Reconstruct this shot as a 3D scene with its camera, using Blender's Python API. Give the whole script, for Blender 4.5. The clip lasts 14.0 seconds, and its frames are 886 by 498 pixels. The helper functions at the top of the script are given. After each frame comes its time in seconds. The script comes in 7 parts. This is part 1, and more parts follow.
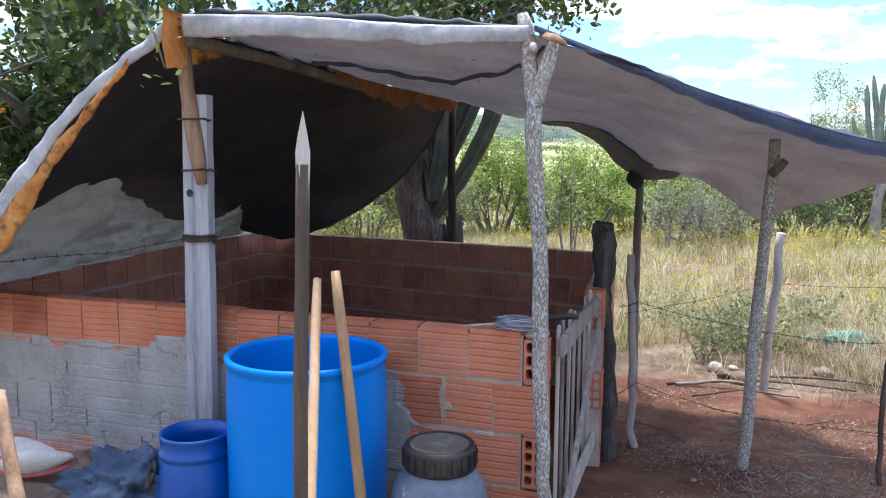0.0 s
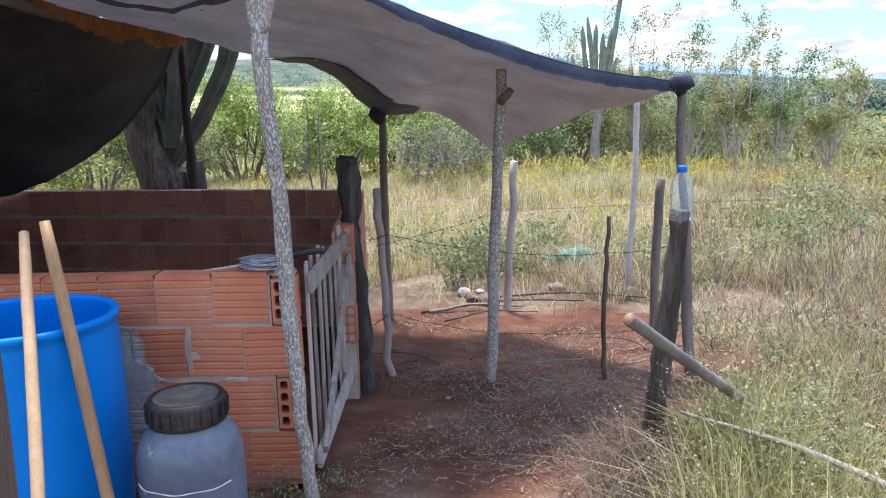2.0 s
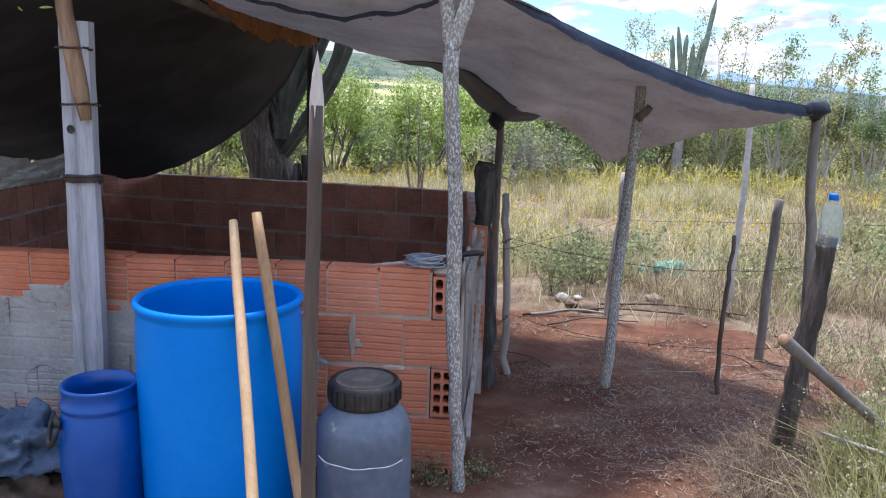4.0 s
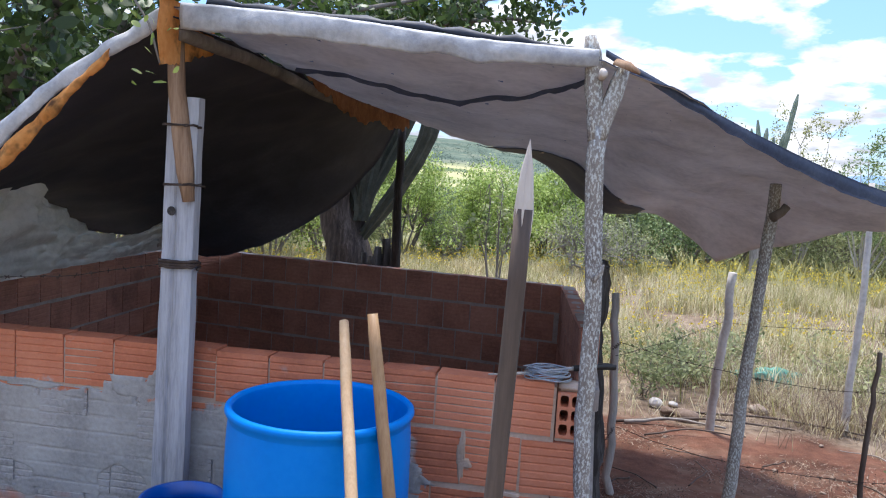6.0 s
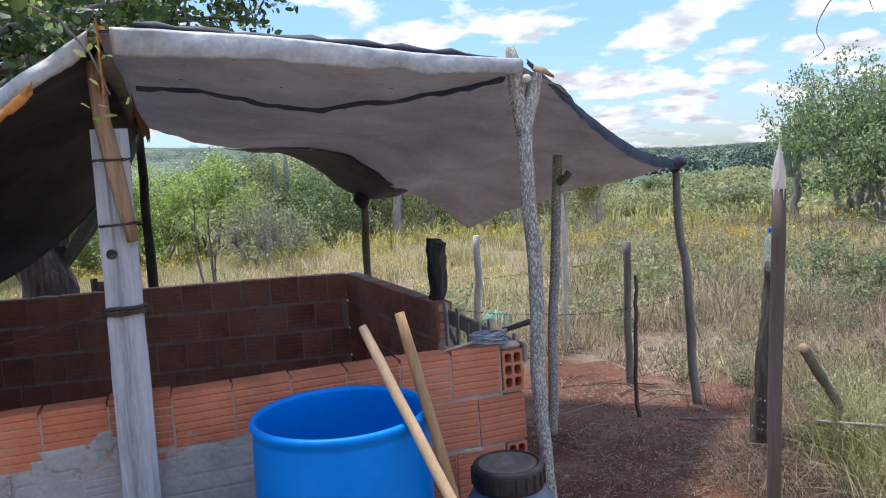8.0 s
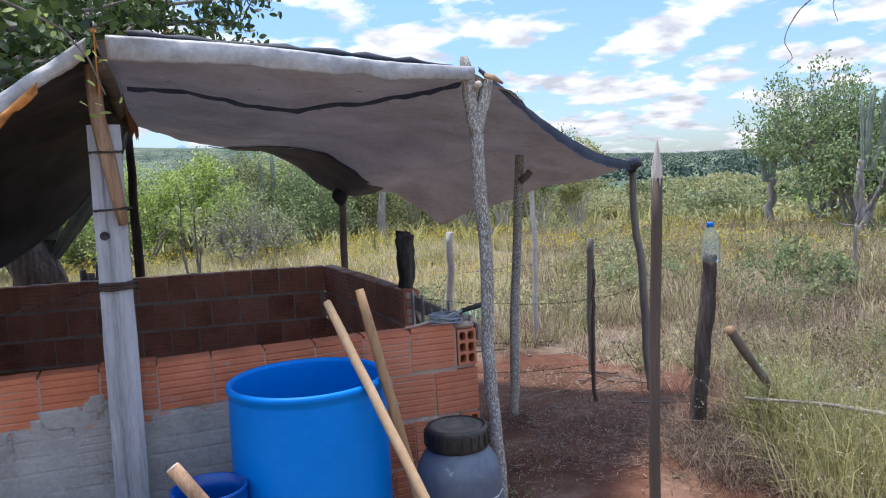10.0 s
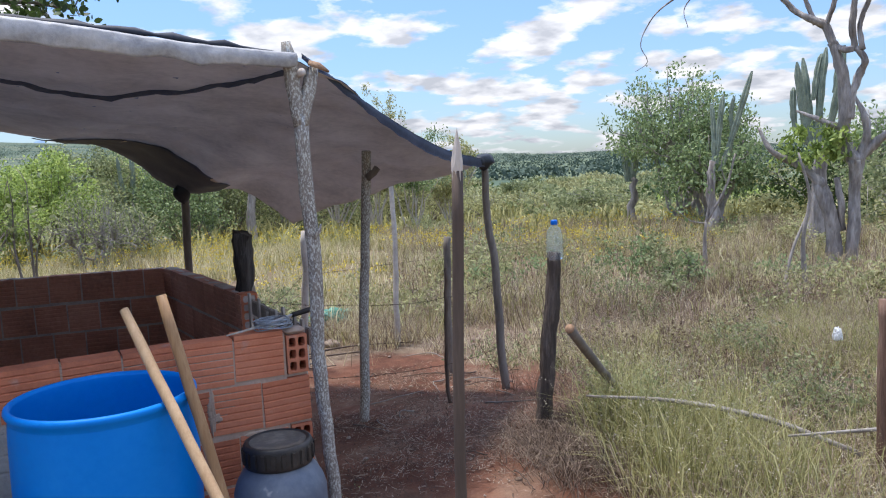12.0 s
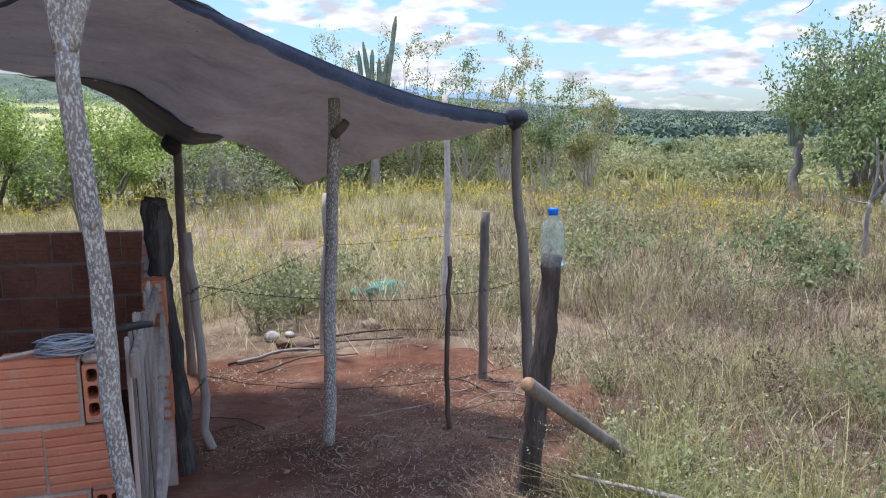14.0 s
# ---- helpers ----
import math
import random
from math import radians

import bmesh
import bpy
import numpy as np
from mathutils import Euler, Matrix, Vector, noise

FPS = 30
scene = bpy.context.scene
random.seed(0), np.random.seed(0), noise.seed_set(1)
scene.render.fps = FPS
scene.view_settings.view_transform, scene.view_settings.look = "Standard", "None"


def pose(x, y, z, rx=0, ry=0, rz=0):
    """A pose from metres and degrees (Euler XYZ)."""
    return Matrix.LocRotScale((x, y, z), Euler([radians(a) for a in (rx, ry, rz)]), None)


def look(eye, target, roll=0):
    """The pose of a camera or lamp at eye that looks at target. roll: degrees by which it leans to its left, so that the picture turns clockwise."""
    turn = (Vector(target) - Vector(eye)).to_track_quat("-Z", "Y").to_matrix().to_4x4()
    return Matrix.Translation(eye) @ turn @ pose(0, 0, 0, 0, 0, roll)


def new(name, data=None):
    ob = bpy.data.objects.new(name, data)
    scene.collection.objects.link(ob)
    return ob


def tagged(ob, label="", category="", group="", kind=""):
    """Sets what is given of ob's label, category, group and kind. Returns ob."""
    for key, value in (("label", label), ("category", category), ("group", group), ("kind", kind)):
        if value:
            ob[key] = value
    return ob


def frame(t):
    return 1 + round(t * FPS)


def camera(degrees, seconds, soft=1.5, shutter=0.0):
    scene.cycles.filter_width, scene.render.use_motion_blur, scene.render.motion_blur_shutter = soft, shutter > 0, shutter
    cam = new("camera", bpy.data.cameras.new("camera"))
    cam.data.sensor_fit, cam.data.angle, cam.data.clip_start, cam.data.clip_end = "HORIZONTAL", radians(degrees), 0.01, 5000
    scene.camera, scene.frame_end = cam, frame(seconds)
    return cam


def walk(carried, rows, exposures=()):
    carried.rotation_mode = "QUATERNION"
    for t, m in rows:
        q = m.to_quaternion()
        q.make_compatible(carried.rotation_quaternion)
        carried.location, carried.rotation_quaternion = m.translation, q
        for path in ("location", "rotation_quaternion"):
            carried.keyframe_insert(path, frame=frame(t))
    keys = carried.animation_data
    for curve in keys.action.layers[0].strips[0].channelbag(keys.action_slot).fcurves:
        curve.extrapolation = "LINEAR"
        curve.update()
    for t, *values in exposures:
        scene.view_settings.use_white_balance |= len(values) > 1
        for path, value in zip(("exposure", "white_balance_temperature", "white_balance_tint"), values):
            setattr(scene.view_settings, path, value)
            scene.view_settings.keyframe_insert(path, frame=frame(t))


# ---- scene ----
cam = camera(59.8, 14.0, soft=1.1)
PATH = [
    (0, (0.791, -2.711, 1.438), (0.165, -0.824, 1.217), 0.3),
    (0.5, (0.847, -2.679, 1.432), (0.662, -0.703, 1.191), 0.9),
    (1, (0.849, -2.668, 1.434), (0.732, -0.688, 1.181), -0.2),
    (1.5, (0.834, -2.654, 1.426), (0.746, -0.677, 1.134), -1.4),
    (2, (0.835, -2.655, 1.386), (0.822, -0.688, 1.021), -1.4),
    (2.5, (0.709, -2.698, 1.4), (0.794, -0.757, 0.927), -2.7),
    (3, (0.519, -2.806, 1.437), (0.475, -0.855, 0.999), -1.8),
    (3.2, (0.492, -2.843, 1.448), (0.421, -0.893, 1.01), 0.0),
    (5.3, (0.464, -2.74, 1.433), (0.229, -0.767, 1.202), 1.2),
    (5.5, (0.381, -2.62, 1.453), (0.163, -0.646, 1.214), 1.9),
    (6, (0.208, -2.543, 1.461), (-0.116, -0.577, 1.294), 3.5),
    (6.5, (-0.159, -2.58, 1.497), (-0.436, -0.601, 1.411), 2.8),
    (7, (-0.416, -2.519, 1.473), (-0.34, -0.522, 1.392), -0.0),
    (7.5, (-0.702, -2.535, 1.493), (-0.442, -0.558, 1.33), -3.0),
    (8, (-0.941, -2.7, 1.509), (-0.292, -0.819, 1.307), -3.6),
    (8.5, (-0.989, -2.862, 1.489), (-0.257, -1.012, 1.281), -3.4),
    (9, (-0.962, -3.003, 1.462), (-0.231, -1.153, 1.249), -3.5),
    (11.3, (-0.927, -3.057, 1.487), (-0.318, -1.159, 1.319), -2.0),
    (11.5, (-0.878, -3.058, 1.481), (-0.063, -1.241, 1.288), -1.9),
    (12, (-0.69, -2.968, 1.446), (0.267, -1.225, 1.233), -2.6),
    (12.5, (-0.379, -2.751, 1.455), (0.587, -1.031, 1.125), -2.1),
    (13, (0.004, -2.607, 1.442), (0.852, -0.826, 1.112), -3.2),
    (13.5, (0.299, -2.442, 1.441), (0.875, -0.553, 1.125), -2.1),
    (14, (0.569, -2.234, 1.443), (1.140, -0.344, 1.121), -0.7),
]
walk(cam, [(t, look(eye, target, roll)) for t, eye, target, roll in PATH],
     exposures=[(0.0, 1.77, 6350, 12), (0.6, 1.60, 6350, 12), (1.6, 1.63, 6350, 12), (2.5, 1.90, 6300, 12), (3.0, 1.70, 6300, 12), (5.5, 1.57, 6220, 12), (6.1, 1.55, 6220, 12), (6.6, 1.48, 6300, 12), (7.5, 1.50, 6350, 12), (8.1, 1.35, 6280, 12), (9.0, 1.35, 6280, 12), (12.0, 1.22, 6350, 12), (14.0, 1.34, 6250, 12)])

# ---- world, sun, exposure ----
SUN_EL, SUN_AZ = 76.0, -22.0   # degrees up, degrees from +y towards +x
world = bpy.data.worlds.new("sky_world")
scene.world = world
world.use_nodes = True
wn, wl = world.node_tree.nodes, world.node_tree.links
wn.clear()
w_out = wn.new("ShaderNodeOutputWorld")
w_bg = wn.new("ShaderNodeBackground")
w_bg.inputs[1].default_value = 0.142
sky = wn.new("ShaderNodeTexSky")
sky.sky_type = 'NISHITA'
sky.sun_disc = False
sky.sun_elevation, sky.sun_rotation = radians(SUN_EL), radians(SUN_AZ)
sky.air_density, sky.dust_density, sky.ozone_density = 1.0, 0.6, 1.6
w_co = wn.new("ShaderNodeTexCoord")
w_sep = wn.new("ShaderNodeSeparateXYZ")
wl.new(w_co.outputs["Generated"], w_sep.inputs[0])


def w_math(op, a, b=None, clamp=False):
    n = wn.new("ShaderNodeMath")
    n.operation, n.use_clamp = op, clamp
    for i, v in enumerate((a, b)):
        if v is None:
            continue
        if isinstance(v, (int, float)):
            n.inputs[i].default_value = v
        else:
            wl.new(v, n.inputs[i])
    return n.outputs[0]


up = w_math('MAXIMUM', w_sep.outputs[2], 0.0)
den = w_math('ADD', up, 0.22)
w_cmb = wn.new("ShaderNodeCombineXYZ")
wl.new(w_math('DIVIDE', w_sep.outputs[0], den), w_cmb.inputs[0])
wl.new(w_math('DIVIDE', w_sep.outputs[1], den), w_cmb.inputs[1])
w_cmb.inputs[2].default_value = 3.7
w_big = wn.new("ShaderNodeTexNoise")
w_big.inputs["Scale"].default_value, w_big.inputs["Detail"].default_value = 3.9, 9.0
w_big.inputs["Roughness"].default_value = 0.52
wl.new(w_cmb.outputs[0], w_big.inputs["Vector"])
w_ramp = wn.new("ShaderNodeValToRGB")
w_ramp.color_ramp.elements[0].position, w_ramp.color_ramp.elements[1].position = 0.485, 0.57
wl.new(w_big.outputs[0], w_ramp.inputs[0])
w_shade = wn.new("ShaderNodeTexNoise")
w_shade.inputs["Scale"].default_value, w_shade.inputs["Detail"].default_value = 6.5, 6.0
wl.new(w_cmb.outputs[0], w_shade.inputs["Vector"])
w_cloud = wn.new("ShaderNodeValToRGB")
w_cloud.color_ramp.elements[0].position, w_cloud.color_ramp.elements[0].color = 0.36, (2.7, 2.85, 3.15, 1)
w_cloud.color_ramp.elements[1].position, w_cloud.color_ramp.elements[1].color = 0.60, (4.9, 4.95, 5.1, 1)
wl.new(w_shade.outputs[0], w_cloud.inputs[0])
w_mix = wn.new("ShaderNodeMixRGB")
wl.new(w_ramp.outputs[0], w_mix.inputs[0])
w_dim = wn.new("ShaderNodeMixRGB")
w_dim.blend_type, w_dim.inputs[0].default_value, w_dim.inputs[2].default_value = 'MULTIPLY', 1.0, (0.55, 0.645, 0.80, 1)
wl.new(sky.outputs[0], w_dim.inputs[1])
wl.new(w_dim.outputs[0], w_mix.inputs[1])
wl.new(w_cloud.outputs[0], w_mix.inputs[2])
# the sky brightens from the horizon up towards the high sun
w_up = wn.new("ShaderNodeVectorMath")
w_up.operation = 'SCALE'
wl.new(w_mix.outputs[0], w_up.inputs[0])
wl.new(w_math('ADD', w_math('MULTIPLY', up, 1.0), 0.57), w_up.inputs["Scale"])
wl.new(w_up.outputs[0], w_bg.inputs[0])
wl.new(w_bg.outputs[0], w_out.inputs[0])

sun_data = bpy.data.lights.new("sun", 'SUN')
sun_data.energy, sun_data.angle, sun_data.color = 1.95, radians(7.0), (1.0, 0.95, 0.87)
sun = new("sun", sun_data)
_e, _a = radians(SUN_EL), radians(SUN_AZ)
sun.matrix_world = look((0, 0, 30), (-30 * math.cos(_e) * math.sin(_a), -30 * math.cos(_e) * math.cos(_a), 30 - 30 * math.sin(_e)))


# ---- materials ----
def links_of(m):
    m.use_nodes = True
    return m.node_tree.nodes, m.node_tree.links, m.node_tree.nodes["Principled BSDF"]


def noise_node(nt, lk, vec, scale, detail=4.0, rough=0.55):
    n = nt.new("ShaderNodeTexNoise")
    n.inputs["Scale"].default_value, n.inputs["Detail"].default_value = scale, detail
    n.inputs["Roughness"].default_value = rough
    if vec is not None:
        lk.new(vec, n.inputs["Vector"])
    return n.outputs[0]


def ramp(nt, lk, fac, stops):
    r = nt.new("ShaderNodeValToRGB")
    el = r.color_ramp.elements
    el[0].position, el[0].color = stops[0][0], (*stops[0][1], 1)
    el[1].position, el[1].color = stops[-1][0], (*stops[-1][1], 1)
    for p, c in stops[1:-1]:
        e = el.new(p)
        e.color = (*c, 1)
    lk.new(fac, r.inputs[0])
    return r.outputs[0]


def mixc(nt, lk, fac, a, b, mode='MIX'):
    m = nt.new("ShaderNodeMixRGB")
    m.blend_type = mode
    for s, v in zip(m.inputs, (fac, a, b)):
        if isinstance(v, (int, float)):
            s.default_value = v
        elif isinstance(v, tuple):
            s.default_value = (*v, 1)
        else:
            lk.new(v, s)
    return m.outputs[0]


def mathn(nt, lk, op, a, b=0.0, clamp=False):
    n = nt.new("ShaderNodeMath")
    n.operation, n.use_clamp = op, clamp
    for s, v in zip(n.inputs, (a, b)):
        if isinstance(v, (int, float)):
            s.default_value = v
        else:
            lk.new(v, s)
    return n.outputs[0]


def surf(name, dark, mid, light, scale=6.0, fine=45.0, rough=0.85, bump=0.35, dist=0.01, stretch=(1, 1, 1), spots=None,
         island=0.0, per_object=0.0, trans=0.0, metal=0.0, spec=0.3, lo=0.3, hi=0.72):
    """A weathered surface: two scales of colour change, fine relief, chosen gloss."""
    m = bpy.data.materials.new(name)
    nt, lk, bs = links_of(m)
    co = nt.new("ShaderNodeTexCoord")
    mp = nt.new("ShaderNodeMapping")
    mp.inputs["Scale"].default_value = stretch
    lk.new(co.outputs["Object"], mp.inputs[0])
    v = mp.outputs[0]
    info = nt.new("ShaderNodeObjectInfo")
    if per_object:
        sh = nt.new("ShaderNodeVectorMath")
        sh.operation = 'ADD'
        lk.new(v, sh.inputs[0])
        cmb = nt.new("ShaderNodeCombineXYZ")
        for k in range(3):
            lk.new(mathn(nt, lk, 'MULTIPLY', info.outputs["Random"], 31.0 + 17 * k), cmb.inputs[k])
        lk.new(cmb.outputs[0], sh.inputs[1])
        v = sh.outputs[0]
    big, small = noise_node(nt, lk, v, scale), noise_node(nt, lk, v, fine, 5.0, 0.65)
    f = mathn(nt, lk, 'ADD', mathn(nt, lk, 'MULTIPLY', big, 0.6), mathn(nt, lk, 'MULTIPLY', small, 0.4))
    if island:
        g = nt.new("ShaderNodeNewGeometry")
        f = mathn(nt, lk, 'ADD', f, mathn(nt, lk, 'MULTIPLY', mathn(nt, lk, 'SUBTRACT', g.outputs["Random Per Island"], 0.5), island))
    if per_object:
        f = mathn(nt, lk, 'ADD', f, mathn(nt, lk, 'MULTIPLY', mathn(nt, lk, 'SUBTRACT', info.outputs["Random"], 0.5), per_object))
    c = ramp(nt, lk, f, [(lo, dark), ((lo + hi) / 2, mid), (hi, light)])
    if spots:
        col, sc, lo, hi = spots
        k = ramp(nt, lk, noise_node(nt, lk, v, sc, 3.0, 0.6), [(lo, (0, 0, 0)), (hi, (1, 1, 1))])
        c = mixc(nt, lk, k, c, col)
    lk.new(c, bs.inputs["Base Color"])
    rr = ramp(nt, lk, small, [(0.3, (rough * 0.85,) * 3), (0.7, (min(1, rough * 1.12),) * 3)])
    lk.new(rr, bs.inputs["Roughness"])
    bs.inputs["Metallic"].default_value = metal
    bs.inputs["Specular IOR Level"].default_value = spec
    if bump:
        b = nt.new("ShaderNodeBump")
        b.inputs["Strength"].default_value, b.inputs["Distance"].default_value = bump, dist
        lk.new(f, b.inputs["Height"])
        lk.new(b.outputs[0], bs.inputs["Normal"])
    if trans:
        t = nt.new("ShaderNodeBsdfTranslucent")
        lk.new(c, t.inputs[0])
        mx = nt.new("ShaderNodeMixShader")
        mx.inputs[0].default_value = trans
        lk.new(bs.outputs[0], mx.inputs[1])
        lk.new(t.outputs[0], mx.inputs[2])
        lk.new(mx.outputs[0], nt["Material Output"].inputs[0])
    return m


def brick_material(name="clay_brick", clay_like=True):
    """Fired clay, with a coat of old cement over the lower left of the front wall."""
    m = bpy.data.materials.new(name)
    nt, lk, bs = links_of(m)
    g, info = nt.new("ShaderNodeNewGeometry"), nt.new("ShaderNodeObjectInfo")
    pos = g.outputs["Position"]
    big, small = noise_node(nt, lk, pos, 5.0), noise_node(nt, lk, pos, 70.0, 5.0, 0.65)
    f = mathn(nt, lk, 'ADD', mathn(nt, lk, 'MULTIPLY', big, 0.55), mathn(nt, lk, 'MULTIPLY', small, 0.25))
    f = mathn(nt, lk, 'ADD', f, mathn(nt, lk, 'MULTIPLY', info.outputs["Random"], 0.22))
    clay = ramp(nt, lk, f, [(0.28, (0.30, 0.10, 0.055)), (0.5, (0.51, 0.175, 0.092)), (0.76, (0.63, 0.26, 0.15))])
    smear = ramp(nt, lk, noise_node(nt, lk, pos, 11.0, 5.0, 0.6), [(0.63, (0, 0, 0)), (0.78, (1, 1, 1))])
    clay = mixc(nt, lk, mathn(nt, lk, 'MULTIPLY', smear, 0.55), clay, (0.42, 0.36, 0.31))
    if not clay_like:
        clay = ramp(nt, lk, f, [(0.26, (0.26, 0.185, 0.135)), (0.42, (0.42, 0.315, 0.24)), (0.6, (0.55, 0.43, 0.34))])
    sx = nt.new("ShaderNodeSeparateXYZ")
    lk.new(pos, sx.inputs[0])
    edge = mathn(nt, lk, 'MULTIPLY', mathn(nt, lk, 'SUBTRACT', noise_node(nt, lk, pos, 7.0, 6.0, 0.6), 0.5), 0.32)

    def side(axis, at, soft, sign):
        d = mathn(nt, lk, 'ADD', mathn(nt, lk, 'SUBTRACT', sx.outputs[axis], at), edge)
        return mathn(nt, lk, 'ADD', mathn(nt, lk, 'MULTIPLY', d, sign / soft), 0.5, True)
    k = mathn(nt, lk, 'MULTIPLY', side(0, -0.26, 0.04, -1), side(2, 0.615, 0.02, -1))
    k = mathn(nt, lk, 'MULTIPLY', k, side(2, 0.14, 0.12, 1))
    k = mathn(nt, lk, 'MULTIPLY', k, side(1, 0.07, 0.02, -1))
    cem = ramp(nt, lk, mathn(nt, lk, 'ADD', mathn(nt, lk, 'MULTIPLY', big, 0.5), mathn(nt, lk, 'MULTIPLY', small, 0.5)),
               [(0.34, (0.19, 0.182, 0.172)), (0.48, (0.335, 0.325, 0.31)), (0.7, (0.42, 0.41, 0.39))])
    lk.new(mixc(nt, lk, mathn(nt, lk, 'MULTIPLY', k, 0.97), clay, cem), bs.inputs["Base Color"])
    bs.inputs["Roughness"].default_value = 0.88
    bs.inputs["Specular IOR Level"].default_value = 0.25
    b = nt.new("ShaderNodeBump")
    b.inputs["Strength"].default_value, b.inputs["Distance"].default_value = 0.5, 0.004
    hgt = mathn(nt, lk, 'ADD', small, mathn(nt, lk, 'MULTIPLY', k, noise_node(nt, lk, pos, 30.0, 5.0, 0.7)))
    lk.new(hgt, b.inputs["Height"])
    lk.new(b.outputs[0], bs.inputs["Normal"])
    return m


def ground_material():
    """Red trampled earth in the yard, straw-littered soil in the field, pale pasture and scrub far off."""
    m = bpy.data.materials.new("earth")
    nt, lk, bs = links_of(m)
    g = nt.new("ShaderNodeNewGeometry")
    pos = g.outputs["Position"]
    sx = nt.new("ShaderNodeSeparateXYZ")
    lk.new(pos, sx.inputs[0])
    big, mid, fine = noise_node(nt, lk, pos, 1.3, 5.0), noise_node(nt, lk, pos, 9.0, 5.0), noise_node(nt, lk, pos, 80.0, 5.0, 0.7)
    f = mathn(nt, lk, 'ADD', mathn(nt, lk, 'MULTIPLY', big, 0.45), mathn(nt, lk, 'MULTIPLY', mid, 0.35))
    f = mathn(nt, lk, 'ADD', f, mathn(nt, lk, 'MULTIPLY', fine, 0.2))
    red = ramp(nt, lk, f, [(0.36, (0.066, 0.030, 0.018)), (0.5, (0.138, 0.060, 0.037)), (0.64, (0.225, 0.115, 0.074))])
    grey = ramp(nt, lk, f, [(0.36, (0.095, 0.062, 0.042)), (0.5, (0.19, 0.138, 0.095)), (0.66, (0.31, 0.245, 0.175))])
    litter = ramp(nt, lk, noise_node(nt, lk, pos, 2.4, 6.0, 0.6), [(0.47, (0, 0, 0)), (0.62, (1, 1, 1))])
    red = mixc(nt, lk, mathn(nt, lk, 'MULTIPLY', litter, 0.35), red, grey)
    dx = mathn(nt, lk, 'DIVIDE', mathn(nt, lk, 'SUBTRACT', sx.outputs[0], 1.0), 2.3)
    dy = mathn(nt, lk, 'DIVIDE', mathn(nt, lk, 'SUBTRACT', sx.outputs[1], 1.0), 2.4)
    d2 = mathn(nt, lk, 'ADD', mathn(nt, lk, 'MULTIPLY', dx, dx), mathn(nt, lk, 'MULTIPLY', dy, dy))
    d2 = mathn(nt, lk, 'ADD', d2, mathn(nt, lk, 'MULTIPLY', mathn(nt, lk, 'SUBTRACT', big, 0.5), 1.4))
    yard = ramp(nt, lk, d2, [(0.75, (0, 0, 0)), (1.3, (1, 1, 1))])
    near = mixc(nt, lk, yard, red, grey)
    rr = nt.new("ShaderNodeVectorMath")
    rr.operation = 'LENGTH'
    lk.new(pos, rr.inputs[0])
    r = rr.outputs["Value"]
    field = ramp(nt, lk, noise_node(nt, lk, pos, 0.3, 5.0), [(0.35, (0.16, 0.165, 0.075)), (0.65, (0.30, 0.27, 0.135))])
    k1 = mathn(nt, lk, 'DIVIDE', mathn(nt, lk, 'SUBTRACT', r, 9.0), 14.0, True)
    c = mixc(nt, lk, k1, near, field)
    past = ramp(nt, lk, noise_node(nt, lk, pos, 0.012, 5.0, 0.6), [(0.38, (0.10, 0.14, 0.05)), (0.5, (0.36, 0.35, 0.16)), (0.66, (0.44, 0.38, 0.20))])
    k2 = mathn(nt, lk, 'DIVIDE', mathn(nt, lk, 'SUBTRACT', r, 28.0), 40.0, True)
    green = ramp(nt, lk, noise_node(nt, lk, pos, 0.05, 6.0, 0.6), [(0.38, (0.08, 0.115, 0.075)), (0.6, (0.15, 0.18, 0.105))])
    kx = mathn(nt, lk, 'DIVIDE', mathn(nt, lk, 'ADD', sx.outputs[0], mathn(nt, lk, 'MULTIPLY', sx.outputs[1], 0.10)), 12.0, True)
    past = mixc(nt, lk, kx, past, green)
    c = mixc(nt, lk, k2, c, past)
    # far scrub: greens muted in the colour for some distance haze
    scrub = ramp(nt, lk, noise_node(nt, lk, pos, 0.02, 8.0, 0.7), [(0.36, (0.060, 0.088, 0.062)), (0.52, (0.095, 0.128, 0.086)), (0.70, (0.20, 0.20, 0.13))])
    edge = mathn(nt, lk, 'MULTIPLY', mathn(nt, lk, 'SUBTRACT', noise_node(nt, lk, pos, 0.006, 5.0), 0.5), 500.0)
    k3 = mathn(nt, lk, 'DIVIDE', mathn(nt, lk, 'SUBTRACT', mathn(nt, lk, 'ADD', r, edge), 420.0), 60.0, True)
    c = mixc(nt, lk, k3, c, scrub)
    lk.new(c, bs.inputs["Base Color"])
    bs.inputs["Roughness"].default_value = 0.95
    bs.inputs["Specular IOR Level"].default_value = 0.15
    b = nt.new("ShaderNodeBump")
    b.inputs["Strength"].default_value, b.inputs["Distance"].default_value = 0.8, 0.03
    lk.new(f, b.inputs["Height"])
    lk.new(b.outputs[0], bs.inputs["Normal"])
    return m


M_BRICK = brick_material()
M_MORTAR_FRONT = brick_material("front_mortar", False)
# pen copies of brick and mortar, recoloured to suit the dim light there
M_BRICK_PEN = surf("shade_tuned_brick", (0.27, 0.125, 0.088), (0.48, 0.225, 0.155), (0.62, 0.33, 0.235), 4, 50, 0.9, 0.4, 0.004, per_object=0.14)
M_MORTAR_PEN = surf("shade_tuned_mortar", (0.27, 0.225, 0.195), (0.43, 0.37, 0.325), (0.56, 0.49, 0.44), 9, 80, 0.95, 0.7, 0.01)
M_GROUND = ground_material()
M_MORTAR = surf("mortar", (0.34, 0.31, 0.28), (0.52, 0.48, 0.44), (0.66, 0.62, 0.57), 9, 80, 0.95, 0.7, 0.01)
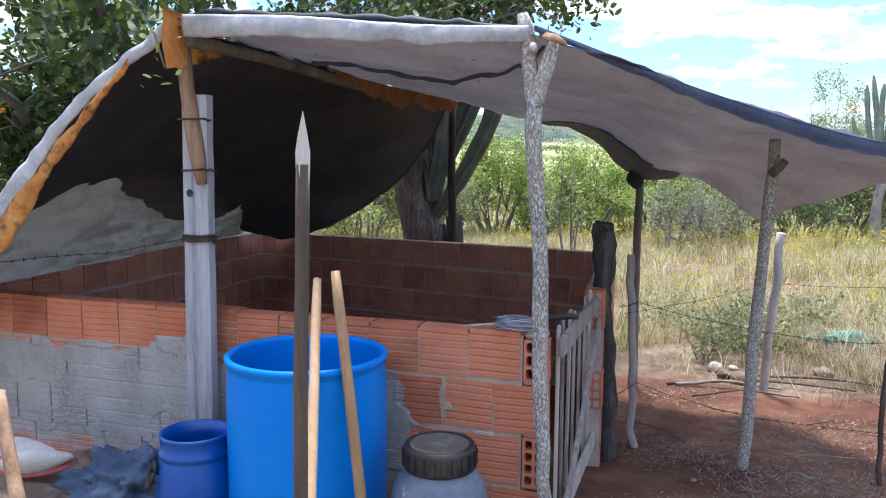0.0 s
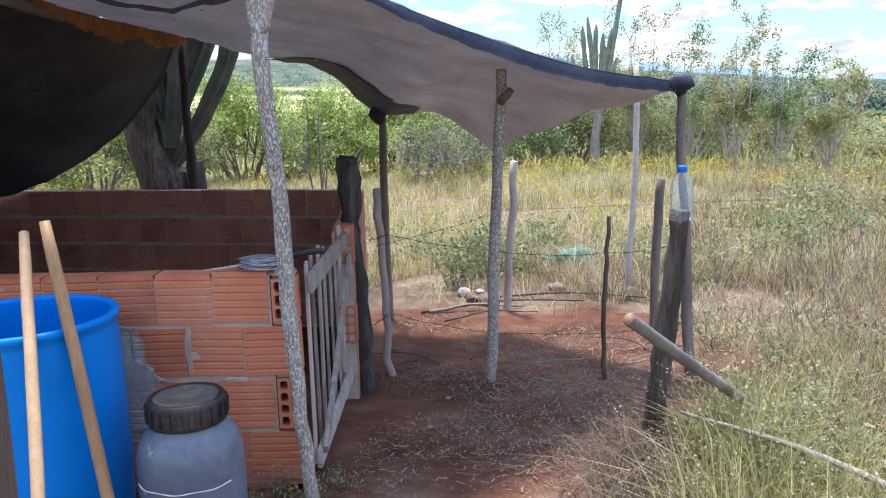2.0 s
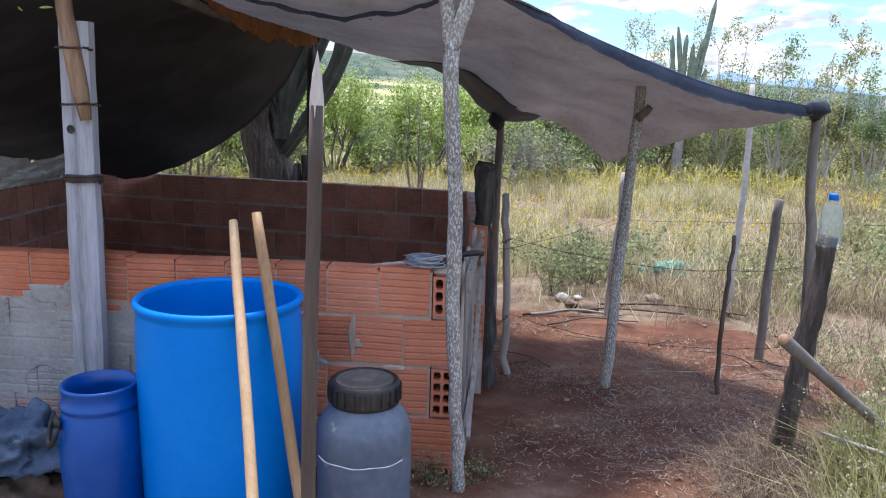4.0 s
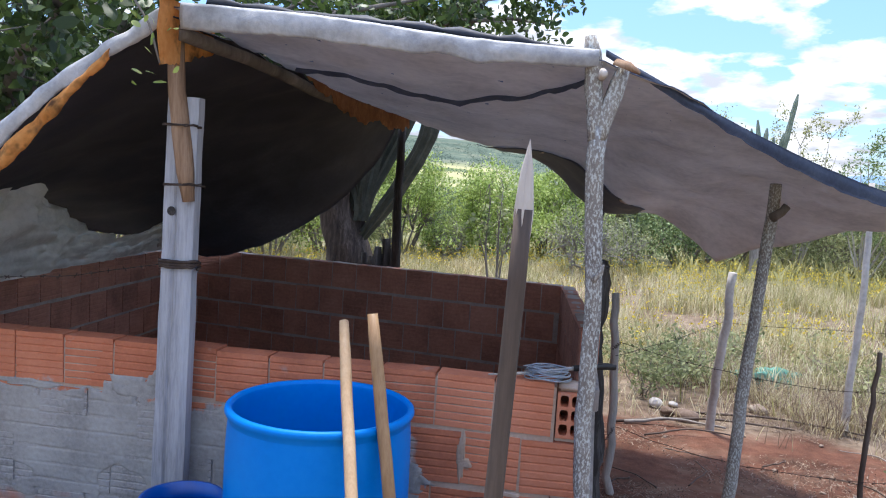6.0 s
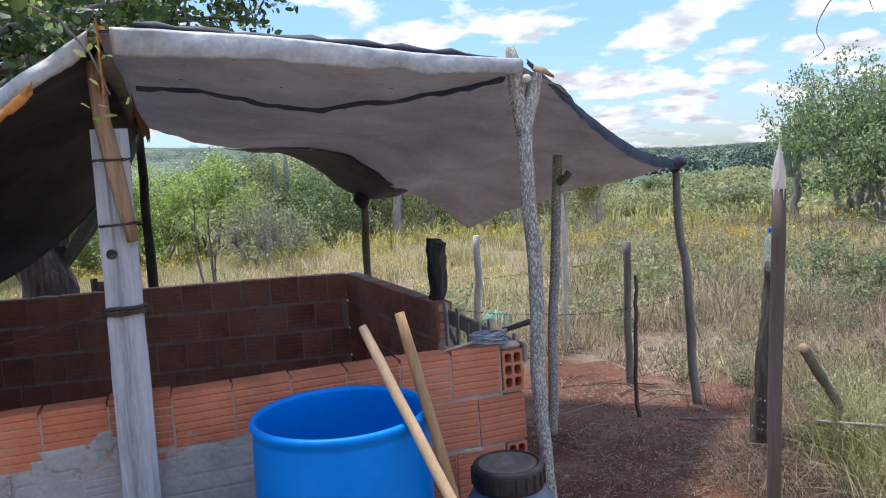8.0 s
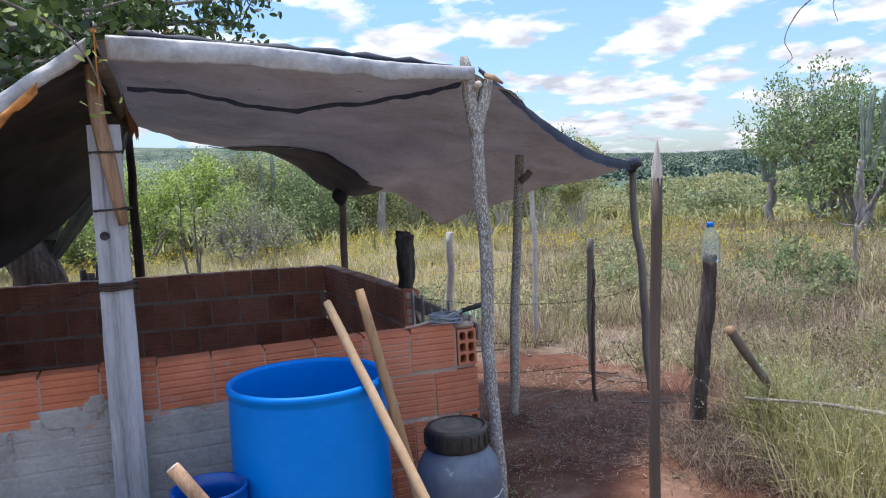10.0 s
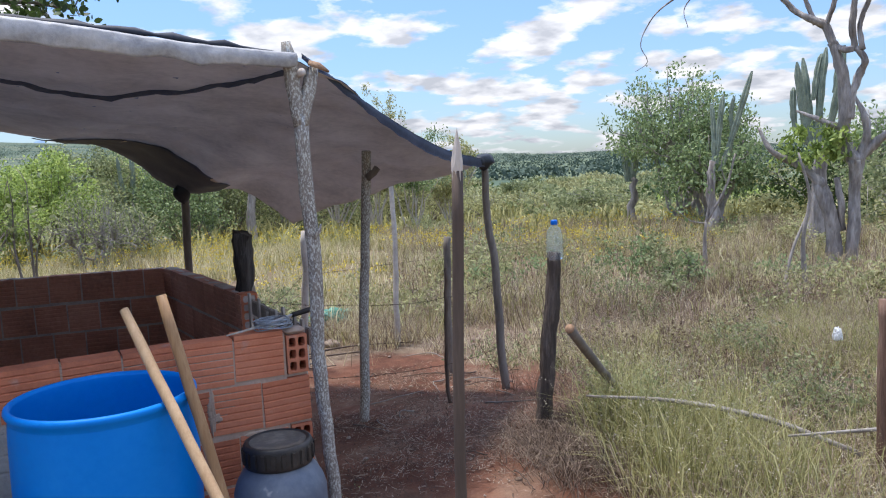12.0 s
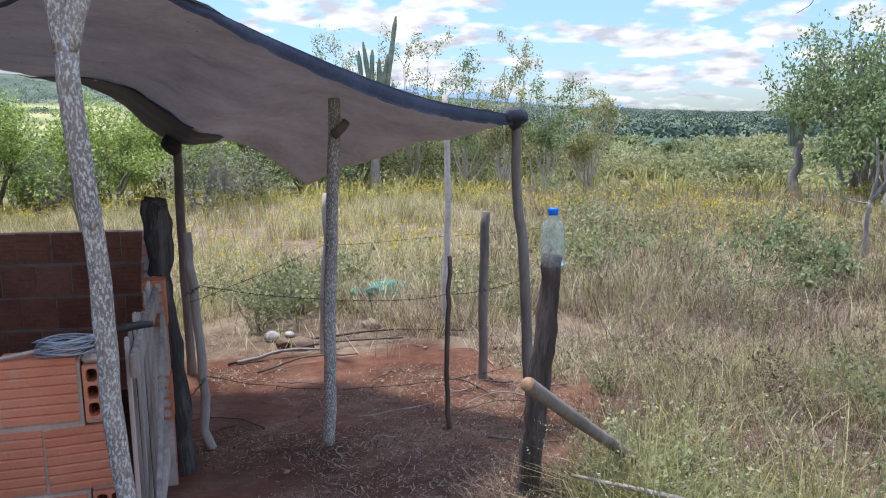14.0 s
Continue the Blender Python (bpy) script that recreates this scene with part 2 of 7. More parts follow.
# clay darkened to stand for the shade deep inside the brick holes
M_HOLE_SHADE = surf("brick_hole_shade", (0.10, 0.03, 0.015), (0.14, 0.05, 0.025), (0.2, 0.07, 0.04), 9, 60, 0.95)
M_PLANK = surf("grey_plank", (0.20, 0.20, 0.21), (0.40, 0.40, 0.42), (0.54, 0.54, 0.56), 3, 26, 0.8, 0.5, 0.006, (5, 5, 0.5))
M_SPLIT = surf("split_wood", (0.09, 0.05, 0.03), (0.28, 0.17, 0.10), (0.46, 0.31, 0.20), 4, 30, 0.85, 0.6, 0.008, (6, 6, 0.5))
M_LICHEN = surf("lichened_bark", (0.13, 0.11, 0.10), (0.25, 0.22, 0.19), (0.36, 0.33, 0.29), 9, 55, 0.92, 0.7, 0.01, (1, 1, 0.5),
                spots=((0.54, 0.545, 0.50), 160, 0.48, 0.61))
M_BARK = surf("grey_bark", (0.09, 0.075, 0.065), (0.19, 0.165, 0.14), (0.31, 0.28, 0.25), 7, 45, 0.92, 0.8, 0.012, (1, 1, 0.25))
M_DARKWOOD = surf("dark_weathered_wood", (0.016, 0.014, 0.013), (0.050, 0.044, 0.041), (0.17, 0.155, 0.145), 6, 40, 0.9, 1.0, 0.02, (3, 3, 0.25))
M_POST = surf("cracked_post", (0.020, 0.016, 0.014), (0.085, 0.066, 0.055), (0.23, 0.185, 0.155), 8, 42, 0.92, 1.0, 0.03, (2.5, 2.5, 0.3))
M_BROWNPOST = surf("red_brown_post", (0.085, 0.045, 0.03), (0.20, 0.12, 0.085), (0.34, 0.23, 0.17), 6, 38, 0.92, 1.0, 0.02, (2.5, 2.5, 0.3))
M_PALEWOOD = surf("bleached_branch", (0.28, 0.25, 0.21), (0.46, 0.42, 0.37), (0.62, 0.58, 0.52), 6, 40, 0.85, 0.5, 0.006, (1, 1, 1))
M_SLAT = surf("silvered_slats", (0.19, 0.165, 0.145), (0.36, 0.325, 0.29), (0.54, 0.49, 0.44), 4, 35, 0.9, 0.6, 0.006, (6, 6, 0.6), per_object=0.3)
M_HANDLE = surf("handle_wood", (0.30, 0.175, 0.085), (0.45, 0.285, 0.15), (0.58, 0.40, 0.235), 3, 30, 0.5, 0.2, 0.003, (5, 5, 0.4), per_object=0.3)
M_STAKE = surf("stake_bark", (0.05, 0.036, 0.028), (0.10, 0.072, 0.055), (0.165, 0.12, 0.093), 4, 40, 0.75, 0.4, 0.004, (4, 4, 0.4))
M_TIP = surf("cut_wood", (0.40, 0.33, 0.27), (0.55, 0.48, 0.41), (0.66, 0.60, 0.53), 6, 40, 0.8, 0.3, 0.003, (3, 3, 0.5))
M_BLUE = surf("blue_plastic", (0.0, 0.14, 0.50), (0.0, 0.19, 0.63), (0.01, 0.24, 0.70), 3, 40, 0.5, 0.05, 0.003, spec=0.16, lo=0.15, hi=0.85)
M_BLUE2 = surf("deep_blue_plastic", (0.0, 0.040, 0.19), (0.0, 0.066, 0.30), (0.012, 0.105, 0.39), 4, 35, 0.36, 0.08, 0.003, spec=0.5, lo=0.15, hi=0.85)
M_GREYPL = surf("greyed_blue_plastic", (0.070, 0.088, 0.12), (0.105, 0.128, 0.168), (0.175, 0.20, 0.24), 3, 30, 0.45, 0.1, 0.003, spots=((0.42, 0.42, 0.42), 12, 0.68, 0.8))
M_BLACKPL = surf("black_plastic", (0.012, 0.011, 0.011), (0.025, 0.023, 0.022), (0.075, 0.065, 0.055), 6, 40, 0.5, 0.2, 0.003)
M_LIDDUST = surf("dusty_lid", (0.05, 0.043, 0.036), (0.10, 0.085, 0.07), (0.2, 0.17, 0.14), 10, 50, 0.9, 0.3, 0.003)
M_TARP_TOP = surf("slate_tarpaulin", (0.065, 0.080, 0.120), (0.115, 0.140, 0.21), (0.19, 0.215, 0.285), 3, 60, 0.55, 0.25, 0.01, trans=0.55, spec=0.35)
M_TARP_UNDER = surf("grey_tarpaulin", (0.50, 0.44, 0.36), (0.69, 0.615, 0.51), (0.82, 0.74, 0.63), 3.2, 26, 0.8, 0.35, 0.02, trans=0.4, spec=0.2)
M_TARP_BLACK = surf("black_tarpaulin", (0.036, 0.037, 0.048), (0.060, 0.061, 0.077), (0.10, 0.10, 0.12), 2.5, 30, 0.75, 0.25, 0.01, spec=0.2)
M_TARP_DARK = surf("dark_blue_tarpaulin", (0.012, 0.014, 0.02), (0.022, 0.026, 0.037), (0.05, 0.056, 0.075), 3, 40, 0.6, 0.25, 0.01)
M_TARP_BLUE = surf("blue_black_tarpaulin", (0.042, 0.050, 0.080), (0.078, 0.090, 0.135), (0.13, 0.145, 0.20), 3, 40, 0.65, 0.25, 0.01)
M_HEM = surf("silver_hem", (0.24, 0.24, 0.25), (0.42, 0.42, 0.425), (0.60, 0.595, 0.59), 7, 50, 0.55, 0.6, 0.01)
M_ORANGE = surf("orange_lining", (0.50, 0.18, 0.035), (0.74, 0.33, 0.09), (0.84, 0.45, 0.16), 5, 40, 0.9, 0.4, 0.01, trans=0.35,
                spots=((0.14, 0.065, 0.03), 13, 0.53, 0.72))
M_RUSTCLOTH = surf("rust_stained_lining", (0.16, 0.06, 0.025), (0.38, 0.16, 0.06), (0.60, 0.30, 0.12), 6, 40, 0.9, 0.4, 0.01, trans=0.3)
M_SHEET = surf("dirty_canvas", (0.52, 0.505, 0.475), (0.76, 0.74, 0.70), (0.86, 0.845, 0.81), 3, 40, 0.9, 0.5, 0.012)
M_WIRE = surf("galvanised_wire", (0.22, 0.24, 0.27), (0.36, 0.40, 0.44), (0.52, 0.56, 0.60), 40, 120, 0.45, 0.1, 0.001, metal=0.6)
M_RUST = surf("rusty_wire", (0.035, 0.022, 0.016), (0.07, 0.05, 0.04), (0.13, 0.10, 0.085), 40, 120, 0.8, 0.2, 0.001, metal=0.3)
M_IRON = surf("worn_iron", (0.04, 0.038, 0.036), (0.09, 0.088, 0.085), (0.2, 0.19, 0.18), 20, 90, 0.5, 0.2, 0.002, metal=0.7)
M_JEANS = surf("worn_denim", (0.026, 0.040, 0.068), (0.060, 0.090, 0.14), (0.16, 0.20, 0.26), 6, 160, 0.95, 0.5, 0.01, spots=((0.015, 0.02, 0.03), 5, 0.6, 0.7))
M_SHOE = surf("pale_canvas_shoe", (0.36, 0.33, 0.28), (0.52, 0.48, 0.42), (0.65, 0.61, 0.55), 10, 80, 0.9, 0.4, 0.004)
M_REDRUB = surf("faded_red_rubber", (0.30, 0.06, 0.05), (0.42, 0.10, 0.085), (0.50, 0.17, 0.15), 10, 60, 0.8, 0.3, 0.004)
M_CEMENT = surf("trowelled_cement", (0.20, 0.19, 0.178), (0.335, 0.32, 0.30), (0.43, 0.415, 0.39), 5, 70, 0.92, 0.6, 0.004)
M_STONE = surf("pale_stone", (0.13, 0.085, 0.062), (0.22, 0.16, 0.12), (0.33, 0.265, 0.21), 12, 60, 0.95, 0.6, 0.01, per_object=0.4)
M_GREENNET = surf("green_netting", (0.06, 0.19, 0.145), (0.11, 0.29, 0.22), (0.20, 0.38, 0.30), 14, 70, 0.8, 0.4, 0.01)
M_WHITEBAG = surf("white_plastic_bag", (0.55, 0.55, 0.53), (0.72, 0.72, 0.70), (0.82, 0.82, 0.8), 10, 60, 0.6, 0.5, 0.01)
M_CAPBLUE = surf("blue_cap", (0.0, 0.10, 0.50), (0.0, 0.15, 0.62), (0.02, 0.2, 0.7), 10, 60, 0.4, 0.1, 0.001)
M_CACTUS = surf("cactus_skin", (0.13, 0.16, 0.12), (0.24, 0.285, 0.215), (0.38, 0.42, 0.33), 6, 30, 0.8, 0.5, 0.02)
M_CACTUS_OLD = surf("old_cactus_skin", (0.038, 0.042, 0.033), (0.075, 0.08, 0.062), (0.15, 0.15, 0.12), 4, 30, 0.85, 0.6, 0.02)
M_DEADWOOD = surf("bare_trunk", (0.16, 0.14, 0.125), (0.30, 0.275, 0.25), (0.44, 0.41, 0.38), 3, 25, 0.9, 0.8, 0.03, (1, 1, 0.3))
M_STRAW = surf("dry_grass", (0.36, 0.30, 0.16), (0.60, 0.53, 0.32), (0.78, 0.71, 0.49), 1.2, 9, 0.85, 0, island=0.55, trans=0.45, spec=0.2)
M_GREENGRASS = surf("green_grass", (0.20, 0.195, 0.075), (0.375, 0.36, 0.15), (0.57, 0.53, 0.27), 1.2, 9, 0.8, 0, island=0.5, trans=0.45, spec=0.2)
M_STALK = surf("dead_stalks", (0.13, 0.09, 0.065), (0.25, 0.185, 0.135), (0.42, 0.34, 0.26), 1.2, 9, 0.9, 0, island=0.6, trans=0.25, spec=0.2)
M_TWIG = surf("dead_twig", (0.075, 0.053, 0.04), (0.155, 0.112, 0.084), (0.27, 0.205, 0.155), 1.2, 9, 0.9, 0, island=0.6, trans=0.15, spec=0.2)
M_DRIFT = surf("weathered_stick", (0.16, 0.138, 0.118), (0.28, 0.25, 0.218), (0.43, 0.39, 0.345), 9, 60, 0.9, 0.8, 0.006, (1, 1, 1))
M_LEAF_E = surf("tree_leaves", (0.11, 0.16, 0.065), (0.215, 0.29, 0.125), (0.37, 0.45, 0.225), 0.8, 8, 0.6, 0, island=0.5, trans=0.45, spec=0.3)
# muted blue-green: a little distance haze mixed into the leaf colour
M_FARWOOD = surf("hazed_far_wood", (0.065, 0.095, 0.075), (0.095, 0.13, 0.10), (0.14, 0.175, 0.13), 0.05, 0.4, 0.95, 0, island=0.15, spec=0.1)
M_GNARL = surf("gnarled_trunk", (0.09, 0.075, 0.066), (0.30, 0.27, 0.245), (0.54, 0.505, 0.47), 9, 34, 0.92, 1.0, 0.03, (1, 1, 0.22))
M_LITTER = surf("dry_litter", (0.06, 0.036, 0.025), (0.145, 0.095, 0.065), (0.33, 0.255, 0.19), 3, 20, 0.95, 0, island=0.9)
M_FLOWER = surf("yellow_petals", (0.50, 0.37, 0.03), (0.66, 0.52, 0.06), (0.78, 0.64, 0.12), 3, 20, 0.8, 0, island=0.5, trans=0.25)
M_SEED = surf("seed_heads", (0.28, 0.235, 0.15), (0.43, 0.38, 0.26), (0.56, 0.51, 0.38), 3, 20, 0.9, 0, island=0.5, trans=0.3)
M_LEAF_A = surf("bright_leaves", (0.17, 0.23, 0.055), (0.35, 0.45, 0.115), (0.54, 0.63, 0.23), 0.8, 8, 0.6, 0, island=0.5, trans=0.5, spec=0.3)
M_LEAF_B = surf("olive_leaves", (0.14, 0.165, 0.075), (0.27, 0.305, 0.145), (0.44, 0.465, 0.25), 0.8, 8, 0.7, 0, island=0.5, trans=0.5, spec=0.3)
M_LEAF_C = surf("dark_leaves", (0.028, 0.05, 0.014), (0.06, 0.10, 0.025), (0.11, 0.165, 0.045), 0.8, 8, 0.5, 0, island=0.5, trans=0.3, spec=0.4)
M_LEAF_D = surf("grey_green_leaves", (0.21, 0.21, 0.095), (0.375, 0.375, 0.18), (0.54, 0.535, 0.29), 0.8, 8, 0.8, 0, island=0.5, trans=0.5, spec=0.2)
M_LEAF_O = surf("orange_leaves", (0.5, 0.16, 0.02), (0.62, 0.26, 0.05), (0.7, 0.36, 0.1), 3, 20, 0.7, 0, trans=0.3)


def clear_plastic():
    m = bpy.data.materials.new("clear_plastic")
    nt, lk, bs = links_of(m)
    bs.inputs["Base Color"].default_value = (0.86, 0.93, 0.985, 1)
    bs.inputs["Roughness"].default_value = 0.05
    bs.inputs["Transmission Weight"].default_value = 0.96
    bs.inputs["IOR"].default_value = 1.16
    return m


M_BOTTLE = clear_plastic()


# ---- mesh helpers ----
rng = np.random.default_rng(7)


def mesh_np(name, verts, faces, mat):
    """A mesh from arrays: faces is an (n, 3) or (n, 4) array."""
    me = bpy.data.meshes.new(name)
    verts, faces = np.asarray(verts, float), np.asarray(faces, int)
    k = faces.shape[1]
    me.vertices.add(len(verts))
    me.vertices.foreach_set("co", verts.ravel())
    me.loops.add(faces.size)
    me.loops.foreach_set("vertex_index", faces.ravel())
    me.polygons.add(len(faces))
    me.polygons.foreach_set("loop_start", np.arange(0, faces.size, k))
    me.update(calc_edges=True)
    me.validate()
    me.materials.append(mat)
    return me


def thing(name, label, category, at=(0, 0, 0), group="", kind=""):
    ob = new(name)
    ob.location = at
    ob.empty_display_size = 0.05
    return tagged(ob, label, category, group, kind)


def part(name, bm, mat, parent=None, label="", smooth=True):
    """Links a bmesh (or a mesh) as one object under a thing."""
    if isinstance(bm, bmesh.types.BMesh):
        me = bpy.data.meshes.new(name)
        bm.to_mesh(me)
        bm.free()
        me.materials.append(mat)
    else:
        me = bm
    if smooth:
        me.polygons.foreach_set("use_smooth", [True] * len(me.polygons))
    ob = new(name, me)
    if parent is not None:
        ob.parent = parent
        ob.location = -parent.location if parent.parent is None else (0, 0, 0)
    if label:
        ob["label"] = label
    return ob


def box_bm(cx, cy, cz, sx, sy, sz, bevel=0.0, rot=None):
    bm = bmesh.new()
    bmesh.ops.create_cube(bm, size=1.0)
    m = Matrix.Translation((cx, cy, cz)) @ (rot if rot is not None else Matrix.Identity(4)) @ Matrix.Diagonal((sx, sy, sz, 1))
    bmesh.ops.transform(bm, matrix=m, verts=bm.verts)
    if bevel:
        bmesh.ops.bevel(bm, geom=bm.edges, offset=bevel, segments=2, affect='EDGES')
    return bm


def tube_bm(pts, radii, n=10, rough=0.0, seed=0, flat=1.0, cap=True, bm=None):
    """A round, uneven pole along points; rough is the share by which its radius wanders."""
    bm = bm or bmesh.new()
    r = np.random.default_rng(seed)
    pts = [Vector(p) for p in pts]
    if isinstance(radii, (int, float)):
        radii = [radii] * len(pts)
    rings, ref = [], None
    lump = r.uniform(-1, 1, (len(pts), n))
    if len(pts) > 3:
        lump[1:-1] = (lump[:-2] + 2 * lump[1:-1] + lump[2:]) / 4
    for i, p in enumerate(pts):
        d = (pts[min(i + 1, len(pts) - 1)] - pts[max(i - 1, 0)]).normalized()
        if ref is None:
            ref = d.orthogonal().normalized()
        ref = (ref - d * ref.dot(d)).normalized()
        side = d.cross(ref)
        ring = []
        for k in range(n):
            a = 2 * math.pi * k / n
            rad = radii[i] * (1 + rough * lump[i][k])
            ring.append(bm.verts.new(p + ref * math.cos(a) * rad + side * math.sin(a) * rad * flat))
        rings.append(ring)
    for a, b in zip(rings, rings[1:]):
        for k in range(n):
            bm.faces.new((a[k], a[(k + 1) % n], b[(k + 1) % n], b[k]))
    if cap:
        bm.faces.new(rings[0][::-1])
        bm.faces.new(rings[-1])
    return bm


def wander(p0, p1, n, amp, seed, power=1.0):
    """Points from p0 to p1 that stray sideways by about amp."""
    r = np.random.default_rng(seed)
    p0, p1 = np.array(p0, float), np.array(p1, float)
    off = np.cumsum(r.normal(0, 1, (n, 3)), axis=0)
    t = np.linspace(0, 1, n)[:, None]
    off = off - off[0] * (1 - t) - off[-1] * t
    off *= amp / (np.abs(off).max() + 1e-6)
    return p0 + (p1 - p0) * t ** power + off


def lathe_bm(profile, n=48, at=(0, 0, 0)):
    bm = bmesh.new()
    rings = []
    for rad, z in profile:
        if rad < 1e-5:
            rings.append([bm.verts.new((at[0], at[1], at[2] + z))])
        else:
            rings.append([bm.verts.new((at[0] + rad * math.cos(2 * math.pi * k / n), at[1] + rad * math.sin(2 * math.pi * k / n), at[2] + z)) for k in range(n)])
    for a, b in zip(rings, rings[1:]):
        for k in range(n):
            k2 = (k + 1) % n
            if len(a) == 1 and len(b) == 1:
                continue
            if len(a) == 1:
                bm.faces.new((a[0], b[k2], b[k]))
            elif len(b) == 1:
                bm.faces.new((a[k], a[k2], b[0]))
            else:
                bm.faces.new((a[k], a[k2], b[k2], b[k]))
    bmesh.ops.recalc_face_normals(bm, faces=bm.faces)
    return bm


def smoothstep(t):
    t = np.clip(t, 0, 1)
    return t * t * (3 - 2 * t)


def curve_at(pts, s):
    """Smooth curve through points, evaluated at s in 0..1 (array), by length."""
    p = np.array(pts, float)
    seg = np.r_[0, np.cumsum(np.linalg.norm(np.diff(p, axis=0), axis=1))]
    seg /= seg[-1]
    m = np.gradient(p, seg, axis=0) if len(p) > 2 else np.repeat((p[1:] - p[:1]), 2, axis=0)
    s = np.atleast_1d(s)
    i = np.clip(np.searchsorted(seg, s, side='right') - 1, 0, len(p) - 2)
    h = (seg[i + 1] - seg[i])[:, None]
    t = ((s - seg[i])[:, None]) / h
    return ((2 * t ** 3 - 3 * t ** 2 + 1) * p[i] + (t ** 3 - 2 * t ** 2 + t) * h * m[i]
            + (-2 * t ** 3 + 3 * t ** 2) * p[i + 1] + (t ** 3 - t ** 2) * h * m[i + 1])


def grid_faces(nu, nv):
    i, j = np.meshgrid(np.arange(nu - 1), np.arange(nv - 1), indexing='ij')
    a = (i * nv + j).ravel()
    return np.stack([a, a + nv, a + nv + 1, a + 1], axis=1)


def sheet(name, P, top_mat, under_mat, thick=0.004):
    """A cloth from a (nu, nv, 3) grid: two faces a few millimetres apart, and its hem."""
    nu, nv, _ = P.shape
    du, dv = np.gradient(P, axis=0), np.gradient(P, axis=1)
    nrm = np.cross(du, dv)
    nrm /= np.linalg.norm(nrm, axis=2, keepdims=True) + 1e-9
    if nrm[..., 2].mean() < 0:
        nrm = -nrm
    F = grid_faces(nu, nv)
    if np.cross(du, dv)[..., 2].mean() < 0:
        F = F[:, ::-1]
    V = np.concatenate([(P + nrm * thick / 2).reshape(-1, 3), (P - nrm * thick / 2).reshape(-1, 3)])
    n = nu * nv
    loop = np.r_[np.arange(nv), np.arange(1, nu) * nv + nv - 1, (nu - 1) * nv + np.arange(nv - 2, -1, -1), np.arange(nu - 2, 0, -1) * nv]
    nxt = np.roll(loop, -1)
    rim = np.stack([loop, nxt, nxt + n, loop + n], axis=1)
    me = mesh_np(name, V, np.concatenate([F, F[:, ::-1] + n, rim]), top_mat)
    me.materials.append(under_mat)
    idx = np.r_[np.zeros(len(F), int), np.ones(len(F), int), np.zeros(len(rim), int)]
    me.polygons.foreach_set("material_index", idx)
    me.update()
    return me


def wrinkle(P, amp, scale, seed):
    Q = P.copy()
    for i in range(P.shape[0]):
        for j in range(P.shape[1]):
            Q[i, j, 2] += amp * noise.fractal(Vector(P[i, j] * scale) + Vector((seed, 0, 0)), 1.0, 2.0, 3)
    return Q


def ground_z(x, y):
    """The lie of the land: level by the pen, falling a little behind it, hills far off."""
    x, y = np.asarray(x, float), np.asarray(y, float)
    z = -0.17 * smoothstep((y - 0.2) / 2.2)
    r, az = np.hypot(x, y + 2.6), np.degrees(np.arctan2(x, y + 2.6))
    el = np.interp(az, [-180, -60, -14, -1, 8, 16, 25, 37, 60, 120, 180], [1.5, 3.0, 3.3, 2.6, 2.2, 1.9, 1.1, 0.5, 0.5, 1.0, 1.5])
    hill = 1500 * np.tan(np.radians(el))
    z = z + (hill + 1.0) * smoothstep((r - 90) / 1410) - 0.5 * smoothstep((r - 12) / 30) * (1 - smoothstep((r - 90) / 300))
    return z


def gz(x, y):
    return float(ground_z(x, y))


def pp(az, d):
    """A place d metres from the yard's front, az degrees right of straight ahead."""
    return 0.1 + d * math.sin(radians(az)), -2.6 + d * math.cos(radians(az))


# ---- ground ----
def build_ground():
    ang = np.radians(np.concatenate([np.arange(-75, 75, 1.0), np.arange(75, 285, 5.0)]))
    rad = np.concatenate([[0.0], np.geomspace(0.12, 4200, 130)])
    A, R = np.meshgrid(ang, rad)
    X, Y = R * np.sin(A), -0.6 + R * np.cos(A)
    Z = ground_z(X, Y)
    near = R < 14
    for i, j in zip(*np.nonzero(near)):
        Z[i, j] += 0.018 * noise.fractal(Vector((X[i, j] * 1.9, Y[i, j] * 1.9, 0.3)), 1.0, 2.0, 4) + 0.006 * noise.fractal(Vector((X[i, j] * 11, Y[i, j] * 11, 2.3)), 1.0, 2.0, 3)
    far = R > 120
    for i, j in zip(*np.nonzero(far)):
        Z[i, j] += min(R[i, j] * 0.0022, 4.5) * noise.fractal(Vector((X[i, j] * 0.004, Y[i, j] * 0.004, 5.0)), 1.0, 2.0, 4)
    n, k = len(rad), len(ang)
    i, j = np.meshgrid(np.arange(n - 1), np.arange(k), indexing='ij')
    a, b = (i * k + j).ravel(), (i * k + (j + 1) % k).ravel()
    F = np.stack([a, a + k, b + k, b], axis=1)
    V = np.stack([X, Y, Z], axis=2).reshape(-1, 3)
    ob = part("ground", mesh_np("ground", V, F[:, ::-1], M_GROUND), M_GROUND)
    tagged(ob, "red trampled earth turning to dry field and distant hills", "ground", kind="structure")
    if ob.data.polygons[k * 20].normal.z < 0:
        ob.data.flip_normals()


build_ground()


